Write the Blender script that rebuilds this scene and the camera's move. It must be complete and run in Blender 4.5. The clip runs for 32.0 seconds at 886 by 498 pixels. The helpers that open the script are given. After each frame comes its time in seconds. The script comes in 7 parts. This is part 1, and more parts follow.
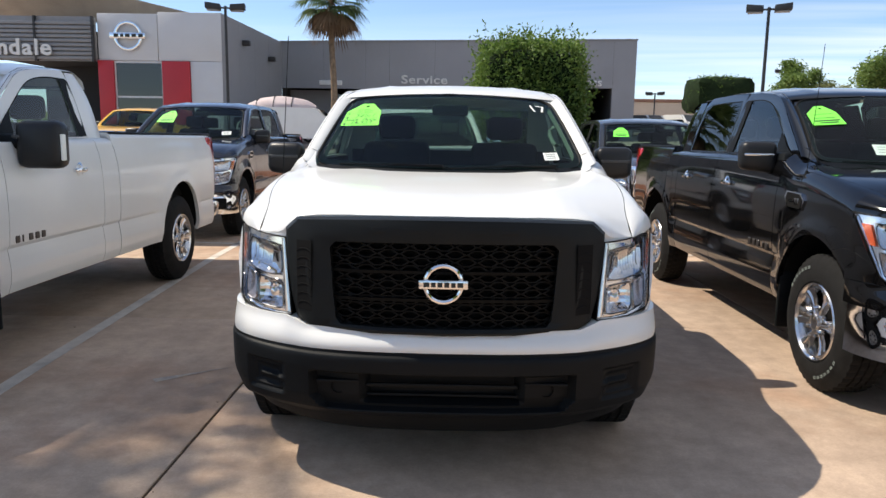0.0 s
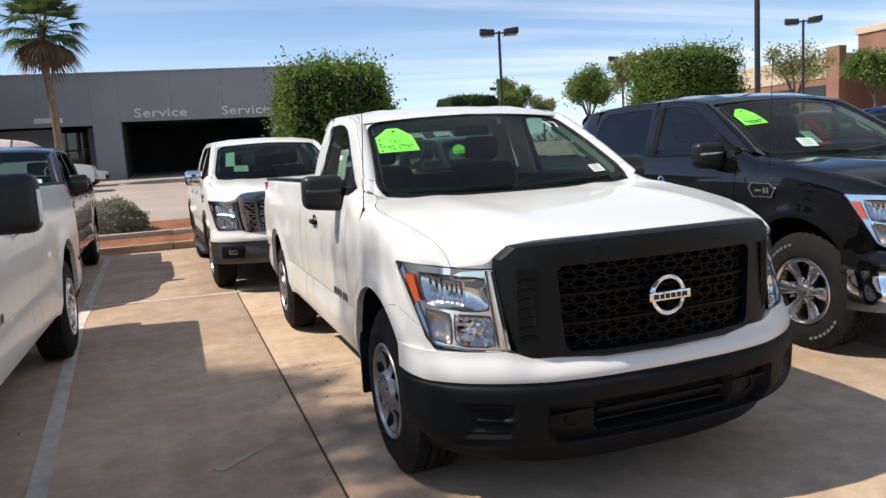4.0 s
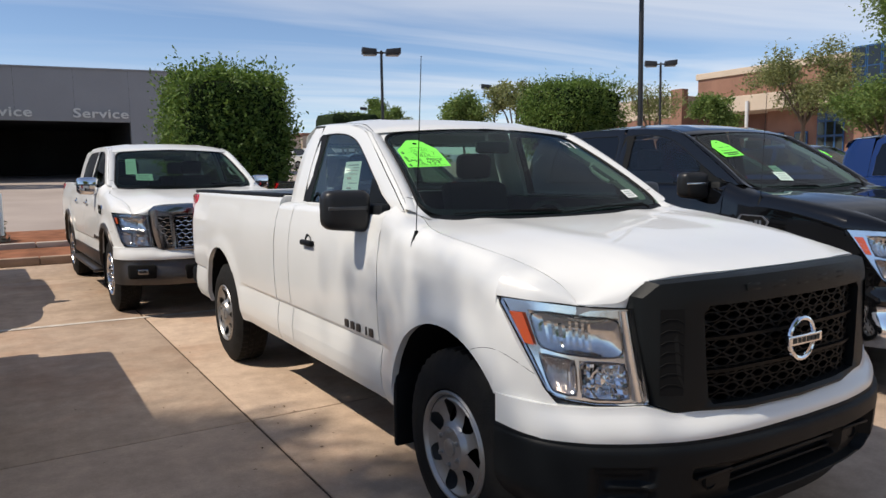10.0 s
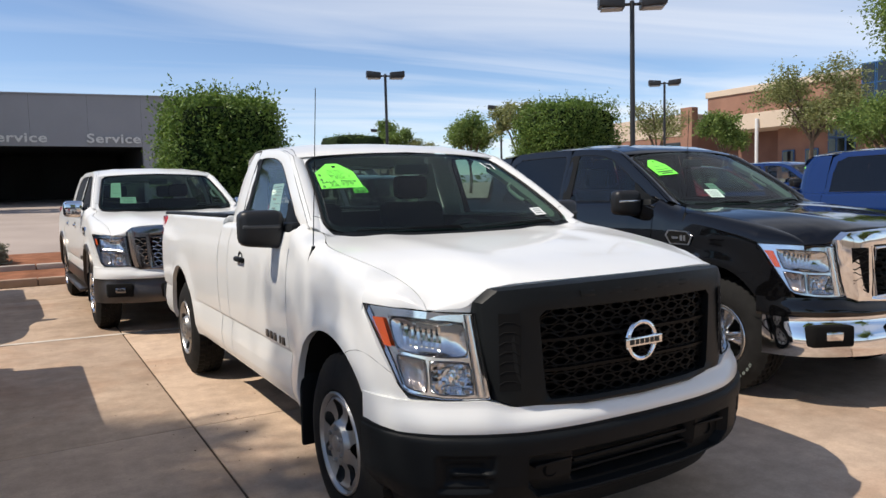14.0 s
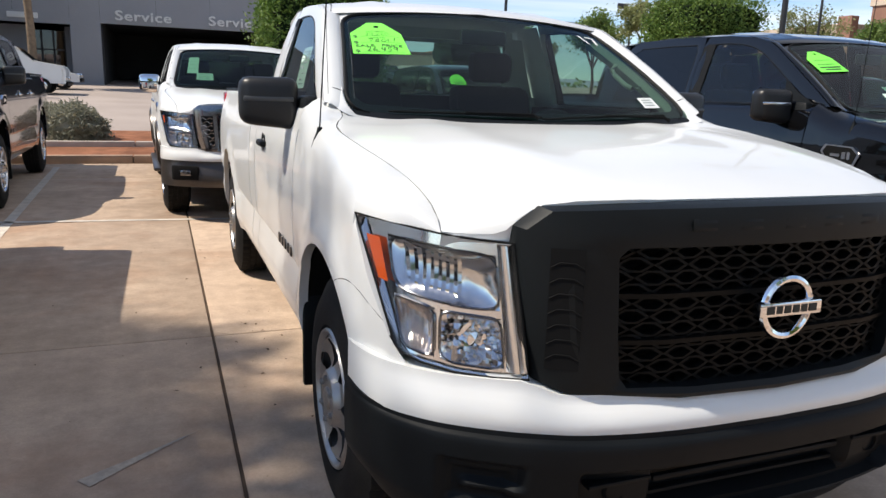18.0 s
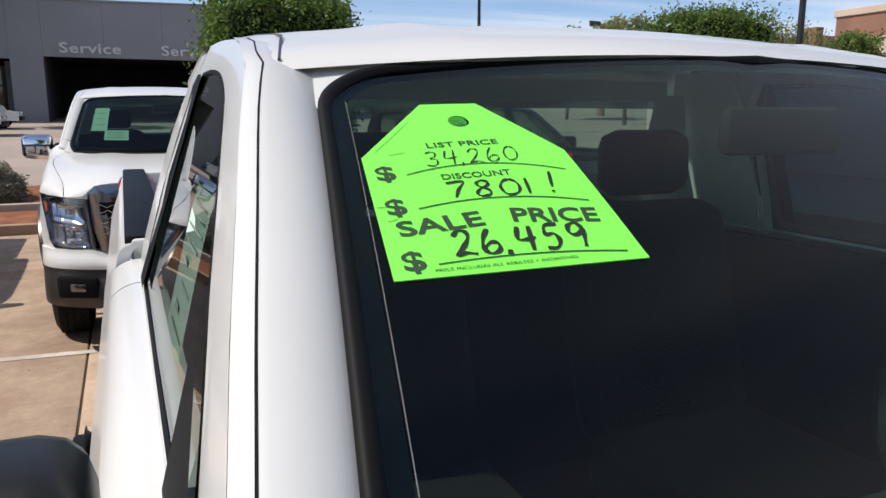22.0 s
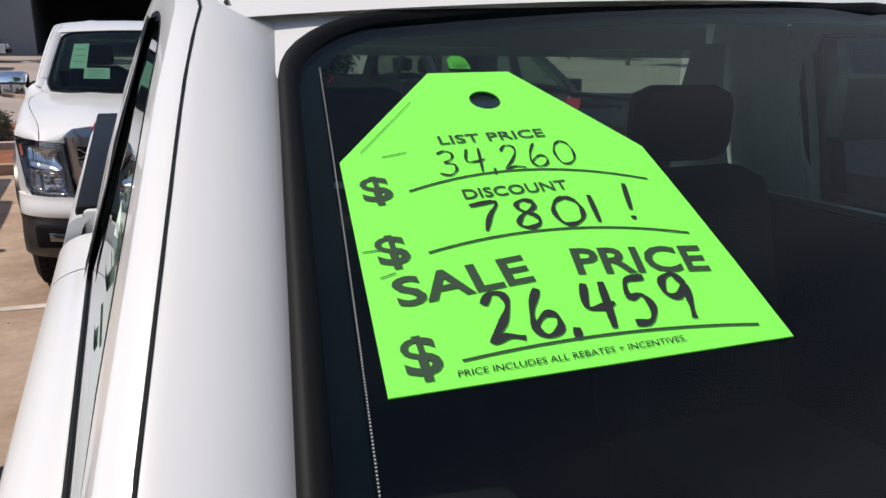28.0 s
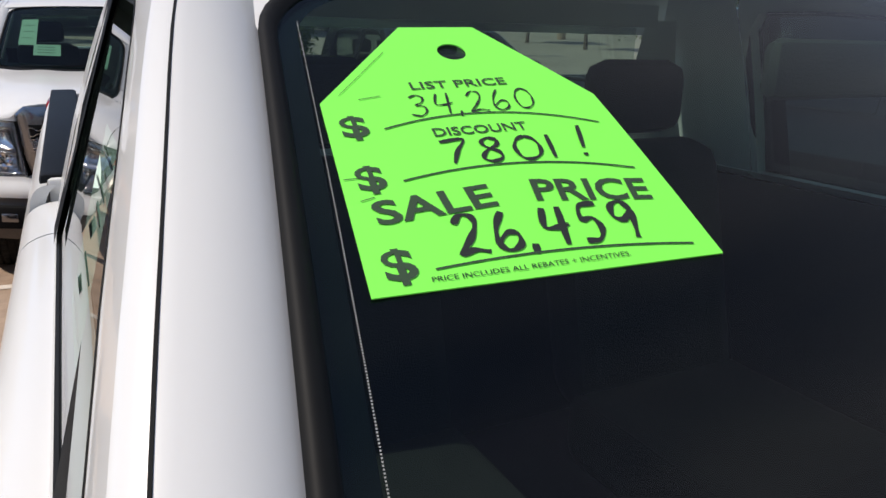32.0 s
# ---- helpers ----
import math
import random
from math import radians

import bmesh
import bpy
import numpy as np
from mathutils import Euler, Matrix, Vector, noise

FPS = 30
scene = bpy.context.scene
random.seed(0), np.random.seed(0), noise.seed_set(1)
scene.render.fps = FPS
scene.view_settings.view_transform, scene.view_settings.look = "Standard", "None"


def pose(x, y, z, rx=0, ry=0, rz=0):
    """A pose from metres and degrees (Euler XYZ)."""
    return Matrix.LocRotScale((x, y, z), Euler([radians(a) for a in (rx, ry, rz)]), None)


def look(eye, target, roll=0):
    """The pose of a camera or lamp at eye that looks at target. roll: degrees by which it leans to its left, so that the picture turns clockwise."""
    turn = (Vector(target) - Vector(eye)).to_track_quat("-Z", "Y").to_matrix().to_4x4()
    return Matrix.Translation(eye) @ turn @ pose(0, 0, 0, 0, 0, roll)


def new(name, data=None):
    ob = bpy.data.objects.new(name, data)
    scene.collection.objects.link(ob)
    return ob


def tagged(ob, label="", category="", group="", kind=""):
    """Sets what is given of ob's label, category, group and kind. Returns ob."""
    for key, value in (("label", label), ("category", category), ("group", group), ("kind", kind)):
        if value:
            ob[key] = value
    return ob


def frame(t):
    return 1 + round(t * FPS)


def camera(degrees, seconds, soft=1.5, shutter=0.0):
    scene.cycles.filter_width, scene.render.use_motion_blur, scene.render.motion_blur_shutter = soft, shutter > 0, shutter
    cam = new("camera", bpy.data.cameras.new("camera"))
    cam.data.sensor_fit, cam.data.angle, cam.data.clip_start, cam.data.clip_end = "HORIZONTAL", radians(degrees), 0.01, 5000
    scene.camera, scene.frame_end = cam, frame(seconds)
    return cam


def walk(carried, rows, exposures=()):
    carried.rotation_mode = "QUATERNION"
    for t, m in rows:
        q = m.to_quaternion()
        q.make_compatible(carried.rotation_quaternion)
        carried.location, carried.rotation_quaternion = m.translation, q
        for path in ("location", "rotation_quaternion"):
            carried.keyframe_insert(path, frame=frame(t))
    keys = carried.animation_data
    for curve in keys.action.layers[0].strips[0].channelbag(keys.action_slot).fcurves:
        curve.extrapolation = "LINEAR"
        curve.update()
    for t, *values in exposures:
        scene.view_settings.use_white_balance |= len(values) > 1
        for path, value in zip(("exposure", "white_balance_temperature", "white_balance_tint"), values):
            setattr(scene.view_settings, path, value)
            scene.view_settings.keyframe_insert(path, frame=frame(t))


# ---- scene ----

cam = camera(63.3, 32.0, soft=1.5, shutter=0.0)
PATH = [
    (0, (0.04, -2.905, 1.509), (0.01, -0.929, 1.205), 0.9),
    (1, (-0.349, -2.917, 1.517), (-0.244, -0.941, 1.228), 0.8),
    (2, (-0.855, -2.671, 1.52), (-0.722, -0.689, 1.29), -2.4),
    (3, (-1.437, -2.508, 1.532), (-0.925, -0.583, 1.355), -3.4),
    (3.5, (-1.746, -2.487, 1.534), (-1.111, -0.606, 1.292), -3.4),
    (5.5, (-2.002, -2.116, 1.528), (-1.232, -0.287, 1.278), -3.4),
    (6, (-2.223, -2.04, 1.566), (-1.248, -0.3, 1.42), -5.0),
    (6.5, (-2.271, -1.943, 1.564), (-1.218, -0.245, 1.474), -4.1),
    (7, (-2.207, -1.815, 1.57), (-1.225, -0.073, 1.524), -5.8),
    (7.5, (-2.198, -1.707, 1.539), (-1.339, 0.094, 1.399), -5.6),
    (8, (-2.429, -1.622, 1.593), (-1.558, 0.179, 1.593), -3.3),
    (8.5, (-2.508, -1.583, 1.61), (-1.582, 0.189, 1.654), -2.7),
    (9, (-2.516, -1.565, 1.578), (-1.583, 0.203, 1.521), -2.1),
    (9.5, (-2.527, -1.544, 1.558), (-1.541, 0.19, 1.41), -0.3),
    (10, (-2.512, -1.554, 1.551), (-1.475, 0.143, 1.339), -0.9),
    (10.5, (-2.509, -1.566, 1.553), (-1.465, 0.129, 1.352), -1.2),
    (11, (-2.5, -1.584, 1.552), (-1.442, 0.102, 1.359), -1.9),
    (11.5, (-2.496, -1.591, 1.557), (-1.434, 0.095, 1.391), -1.3),
    (12, (-2.473, -1.605, 1.554), (-1.371, 0.054, 1.373), -1.8),
    (12.5, (-2.42, -1.697, 1.559), (-1.405, 0.022, 1.446), -4.2),
    (13, (-2.268, -1.93, 1.527), (-1.36, -0.155, 1.37), -2.0),
    (13.5, (-2.198, -2.033, 1.538), (-1.165, -0.328, 1.373), -1.3),
    (15.5, (-1.897, -2.33, 1.525), (-1.064, -0.514, 1.42), -2.2),
    (16, (-1.665, -2.186, 1.483), (-0.744, -0.422, 1.283), -0.8),
    (16.5, (-1.385, -2.113, 1.451), (-0.602, -0.294, 1.173), 0.9),
    (17, (-1.311, -1.959, 1.429), (-0.661, -0.112, 1.023), 0.9),
    (17.5, (-1.43, -1.63, 1.443), (-0.704, 0.186, 1.027), 0.9),
    (18, (-1.47, -1.334, 1.419), (-0.757, 0.487, 1.0), 1.8),
    (18.5, (-1.465, -0.918, 1.471), (-1.012, 1.01, 1.189), -0.7),
    (19, (-1.488, -0.475, 1.548), (-0.875, 1.419, 1.358), -1.2),
    (19.5, (-1.343, -0.083, 1.585), (-0.689, 1.798, 1.407), 0.9),
    (20, (-1.241, 0.32, 1.624), (-0.457, 2.151, 1.449), -0.2),
    (20.5, (-1.162, 0.623, 1.667), (-0.343, 2.435, 1.455), -0.2),
    (21, (-0.939, 0.933, 1.702), (-0.246, 2.781, 1.379), -1.5),
    (21.5, (-0.877, 1.088, 1.711), (-0.156, 2.924, 1.379), 0.1),
    (22, (-0.9, 1.187, 1.717), (-0.107, 2.987, 1.353), -0.0),
    (22.5, (-0.87, 1.315, 1.734), (0.028, 3.041, 1.271), 2.8),
    (23, (-0.835, 1.39, 1.743), (-0.094, 3.169, 1.207), 1.4),
    (23.5, (-0.826, 1.42, 1.743), (-0.032, 3.153, 1.138), 2.5),
    (24, (-0.825, 1.428, 1.738), (-0.049, 3.167, 1.128), 3.2),
    (24.5, (-0.824, 1.422, 1.744), (-0.071, 3.191, 1.192), 1.9),
    (25, (-0.825, 1.425, 1.74), (-0.028, 3.173, 1.182), 2.9),
    (25.5, (-0.831, 1.428, 1.744), (-0.028, 3.175, 1.192), 2.9),
    (27.5, (-0.807, 1.447, 1.739), (-0.023, 3.201, 1.185), 1.4),
    (28, (-0.808, 1.437, 1.746), (-0.021, 3.199, 1.22), 0.7),
    (28.5, (-0.812, 1.434, 1.745), (-0.028, 3.195, 1.215), 0.7),
    (29, (-0.816, 1.428, 1.745), (-0.059, 3.2, 1.208), 0.4),
    (29.5, (-0.819, 1.436, 1.742), (-0.067, 3.205, 1.19), 0.9),
    (30, (-0.818, 1.434, 1.743), (-0.079, 3.209, 1.192), 0.4),
    (30.5, (-0.819, 1.435, 1.739), (-0.093, 3.212, 1.182), 0.3),
    (31, (-0.826, 1.434, 1.738), (-0.092, 3.207, 1.173), 0.8),
    (31.5, (-0.831, 1.427, 1.73), (-0.102, 3.198, 1.151), 0.8),
    (32, (-0.84, 1.387, 1.723), (0.043, 3.09, 1.157), 1.3),
]
# seconds, stops, kelvin, tint
EXPOSURE = [(0.0, 0.76, 7000, 10), (3.5, 0.63, 7050, 10), (6.0, 0.54, 7100, 11), (8.0, 0.32, 6900, 11), (9.5, 0.27, 6900, 11), (13.0, 0.40, 6900, 11), (13.5, 0.44, 6900, 11),
            (15.5, 0.50, 6900, 11), (16.5, 0.58, 6900, 11), (17.5, 0.66, 6850, 10), (18.2, 0.62, 6850, 10), (19.0, 0.12, 6900, 10), (20.0, 0.16, 7000, 10), (21.0, 0.38, 6800, 10),
            (23.0, 0.25, 6800, 14), (32.0, 0.20, 6800, 14)]
walk(cam, [(t, look(eye, target, roll)) for t, eye, target, roll in PATH], EXPOSURE)

# ---- world and sun ----
SUN_EL, SUN_AZ = 53.0, 284.0      # elevation, compass bearing from +y towards +x
world = bpy.data.worlds.new("sky")
scene.world = world
world.use_nodes = True
wt = world.node_tree
wt.nodes.clear()


def wn(kind, **kw):
    n = wt.nodes.new(kind)
    for k, v in kw.items():
        n.inputs[k].default_value = v
    return n


w_out = wn("ShaderNodeOutputWorld")
w_bg = wn("ShaderNodeBackground", Strength=0.118)
w_sky = wn("ShaderNodeTexSky")
w_sky.sky_type, w_sky.sun_disc = "NISHITA", False
w_sky.sun_elevation, w_sky.sun_rotation = radians(SUN_EL), radians(SUN_AZ)
w_sky.air_density, w_sky.dust_density, w_sky.ozone_density = 0.75, 0.15, 4.0
# thin streaks of cirrus, laid on a plane high above
w_tc = wn("ShaderNodeTexCoord")
w_sep = wn("ShaderNodeSeparateXYZ")
w_zmax = wt.nodes.new("ShaderNodeMath"); w_zmax.operation = "MAXIMUM"; w_zmax.inputs[1].default_value = 0.06
w_dx = wt.nodes.new("ShaderNodeMath"); w_dx.operation = "DIVIDE"
w_dy = wt.nodes.new("ShaderNodeMath"); w_dy.operation = "DIVIDE"
w_com = wn("ShaderNodeCombineXYZ")
w_map = wn("ShaderNodeMapping", Rotation=(0, 0, radians(12)), Scale=(0.26, 0.80, 1.0), Location=(4.1, 0.6, 0))
w_no = wn("ShaderNodeTexNoise", Scale=0.72, Detail=6.0, Roughness=0.50, Distortion=0.8)
w_ramp = wn("ShaderNodeValToRGB")
w_ramp.color_ramp.elements[0].position, w_ramp.color_ramp.elements[1].position = 0.38, 0.74
w_side = wt.nodes.new("ShaderNodeMapRange")
for k_, v_ in ((1, -0.1), (2, 0.6), (3, 0.22), (4, 1.0)):
    w_side.inputs[k_].default_value = v_
w_thin = wt.nodes.new("ShaderNodeMath"); w_thin.operation = "MULTIPLY"
w_mul = wt.nodes.new("ShaderNodeMath"); w_mul.operation = "MULTIPLY"; w_mul.inputs[1].default_value = 0.75
w_mix = wt.nodes.new("ShaderNodeMixRGB"); w_mix.inputs[2].default_value = (6.2, 6.5, 7.0, 1)
L = wt.links.new
L(w_tc.outputs["Generated"], w_sep.inputs[0])
L(w_sep.outputs["Z"], w_zmax.inputs[0])
L(w_sep.outputs["X"], w_dx.inputs[0]); L(w_zmax.outputs[0], w_dx.inputs[1])
L(w_sep.outputs["Y"], w_dy.inputs[0]); L(w_zmax.outputs[0], w_dy.inputs[1])
L(w_dx.outputs[0], w_com.inputs["X"]); L(w_dy.outputs[0], w_com.inputs["Y"])
L(w_com.outputs[0], w_map.inputs[0]); L(w_map.outputs[0], w_no.inputs["Vector"])
L(w_no.outputs["Fac"], w_ramp.inputs[0]); L(w_sep.outputs["X"], w_side.inputs[0]); L(w_ramp.outputs[0], w_thin.inputs[0]); L(w_side.outputs[0], w_thin.inputs[1]); L(w_thin.outputs[0], w_mul.inputs[0]); L(w_mul.outputs[0], w_mix.inputs[0])
L(w_sky.outputs[0], w_mix.inputs[1]); L(w_mix.outputs[0], w_bg.inputs["Color"]); L(w_bg.outputs[0], w_out.inputs[0])

sun = new("sun", bpy.data.lights.new("sun", "SUN"))
sun.data.energy, sun.data.angle, sun.data.color = 3.75, radians(0.53), (1.0, 0.94, 0.855)
_az, _el = radians(SUN_AZ), radians(SUN_EL)
sun_way = Vector((math.sin(_az) * math.cos(_el), math.cos(_az) * math.cos(_el), math.sin(_el)))
sun.matrix_world = look(sun_way * 100, (0, 0, 0))


# ---- materials ----
def mat(name, base, rough=0.5, metal=0.0, var=0.12, scale=4.0, bump=0.0, bscale=60.0, coat=0.0, fine=0.06, tint=None, spec=0.5):
    """A surface with colour that varies at two scales, and fine relief."""
    m = bpy.data.materials.new(name)
    m.use_nodes = True
    t = m.node_tree
    b = t.nodes["Principled BSDF"]
    b.inputs["Roughness"].default_value = rough
    b.inputs["Metallic"].default_value = metal
    b.inputs["Coat Weight"].default_value = coat
    b.inputs["Coat Roughness"].default_value = 0.03
    b.inputs["Specular IOR Level"].default_value = spec
    tc = t.nodes.new("ShaderNodeTexCoord")
    n1 = t.nodes.new("ShaderNodeTexNoise"); n1.inputs["Scale"].default_value = scale; n1.inputs["Detail"].default_value = 4
    n2 = t.nodes.new("ShaderNodeTexNoise"); n2.inputs["Scale"].default_value = bscale; n2.inputs["Detail"].default_value = 3
    t.links.new(tc.outputs["Object"], n1.inputs["Vector"]); t.links.new(tc.outputs["Object"], n2.inputs["Vector"])
    dark = tuple(c * (1 - var) for c in base) if tint is None else tint
    light = tuple(min(1, c * (1 + var)) for c in base)
    mx = t.nodes.new("ShaderNodeMixRGB")
    mx.inputs[1].default_value, mx.inputs[2].default_value = (*dark, 1), (*light, 1)
    r = t.nodes.new("ShaderNodeMapRange"); r.inputs[1].default_value, r.inputs[2].default_value = 0.3, 0.7
    t.links.new(n1.outputs["Fac"], r.inputs[0]); t.links.new(r.outputs[0], mx.inputs[0])
    mf = t.nodes.new("ShaderNodeMixRGB"); mf.blend_type = "OVERLAY"; mf.inputs[0].default_value = fine * 4
    t.links.new(mx.outputs[0], mf.inputs[1]); t.links.new(n2.outputs["Color"], mf.inputs[2])
    gray = t.nodes.new("ShaderNodeRGBToBW"); t.links.new(n2.outputs["Color"], gray.inputs[0]); t.links.new(gray.outputs[0], mf.inputs[2])
    t.links.new(mf.outputs[0] if fine else mx.outputs[0], b.inputs["Base Color"])
    if bump:
        bp = t.nodes.new("ShaderNodeBump"); bp.inputs["Strength"].default_value = bump; bp.inputs["Distance"].default_value = 0.01
        t.links.new(n2.outputs["Fac"], bp.inputs["Height"]); t.links.new(bp.outputs[0], b.inputs["Normal"])
    return m


def paint(name, base, rough=0.28, flake=0.0, coat=0.9):
    return mat(name, base, rough, flake, var=0.03, scale=1.5, coat=coat, fine=0.0, spec=0.25)


def glass(name, tint, gloss=1.0, ior=1.5):
    """Thin glazing: what is behind it shows tinted, and the sky mirrors in it."""
    m = bpy.data.materials.new(name)
    m.use_nodes = True
    t = m.node_tree
    t.nodes.clear()
    o = t.nodes.new("ShaderNodeOutputMaterial")
    tr = t.nodes.new("ShaderNodeBsdfTransparent"); tr.inputs[0].default_value = (*tint, 1)
    gl = t.nodes.new("ShaderNodeBsdfGlossy"); gl.inputs["Roughness"].default_value = 0.01
    fr = t.nodes.new("ShaderNodeLayerWeight"); fr.inputs["Blend"].default_value = 0.5
    pw = t.nodes.new("ShaderNodeMath"); pw.operation = "POWER"; pw.inputs[1].default_value = 5.0
    f0 = ((ior - 1) / (ior + 1)) ** 2 * 1.6
    mu = t.nodes.new("ShaderNodeMath"); mu.operation = "MULTIPLY_ADD"; mu.inputs[1].default_value = gloss * (1 - f0); mu.inputs[2].default_value = gloss * f0
    mx = t.nodes.new("ShaderNodeMixShader")
    t.links.new(fr.outputs["Facing"], pw.inputs[0]); t.links.new(pw.outputs[0], mu.inputs[0]); t.links.new(mu.outputs[0], mx.inputs[0])
    t.links.new(tr.outputs[0], mx.inputs[1]); t.links.new(gl.outputs[0], mx.inputs[2]); t.links.new(mx.outputs[0], o.inputs[0])
    return m


WHITE = paint("white_paint", (0.685, 0.690, 0.672), coat=0.42)
BLACK = paint("black_paint", (0.0030, 0.0030, 0.0034), 0.08, coat=0.55)
BLUE = paint("blue_paint", (0.004, 0.024, 0.110), 0.22, 0.3)
NAVY = paint("navy_paint", (0.012, 0.015, 0.026), 0.25, 0.2)
CHARCOAL = paint("charcoal_paint", (0.03, 0.032, 0.036), 0.25, 0.3)
MAROON = paint("maroon_paint", (0.16, 0.012, 0.02), 0.25, 0.1)
YELLOW = paint("yellow_paint", (0.75, 0.40, 0.02), 0.3)
PLASTIC = mat("black_plastic", (0.0056, 0.0069, 0.0080), 0.52, var=0.15, bump=0.10, bscale=500, spec=0.13)
MESHBLK = mat("grille_mesh_plastic", (0.0032, 0.0036, 0.0037), 0.5, var=0.12, fine=0.0, spec=0.11)
BEZEL = mat("lamp_bezel", (0.80, 0.80, 0.80), 0.13, 1.0, var=0.04, scale=20, fine=0.0)
BANDGREY = mat("mirror_band_grey", (0.055, 0.055, 0.054), 0.4, var=0.08)
LABELINK = mat("faded_print", (0.22, 0.26, 0.24), 0.7, var=0.1, fine=0.0)
GRILLE = mat("grille_plastic", (0.0066, 0.0082, 0.0088), 0.48, var=0.14, bump=0.07, bscale=400, spec=0.18)
# near black: for black parts, and for the shade in hollows and recesses
DARK = mat("black_parts_and_shade", (0.008, 0.008, 0.008), 0.9, var=0.1, fine=0.0, spec=0.1)
RUBBER = mat("tyre_rubber", (0.012, 0.0118, 0.0115), 0.8, var=0.25, scale=12, bump=0.2, bscale=120, spec=0.15)
CHROME = mat("chrome", (0.78, 0.79, 0.81), 0.06, 1.0, var=0.02, fine=0.0)
ALLOY = mat("wheel_alloy", (0.68, 0.68, 0.68), 0.20, 1.0, var=0.06, fine=0.02)
STEEL = mat("wheel_steel", (0.34, 0.335, 0.325), 0.36, 0.75, var=0.08, fine=0.03)
GRAYPL = mat("grey_bumper", (0.075, 0.066, 0.060), 0.30, 0.6, var=0.08)
PRINTINK = mat("printed_ink", (0.022, 0.055, 0.024), 0.7, var=0.1, fine=0.0)
BLUEPL = mat("mirror_shell", (0.013, 0.013, 0.0135), 0.38, var=0.1, bump=0.04, bscale=400, spec=0.35)
AMBER = mat("amber_lens", (0.52, 0.075, 0.012), 0.2, coat=1.0, var=0.1, fine=0.0)
RED = mat("red_lens", (0.45, 0.01, 0.012), 0.12, coat=1.0, var=0.1, fine=0.0)
REFL = mat("reflector", (0.74, 0.74, 0.75), 0.07, 1.0, var=0.08, scale=40, bump=0.05, bscale=70, fine=0.0)
DARKCHROME = mat("dark_chrome", (0.20, 0.20, 0.21), 0.15, 1.0, var=0.05, fine=0.0)
WS_GLASS = glass("windscreen_glass", (0.40, 0.56, 0.48), 0.60, 1.5)
SIDE_GLASS = glass("side_glass", (0.58, 0.66, 0.63), 1.0, 1.5)
DARK_GLASS = glass("privacy_glass", (0.03, 0.035, 0.04), 1.0, 1.5)
HIGHREFL = mat("high_beam_reflector", (0.62, 0.61, 0.60), 0.11, 1.0, var=0.08, scale=40, fine=0.0)
LENS = glass("lamp_lens", (0.95, 0.96, 0.97), 0.55, 1.45)
INTERIOR = mat("cabin_trim", (0.028, 0.029, 0.028), 0.7, var=0.15, bump=0.1, bscale=300)
PALETRIM = mat("pillar_trim", (0.30, 0.31, 0.29), 0.7, var=0.06)
SEAT = mat("seat_cloth", (0.022, 0.022, 0.022), 0.9, var=0.2, bump=0.2, bscale=250, spec=0.2)
PAPER = mat("white_paper", (0.78, 0.80, 0.76), 0.7, var=0.02, fine=0.0)
TAGGREEN = mat("fluorescent_green_paper", (0.20, 0.92, 0.09), 0.6, var=0.02, fine=0.0)
INK = mat("black_ink", (0.012, 0.016, 0.014), 0.6, var=0.1, fine=0.0)
FRIT = mat("black_ceramic", (0.006, 0.007, 0.008), 0.12, var=0.1, fine=0.0, spec=0.4)
FLUTED = mat("fluted_reflector", (0.55, 0.50, 0.48), 0.16, 0.85, var=0.12, scale=60, bump=0.1, bscale=120, fine=0.0)
SEALBLK = mat("window_seal", (0.006, 0.0065, 0.0068), 0.6, var=0.1, spec=0.15)


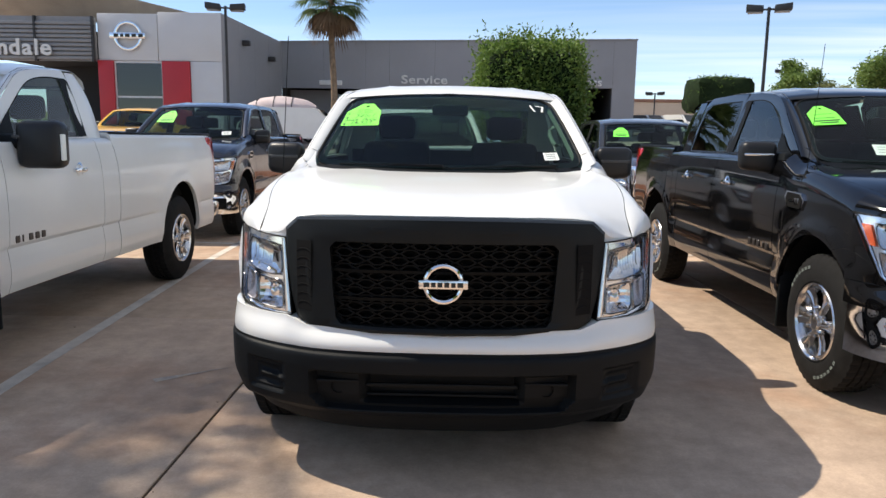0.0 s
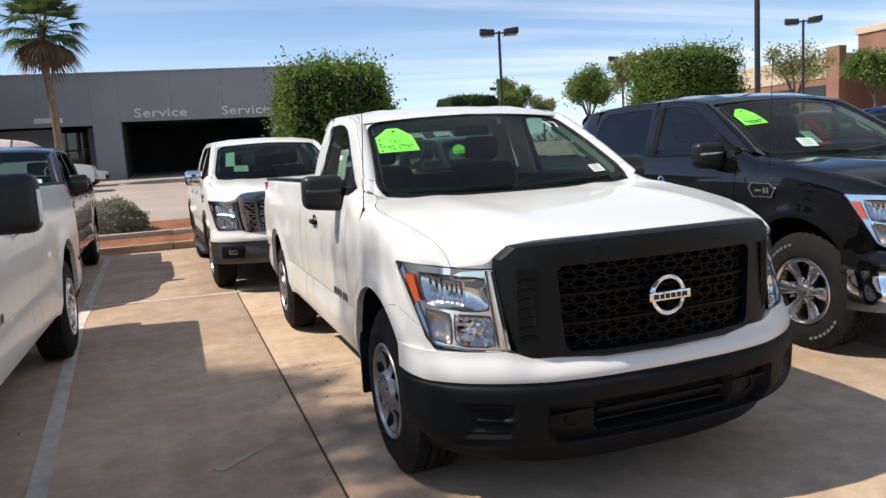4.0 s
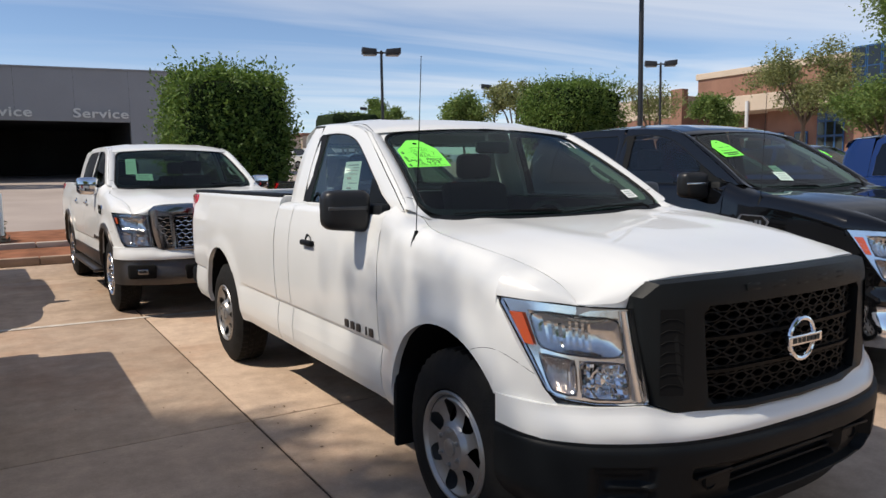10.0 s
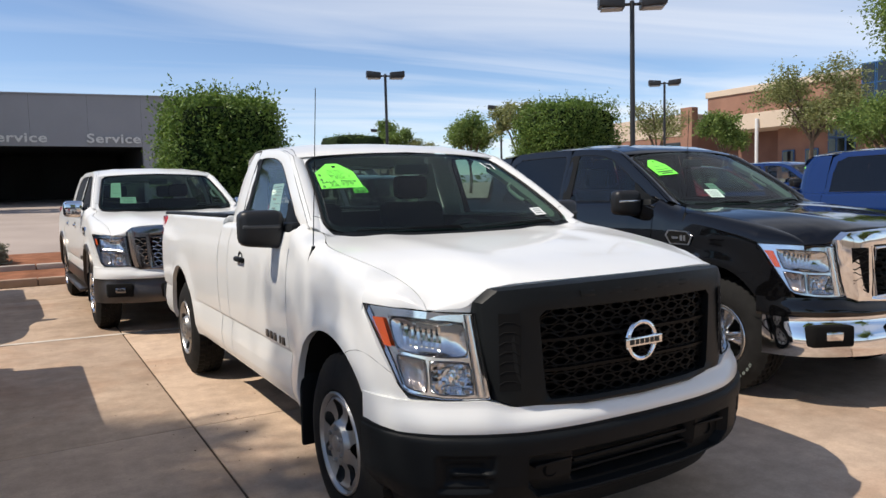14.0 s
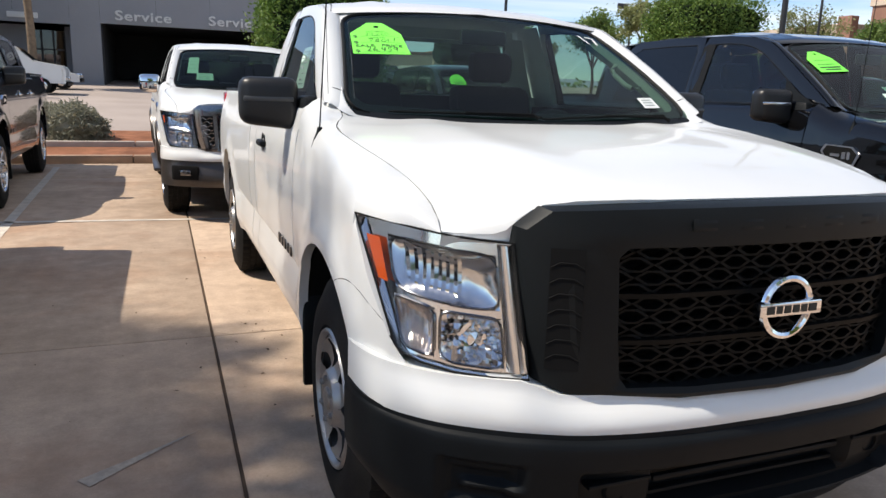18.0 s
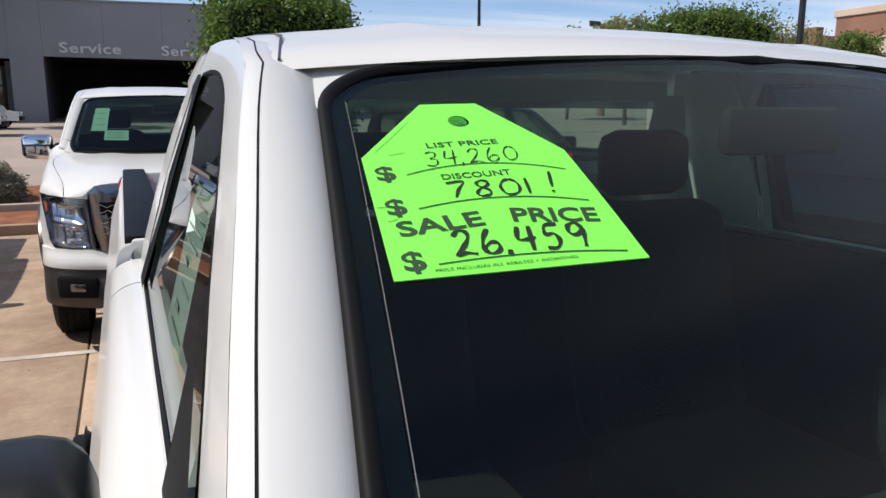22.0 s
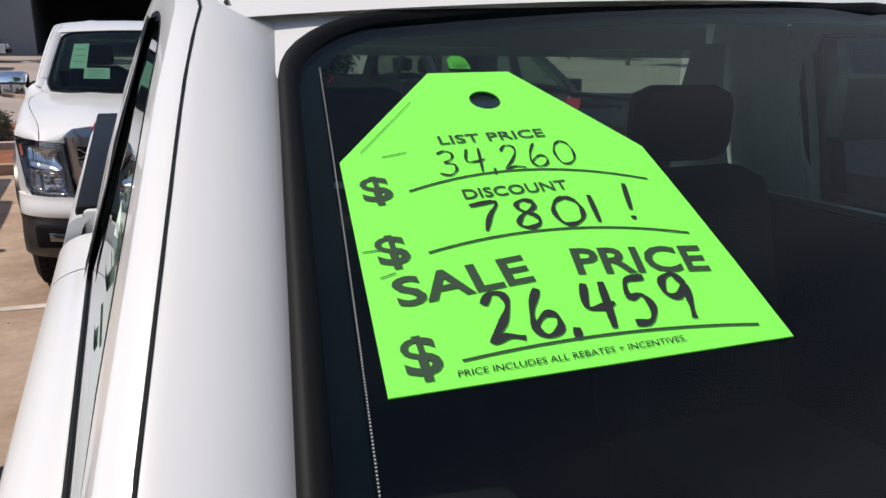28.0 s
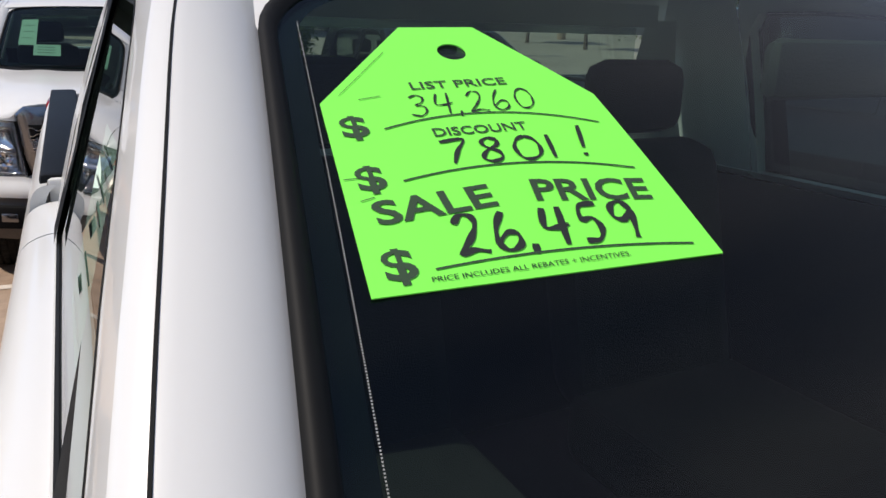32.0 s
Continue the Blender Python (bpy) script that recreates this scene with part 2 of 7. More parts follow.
# ---- mesh helpers ----
class Geo:
    """Points and faces gathered into one mesh."""

    def __init__(self):
        self.v, self.f = [], []

    def add(self, verts, faces):
        n = len(self.v)
        self.v += [tuple(p) for p in verts]
        self.f += [tuple(i + n for i in f) for f in faces]
        return self

    def grid(self, rows, closed=False):
        """A sheet over rows of points."""
        k = len(rows[0])
        verts = [p for r in rows for p in r]
        faces = []
        for i in range(len(rows) - 1):
            for j in range(k if closed else k - 1):
                a, b = i * k + j, i * k + (j + 1) % k
                faces.append((a, b, b + k, a + k))
        return self.add(verts, faces)

    def box(self, x0, x1, y0, y1, z0, z1):
        v = [(x, y, z) for z in (z0, z1) for y in (y0, y1) for x in (x0, x1)]
        return self.add(v, [(0, 2, 3, 1), (4, 5, 7, 6), (0, 1, 5, 4), (2, 6, 7, 3), (0, 4, 6, 2), (1, 3, 7, 5)])

    def rbox(self, x0, x1, y0, y1, z0, z1, r=0.02, seg=2, warp=None):
        """A box with rounded edges; warp moves each point."""
        bm = bmesh.new()
        bmesh.ops.create_cube(bm, size=1.0)
        for p in bm.verts:
            p.co = Vector(((x0 + x1) / 2 + p.co.x * (x1 - x0), (y0 + y1) / 2 + p.co.y * (y1 - y0), (z0 + z1) / 2 + p.co.z * (z1 - z0)))
        bmesh.ops.bevel(bm, geom=list(bm.edges), offset=r, segments=seg, profile=0.5, affect="EDGES")
        bm.verts.index_update()
        vs = [tuple(p.co) for p in bm.verts]
        if warp:
            vs = [warp(*p) for p in vs]
        self.add(vs, [[p.index for p in f.verts] for f in bm.faces])
        bm.free()
        return self

    def tube(self, path, r, n=8, caps=True):
        """A round bar along a path; r may be one radius or one for each point."""
        path = [Vector(p) for p in path]
        rs = r if isinstance(r, (list, tuple)) else [r] * len(path)
        rows = []
        for i, p in enumerate(path):
            d = (path[min(i + 1, len(path) - 1)] - path[max(i - 1, 0)]).normalized()
            a = d.orthogonal().normalized() if abs(d.z) < 0.9 else Vector((1, 0, 0))
            a = (a - d * a.dot(d)).normalized()
            b = d.cross(a)
            rows.append([tuple(p + rs[i] * (math.cos(2 * math.pi * k / n) * a + math.sin(2 * math.pi * k / n) * b)) for k in range(n)])
        m = len(self.v)
        self.grid(rows, closed=True)
        if caps:
            self.f.append(tuple(m + k for k in reversed(range(n))))
            self.f.append(tuple(m + (len(path) - 1) * n + k for k in range(n)))
        return self

    def lathe(self, prof, centre, axis="x", n=32):
        """Turns a profile of (along, radius) round an axis through centre."""
        rows = []
        for a, r in prof:
            row = []
            for k in range(n):
                c, s = math.cos(2 * math.pi * k / n) * r, math.sin(2 * math.pi * k / n) * r
                row.append((centre[0] + a, centre[1] + c, centre[2] + s) if axis == "x" else
                           (centre[0] + c, centre[1] + a, centre[2] + s) if axis == "y" else (centre[0] + c, centre[1] + s, centre[2] + a))
            rows.append(row)
        return self.grid(rows, closed=True)

    def thick(self, d):
        """Gives an open sheet a back, at d behind its points' normals."""
        me = bpy.data.meshes.new("tmp")
        me.from_pydata(self.v, [], self.f)
        bm = bmesh.new()
        bm.from_mesh(me)
        bmesh.ops.solidify(bm, geom=list(bm.faces), thickness=d)
        bm.verts.index_update()
        self.v = [tuple(p.co) for p in bm.verts]
        self.f = [[p.index for p in f.verts] for f in bm.faces]
        bm.free()
        bpy.data.meshes.remove(me)
        return self

    def mirror(self):
        n = len(self.v)
        self.v += [(-x, y, z) for x, y, z in self.v]
        self.f += [tuple(i + n for i in reversed(f)) for f in list(self.f)]
        return self


def flip(g):
    o = Geo()
    o.v = [(-x, y, z) for x, y, z in g.v]
    o.f = [tuple(reversed(f)) for f in g.f]
    return o


def part(name, g, material, parent=None, label="", angle=38, fix=False):
    """Links a Geo as one mesh object under a thing or a part."""
    me = bpy.data.meshes.new(name)
    me.from_pydata(g.v, [], g.f)
    if fix:
        bm = bmesh.new()
        bm.from_mesh(me)
        bmesh.ops.remove_doubles(bm, verts=list(bm.verts), dist=0.0004)
        bmesh.ops.recalc_face_normals(bm, faces=list(bm.faces))
        bm.to_mesh(me)
        bm.free()
    me.shade_smooth()
    me.set_sharp_from_angle(angle=radians(angle))
    me.materials.append(material)
    ob = new(name, me)
    if parent is not None:
        ob.parent = parent
    if label:
        ob["label"] = label
    return ob


def text_geo(s, size, depth=0.0, align="CENTER", space=1.0, bold=0.0):
    """The outline of a word in the built-in font, as a Geo in the xy plane."""
    cu = bpy.data.curves.new("word", "FONT")
    cu.body, cu.size, cu.extrude, cu.align_x, cu.space_character, cu.offset = s, size, depth, align, space, bold
    cu.resolution_u = 3
    ob = new("word", cu)
    me = bpy.data.meshes.new_from_object(ob)
    g = Geo().add([tuple(v.co) for v in me.vertices], [tuple(p.vertices) for p in me.polygons])
    bpy.data.objects.remove(ob)
    bpy.data.meshes.remove(me)
    bpy.data.curves.remove(cu)
    return g


def ground_z(x, y):
    """The lot rises gently behind the kerb and towards the far stalls."""
    up = 0.0
    if y > 13.5:
        up += 0.04 * (min(y, 60) - 13.5)
    if x > 5:
        up += 0.022 * (min(x, 40) - 5)
    return up


def interp(x, xs, ys):
    return float(np.interp(x, xs, ys))


def smooth(x, xs, ys):
    """A cubic through the given points, with no kinks."""
    n = len(xs)
    if x <= xs[0]:
        return ys[0]
    if x >= xs[-1]:
        return ys[-1]
    i = max(k for k in range(n - 1) if xs[k] <= x)
    h = xs[i + 1] - xs[i]

    def slope(k):
        a, b = max(k - 1, 0), min(k + 1, n - 1)
        return (ys[b] - ys[a]) / (xs[b] - xs[a])

    t = (x - xs[i]) / h
    return ((2 * t ** 3 - 3 * t * t + 1) * ys[i] + (t ** 3 - 2 * t * t + t) * h * slope(i)
            + (3 * t * t - 2 * t ** 3) * ys[i + 1] + (t ** 3 - t * t) * h * slope(i + 1))


def step(a, b, x):
    t = min(1.0, max(0.0, (x - a) / (b - a)))
    return t * t * (3 - 2 * t)


# ---- pickup truck ----
def make_wheel(parent, x_out, y, z, style, side, r=0.405, stretch=1.0):
    """A tyre with blocks of tread, and a rim. side: -1 or 1, the way that its face looks."""
    s = side
    wheel = new("wheel")
    wheel.parent = parent
    wheel.matrix_basis = Matrix.Translation((x_out * s, y, z)) @ Matrix.Diagonal((1, stretch, 1, 1))
    w = 0.27
    # one skin: smooth sidewalls, then tread ribs cut across by notches
    prof = [(-0.03, 0.225), (0.0, 0.245), (0.006, 0.29), (-0.004, r - 0.06), (-0.024, r - 0.026), (-0.036, r), (-0.062, r + 0.003), (-0.082, r + 0.003),
            (-0.084, r - 0.010), (-0.096, r - 0.010), (-0.098, r + 0.003), (-0.128, r + 0.003), (-0.130, r - 0.010), (-0.140, r - 0.010), (-0.142, r + 0.003),
            (-0.172, r + 0.003), (-0.174, r - 0.010), (-0.186, r - 0.010), (-0.188, r + 0.003), (-0.22, r + 0.003), (-0.236, r), (-0.252, r - 0.03), (-w, r - 0.09), (-w + 0.02, 0.225)]
    rows = []
    n_t = 132
    for i, (a, q) in enumerate(prof):
        row = []
        for k in range(n_t):
            t = 2 * math.pi * k / n_t
            cut = 0.010 if 4 < i < 21 and q > r - 0.008 and (k + (i // 5)) % 3 == 0 else 0.0
            row.append((a * s, (q - cut) * math.cos(t), (q - cut) * math.sin(t)))
        rows.append(row)
    g = Geo().grid(rows, closed=True)
    part("tyre", g, RUBBER, wheel, fix=True)
    if style == "lettered":
        # raised white lettering, as plain bars
        for base in (0.5, 0.5 + math.pi):
            for k in range(7):
                t0 = base + k * 0.125
                vs = [(0.0085 * s, q * math.cos(t), q * math.sin(t)) for q, t in ((0.320, t0), (0.320, t0 + 0.07), (0.336, t0 + 0.07), (0.336, t0))]
                vi = [(0.0085 * s, q * math.cos(t), q * math.sin(t)) for q, t in ((0.324, t0 + 0.014), (0.324, t0 + 0.056), (0.332, t0 + 0.056), (0.332, t0 + 0.014))]
                part("sidewall_bar", Geo().add(vs + vi, [(0, 1, 5, 4), (1, 2, 6, 5), (2, 3, 7, 6), (3, 0, 4, 7)]), LABELINK, wheel, "pale outline on the sidewall")
    barrel = Geo().lathe([(a * s, q) for a, q in ((-0.015, 0.232), (0.0, 0.226), (-0.02, 0.212), (-0.20, 0.20), (-0.22, 0.23))], (0, 0, 0), "x", 36)
    metal = STEEL if style == "steel" else ALLOY
    # the steel wheel's barrel is greyed down as shade behind its openings
    part("rim", barrel, metal if style != "steel" else BANDGREY, wheel, fix=True)
    part("rim_lip", Geo().lathe([(a * s, q) for a, q in ((-0.004, 0.236), (0.004, 0.231), (0.003, 0.224), (-0.014, 0.214))], (0, 0, 0), "x", 48), metal, wheel, fix=True)
    part("brake_drum", Geo().lathe([(a * s, q) for a, q in ((-0.09, 0.001), (-0.09, 0.17), (-0.2, 0.18))], (0, 0, 0), "x", 24), DARK, wheel)
    # the face: a dish with openings between the spokes
    n_sp = 7 if style == "steel" else 6
    disc = Geo()
    per = 14

    def dish(q):
        if style == "steel":
            return interp(q, [0.0, 0.045, 0.055, 0.092, 0.104, 0.125, 0.17, 0.198, 0.214], [0.002, 0.002, 0.016, 0.010, -0.012, -0.026, -0.024, -0.004, -0.02])
        return interp(q, [0.0, 0.05, 0.09, 0.15, 0.20, 0.214], [-0.02, -0.02, -0.035, -0.03, -0.012, -0.015])

    for k in range(n_sp):
        if style == "steel":
            def half(q):
                u = (q - 0.152) / 0.048
                return math.pi / n_sp - (0.0 if abs(u) >= 1 else 0.250 * math.sqrt(1 - u * u))
        else:
            def half(q):
                u = interp(q, [0.06, 0.075, 0.09, 0.19, 0.204, 0.206], [0, 0.6, 1, 1, 0.7, 0])
                return math.pi / n_sp - u * interp(q, [0.07, 0.2], [0.20, 0.27])
        qs = [0.0, 0.05, 0.075, 0.09, 0.098, 0.1041, 0.107, 0.114, 0.130, 0.152, 0.174, 0.188, 0.196, 0.1999, 0.203, 0.208, 0.214]
        rows = []
        for q in qs:
            h = half(q)
            row = []
            for j in range(per + 1):
                e = j / per * 2 - 1
                t = 2 * math.pi * k / n_sp + e * h
                lift = 0.0
                if style != "steel" and 0.07 < q < 0.2:
                    lift = 0.010 * (1 - abs(e) ** 3) - (0.012 if abs(e) < 0.18 else 0)
                row.append(((dish(q) + lift) * s, q * math.cos(t), q * math.sin(t)))
            rows.append(row)
        disc.grid(rows)
    part("wheel_face", disc, metal, wheel, fix=True)
    cap = Geo().lathe([(a * s, q) for a, q in ((0.0, 0.040), (0.016, 0.037), (0.020, 0.028), (0.021, 0.001))] if style == "steel" else
                      [(a * s, q) for a, q in ((-0.03, 0.048), (0.0, 0.045), (0.004, 0.03), (0.005, 0.001))], (0, 0, 0), "x", 24)
    part("hub_cap", cap, metal, wheel, fix=True)
    nut = Geo().lathe([(a * s, q) for a, q in ((-0.03, 0.012), (0.012, 0.011), (0.016, 0.004))], (0, 0, 0), "x", 8)
    first = None
    for k in range(6):
        t = 2 * math.pi * (k + 0.5) / 6
        if first is None:
            first = part("wheel_nut", nut, CHROME if style != "steel" else STEEL, wheel, fix=True)
            ob = first
        else:
            ob = new("wheel_nut", first.data)
            ob.parent = wheel
        ob.matrix_basis = Matrix.Translation((0.010 * s if style == "steel" else 0, (0.072 if style == "steel" else 0.088) * math.cos(t), (0.072 if style == "steel" else 0.088) * math.sin(t)))


PROF_Z = [0.38, 0.44, 0.50, 0.58, 0.66, 0.712, 0.735, 0.80, 0.95, 1.12, 1.25, 1.33, 1.42]
PROF_X = [0.915, 0.955, 0.980, 0.987, 0.979, 0.970, 0.988, 0.995, 1.0, 0.995, 0.975, 0.950, 0.905]
FRONT_W, REAR_W = 0.90, 4.46
ARCHES = ((0.945, 0.45, 0.475), (4.45, 0.47, 0.495))


def side_x(y, z, length=5.62):
    x = interp(z, PROF_Z, PROF_X)
    x *= interp(y, [0.14, 0.2, 0.27, 0.35, 0.45, 0.55, 0.8, length - 0.7, length - 0.1, length], [0.66, 0.80, 0.89, 0.952, 0.982, 0.995, 1.0, 1.0, 0.985, 0.95])
    near = min(math.hypot(y - cy, z - cz) - r for cy, cz, r in ARCHES)
    keep_ = min(1.0, max(0.0, (near - 0.03) / 0.14))
    if 0.44 < z < 0.80:
        x = x * keep_ + interp(z, [0.44, 0.52, 0.80], [0.955, 0.984, 0.995]) * interp(y, [0.14, 0.35, 0.55], [0.66, 0.952, 0.995]) * (1 - keep_)
    for cy, cz, r in ARCHES:
        d = math.hypot(y - cy, z - cz) - r
        if z > 0.4:
            x += 0.020 * math.exp(-((d - 0.01) / 0.075) ** 2)
    return x


def side_bottom(y, rocker=0.44):
    for cy, cz, r in ARCHES:
        if abs(y - cy) < r:
            return max(rocker, cz + math.sqrt(r * r - (y - cy) ** 2))
    return rocker


def columns(y0, y1, step=0.07):
    ys = {round(y0, 4), round(y1, 4)}
    n = max(2, int((y1 - y0) / step))
    ys |= {round(y0 + (y1 - y0) * i / n, 4) for i in range(n + 1)}
    for cy, _, r in ARCHES:
        for k in range(0, 31):
            y = cy - r * 0.9999 * math.cos(math.pi * k / 30)
            if y0 < y < y1:
                ys.add(round(y, 4))
    return sorted(ys)


def side_panel(y0, y1, top, shoulder=0.10, bottom=None, rows=12, length=5.62):
    """A panel of the flank (x > 0) between two stations; top(y) gives its upper edge (x, z)."""
    lines = []
    for y in columns(y0, y1):
        xt, zt = top(y)
        zb = side_bottom(y) if bottom is None else bottom(y)
        zs = max(zt - shoulder, zb)
        xs = side_x(y, zs, length)
        line = []
        for k in range(7):
            a = k / 6 * math.pi / 2
            line.append((xt + (xs - xt) * math.sin(a), y, zt - (zt - zs) * (1 - math.cos(a))))
        keys = [zs + (zb - zs) * k / rows for k in range(1, rows + 1)] + [min(zs, max(zb, z)) for z in (0.74, 0.735, 0.712, 0.70, 0.66, 0.58, 0.50)]
        keys.sort(reverse=True)
        for z in keys:
            line.append((side_x(y, z, length), y, z))
        # the edge is turned in, so that the panel has a thickness
        x, yy, z = line[-1]
        line.append((x - 0.035, yy, z + 0.004))
        lines.append(line)
    g = Geo().grid(lines)
    for line in (lines[0], lines[-1]):
        g.grid([line, [(x - 0.03, y, z) for x, y, z in line]])
    return g


def plan_front(u):
    """A point of the nose's plan: u runs from 0 at the middle to 1 at the corner by the wheel arch."""
    xs = [0.0, 0.30, 0.52, 0.655, 0.767, 0.866, 0.937, 0.983, 1.004, 1.011]
    ys = [0.0, 0.010, 0.045, 0.095, 0.155, 0.225, 0.305, 0.390, 0.475, 0.55]
    k = [i / 9 for i in range(10)]
    return smooth(u, k, xs), smooth(u, k, ys)


def make_truck(label, at, body, cab="single", nose="black", wheel="steel", bumper=None, trim=None, turn=0.0, chrome_mirror=False, length=5.62, dark_rear=False, antenna=True, size=(1, 1, 1), steps=False, tow_mirror=False, smoked=False):
    """A full-size pickup, its nose at the origin and its length along +y."""
    root = new("pickup_truck")
    root.matrix_basis = pose(*at, 0, 0, turn) @ Matrix.Diagonal((*size, 1))
    tagged(root, label, "pickup truck", "parked pickup trucks")
    bumper = bumper or PLASTIC
    trim = trim or PLASTIC
    door_end = 2.80
    cab_end = 3.08 if cab == "single" else 4.16
    rear_door_end = 3.80

    # hood
    def hood_edge(y):
        ys = [0.295, 0.34, 0.42, 0.52, 0.66, 0.80, 0.95, 1.08, 1.14, 1.2, 1.25, 1.3, 1.33, 1.37, 1.46, 1.545]
        return (smooth(y, ys, [0.838, 0.834, 0.837, 0.850, 0.876, 0.895, 0.910, 0.914, 0.909, 0.895, 0.877, 0.856, 0.845, 0.838, 0.835, 0.855]),
                smooth(y, ys, [1.086, 1.122, 1.158, 1.192, 1.226, 1.249, 1.272, 1.289, 1.299, 1.309, 1.316, 1.324, 1.331, 1.342, 1.368, 1.398]))

    rows = []
    for v in [0, 0.004, 0.010, 0.018, 0.03, 0.045, 0.06, 0.08, 0.10, 0.15, 0.2, 0.3, 0.4, 0.5, 0.6, 0.7, 0.8, 0.88, 0.93, 0.97, 1.0]:
        row = []
        for k in range(-32, 33):
            e = k / 32
            a = abs(e)
            yf = interp(a, [0, 0.4, 0.7, 0.85, 1.0], [0.075, 0.092, 0.15, 0.205, 0.297])
            yr = interp(a, [0, 0.5, 1.0], [1.30, 1.325, 1.37])
            y = yf + (yr - yf) * v
            xe, ze = hood_edge(max(0.295, y))
            xe, ze = xe - 0.0022, ze + 0.001
            zc = interp(y, [0.05, 0.12, 0.3, 0.6, 1.0, 1.37], [1.185, 1.203, 1.240, 1.276, 1.304, 1.316])
            crown = interp(a, [0, 0.3, 0.5, 0.62, 0.72, 0.82, 0.91, 1.0], [1.0, 0.985, 0.955, 0.91, 0.80, 0.60, 0.33, 0.0])
            z = ze + (zc - ze) * crown + 0.010 * math.exp(-((a - 0.60) / 0.12) ** 2) * interp(v, [0, 0.2, 1], [0.0, 0.8, 1.0])
            x_ = a * xe
            zf = interp(x_, [0, 0.40, 0.55, 0.635, 0.66, 0.69, 0.715, 0.78, 0.85], [1.188, 1.186, 1.180, 1.168, 1.150, 1.122, 1.094, 1.088, 1.088])
            w_ = min(1.0, v / 0.10)
            w_ = math.sqrt(1 - (1 - w_) ** 2)
            z = zf + (z - zf) * w_
            row.append((e * xe, y, z))
        rows.append(row)
    g = Geo().grid(rows)
    g.grid([rows[0], [(x, y + 0.02, z - 0.05) for x, y, z in rows[0]]])
    g.grid([[r[0] for r in rows], [(r[0][0] + 0.004, r[0][1], r[0][2] - 0.03) for r in rows]])
    g.grid([[r[-1] for r in rows], [(r[-1][0] - 0.004, r[-1][1], r[-1][2] - 0.03) for r in rows]])
    part("hood", g, body, root, angle=60, fix=False)

    # fenders, doors, bed sides, cab corners
    def fender_top(y):
        x, z = hood_edge(y)
        return x + 0.0012, z

    def belt(y):
        return 0.880, 1.372

    def bed_top(y):
        return 0.90, 1.405

    fend = []
    for y in [0.2951, 0.33, 0.38, 0.43, 0.48, 0.53, 0.5689]:
        xt, zt = fender_top(y)
        zl = interp(y, [0.295, 0.43, 0.569], [1.086, 1.093, 1.101])
        xs = interp(y, [0.295, 0.33, 0.43, 0.569], [0.840, 0.866, 0.928, side_x(0.569, 1.101)])
        fend.append([(xt + (xs - xt) * math.sin(k / 8 * math.pi / 2), y, zt - (zt - zl) * (1 - math.cos(k / 8 * math.pi / 2))) for k in range(9)])
    g = Geo().grid(fend)
    low = []
    for k in range(11):
        z = 0.735 + (1.101 - 0.735) * k / 10
        yh = interp(z, [0.735, 0.79, 1.101], [0.31, 0.345, 0.569])
        low.append([(side_x(yh + (0.5695 - yh) * j / 6, z) - (0.012 if k == 10 else 0), yh + (0.5695 - yh) * j / 6, z) for j in range(7)])
    g.grid(low)
    le, te = Vector((side_x(0.345, 0.79) - 0.004, 0.345, 0.79)), Vector((side_x(0.565, 1.097) - 0.004, 0.565, 1.097))
    lip = [r[0] for r in low if r[0][2] >= 0.785]
    g.grid([lip, [tuple(le.lerp(te, (p[2] - 0.79) / 0.307) + Vector((-0.004, 0.004, 0))) for p in lip]])
    g2 = side_panel(0.569, 1.542, fender_top, 0.13)
    g.add(g2.v, g2.f)
    for gg in (g, flip(g)):
        part("fender", gg, body, root, angle=50)
    g = side_panel(1.549, door_end, belt, 0.05)
    doors = []
    for gg in (flip(g), g):
        doors.append(part("door", gg, body, root, angle=40))
    if cab == "crew":
        g = side_panel(door_end + 0.007, rear_door_end, belt, 0.05)
        for gg in (flip(g), g):
            doors.append(part("rear_door", gg, body, root, angle=40))
    g = side_panel((door_end if cab == "single" else rear_door_end) + 0.007, cab_end, belt, 0.05)
    for gg in (g, flip(g)):
        part("cab_corner", gg, body, root, angle=40)
    g = side_panel(cab_end + 0.012, length, bed_top, 0.05)
    for gg in (g, flip(g)):
        part("bed_side", gg, body, root, angle=40)
    # bed: floor, inner walls, rail caps, front wall, tailgate
    g = Geo().box(-0.82, 0.82, cab_end + 0.05, length - 0.06, 0.80, 0.84)
    for s in (-1, 1):
        g.box(min(s * 0.80, s * 0.86), max(s * 0.80, s * 0.86), cab_end + 0.05, length - 0.06, 0.80, 1.385)
    part("bed_liner", g, PLASTIC, root, "black bed liner")
    for s in (-1, 1):
        part("bed_rail", Geo().rbox(min(s * 0.80, s * 0.915), max(s * 0.80, s * 0.915), cab_end + 0.04, length - 0.01, 1.392, 1.424, 0.012), PLASTIC, root, "black plastic rail cap")
    part("bed_front_wall", Geo().rbox(-0.90, 0.90, cab_end + 0.03, cab_end + 0.08, 0.80, 1.415, 0.01), body, root)
    tg = part("tailgate", Geo().rbox(-0.80, 0.80, length - 0.07, length, 0.72, 1.41, 0.02), body, root)
    part("tailgate_handle", Geo().rbox(-0.13, 0.13, length - 0.01, length + 0.012, 1.22, 1.30, 0.01), PLASTIC, tg)
    part("rear_bumper", Geo().rbox(-0.95, 0.95, length - 0.06, length + 0.16, 0.50, 0.68, 0.04), CHROME if nose != "black" else bumper, root)
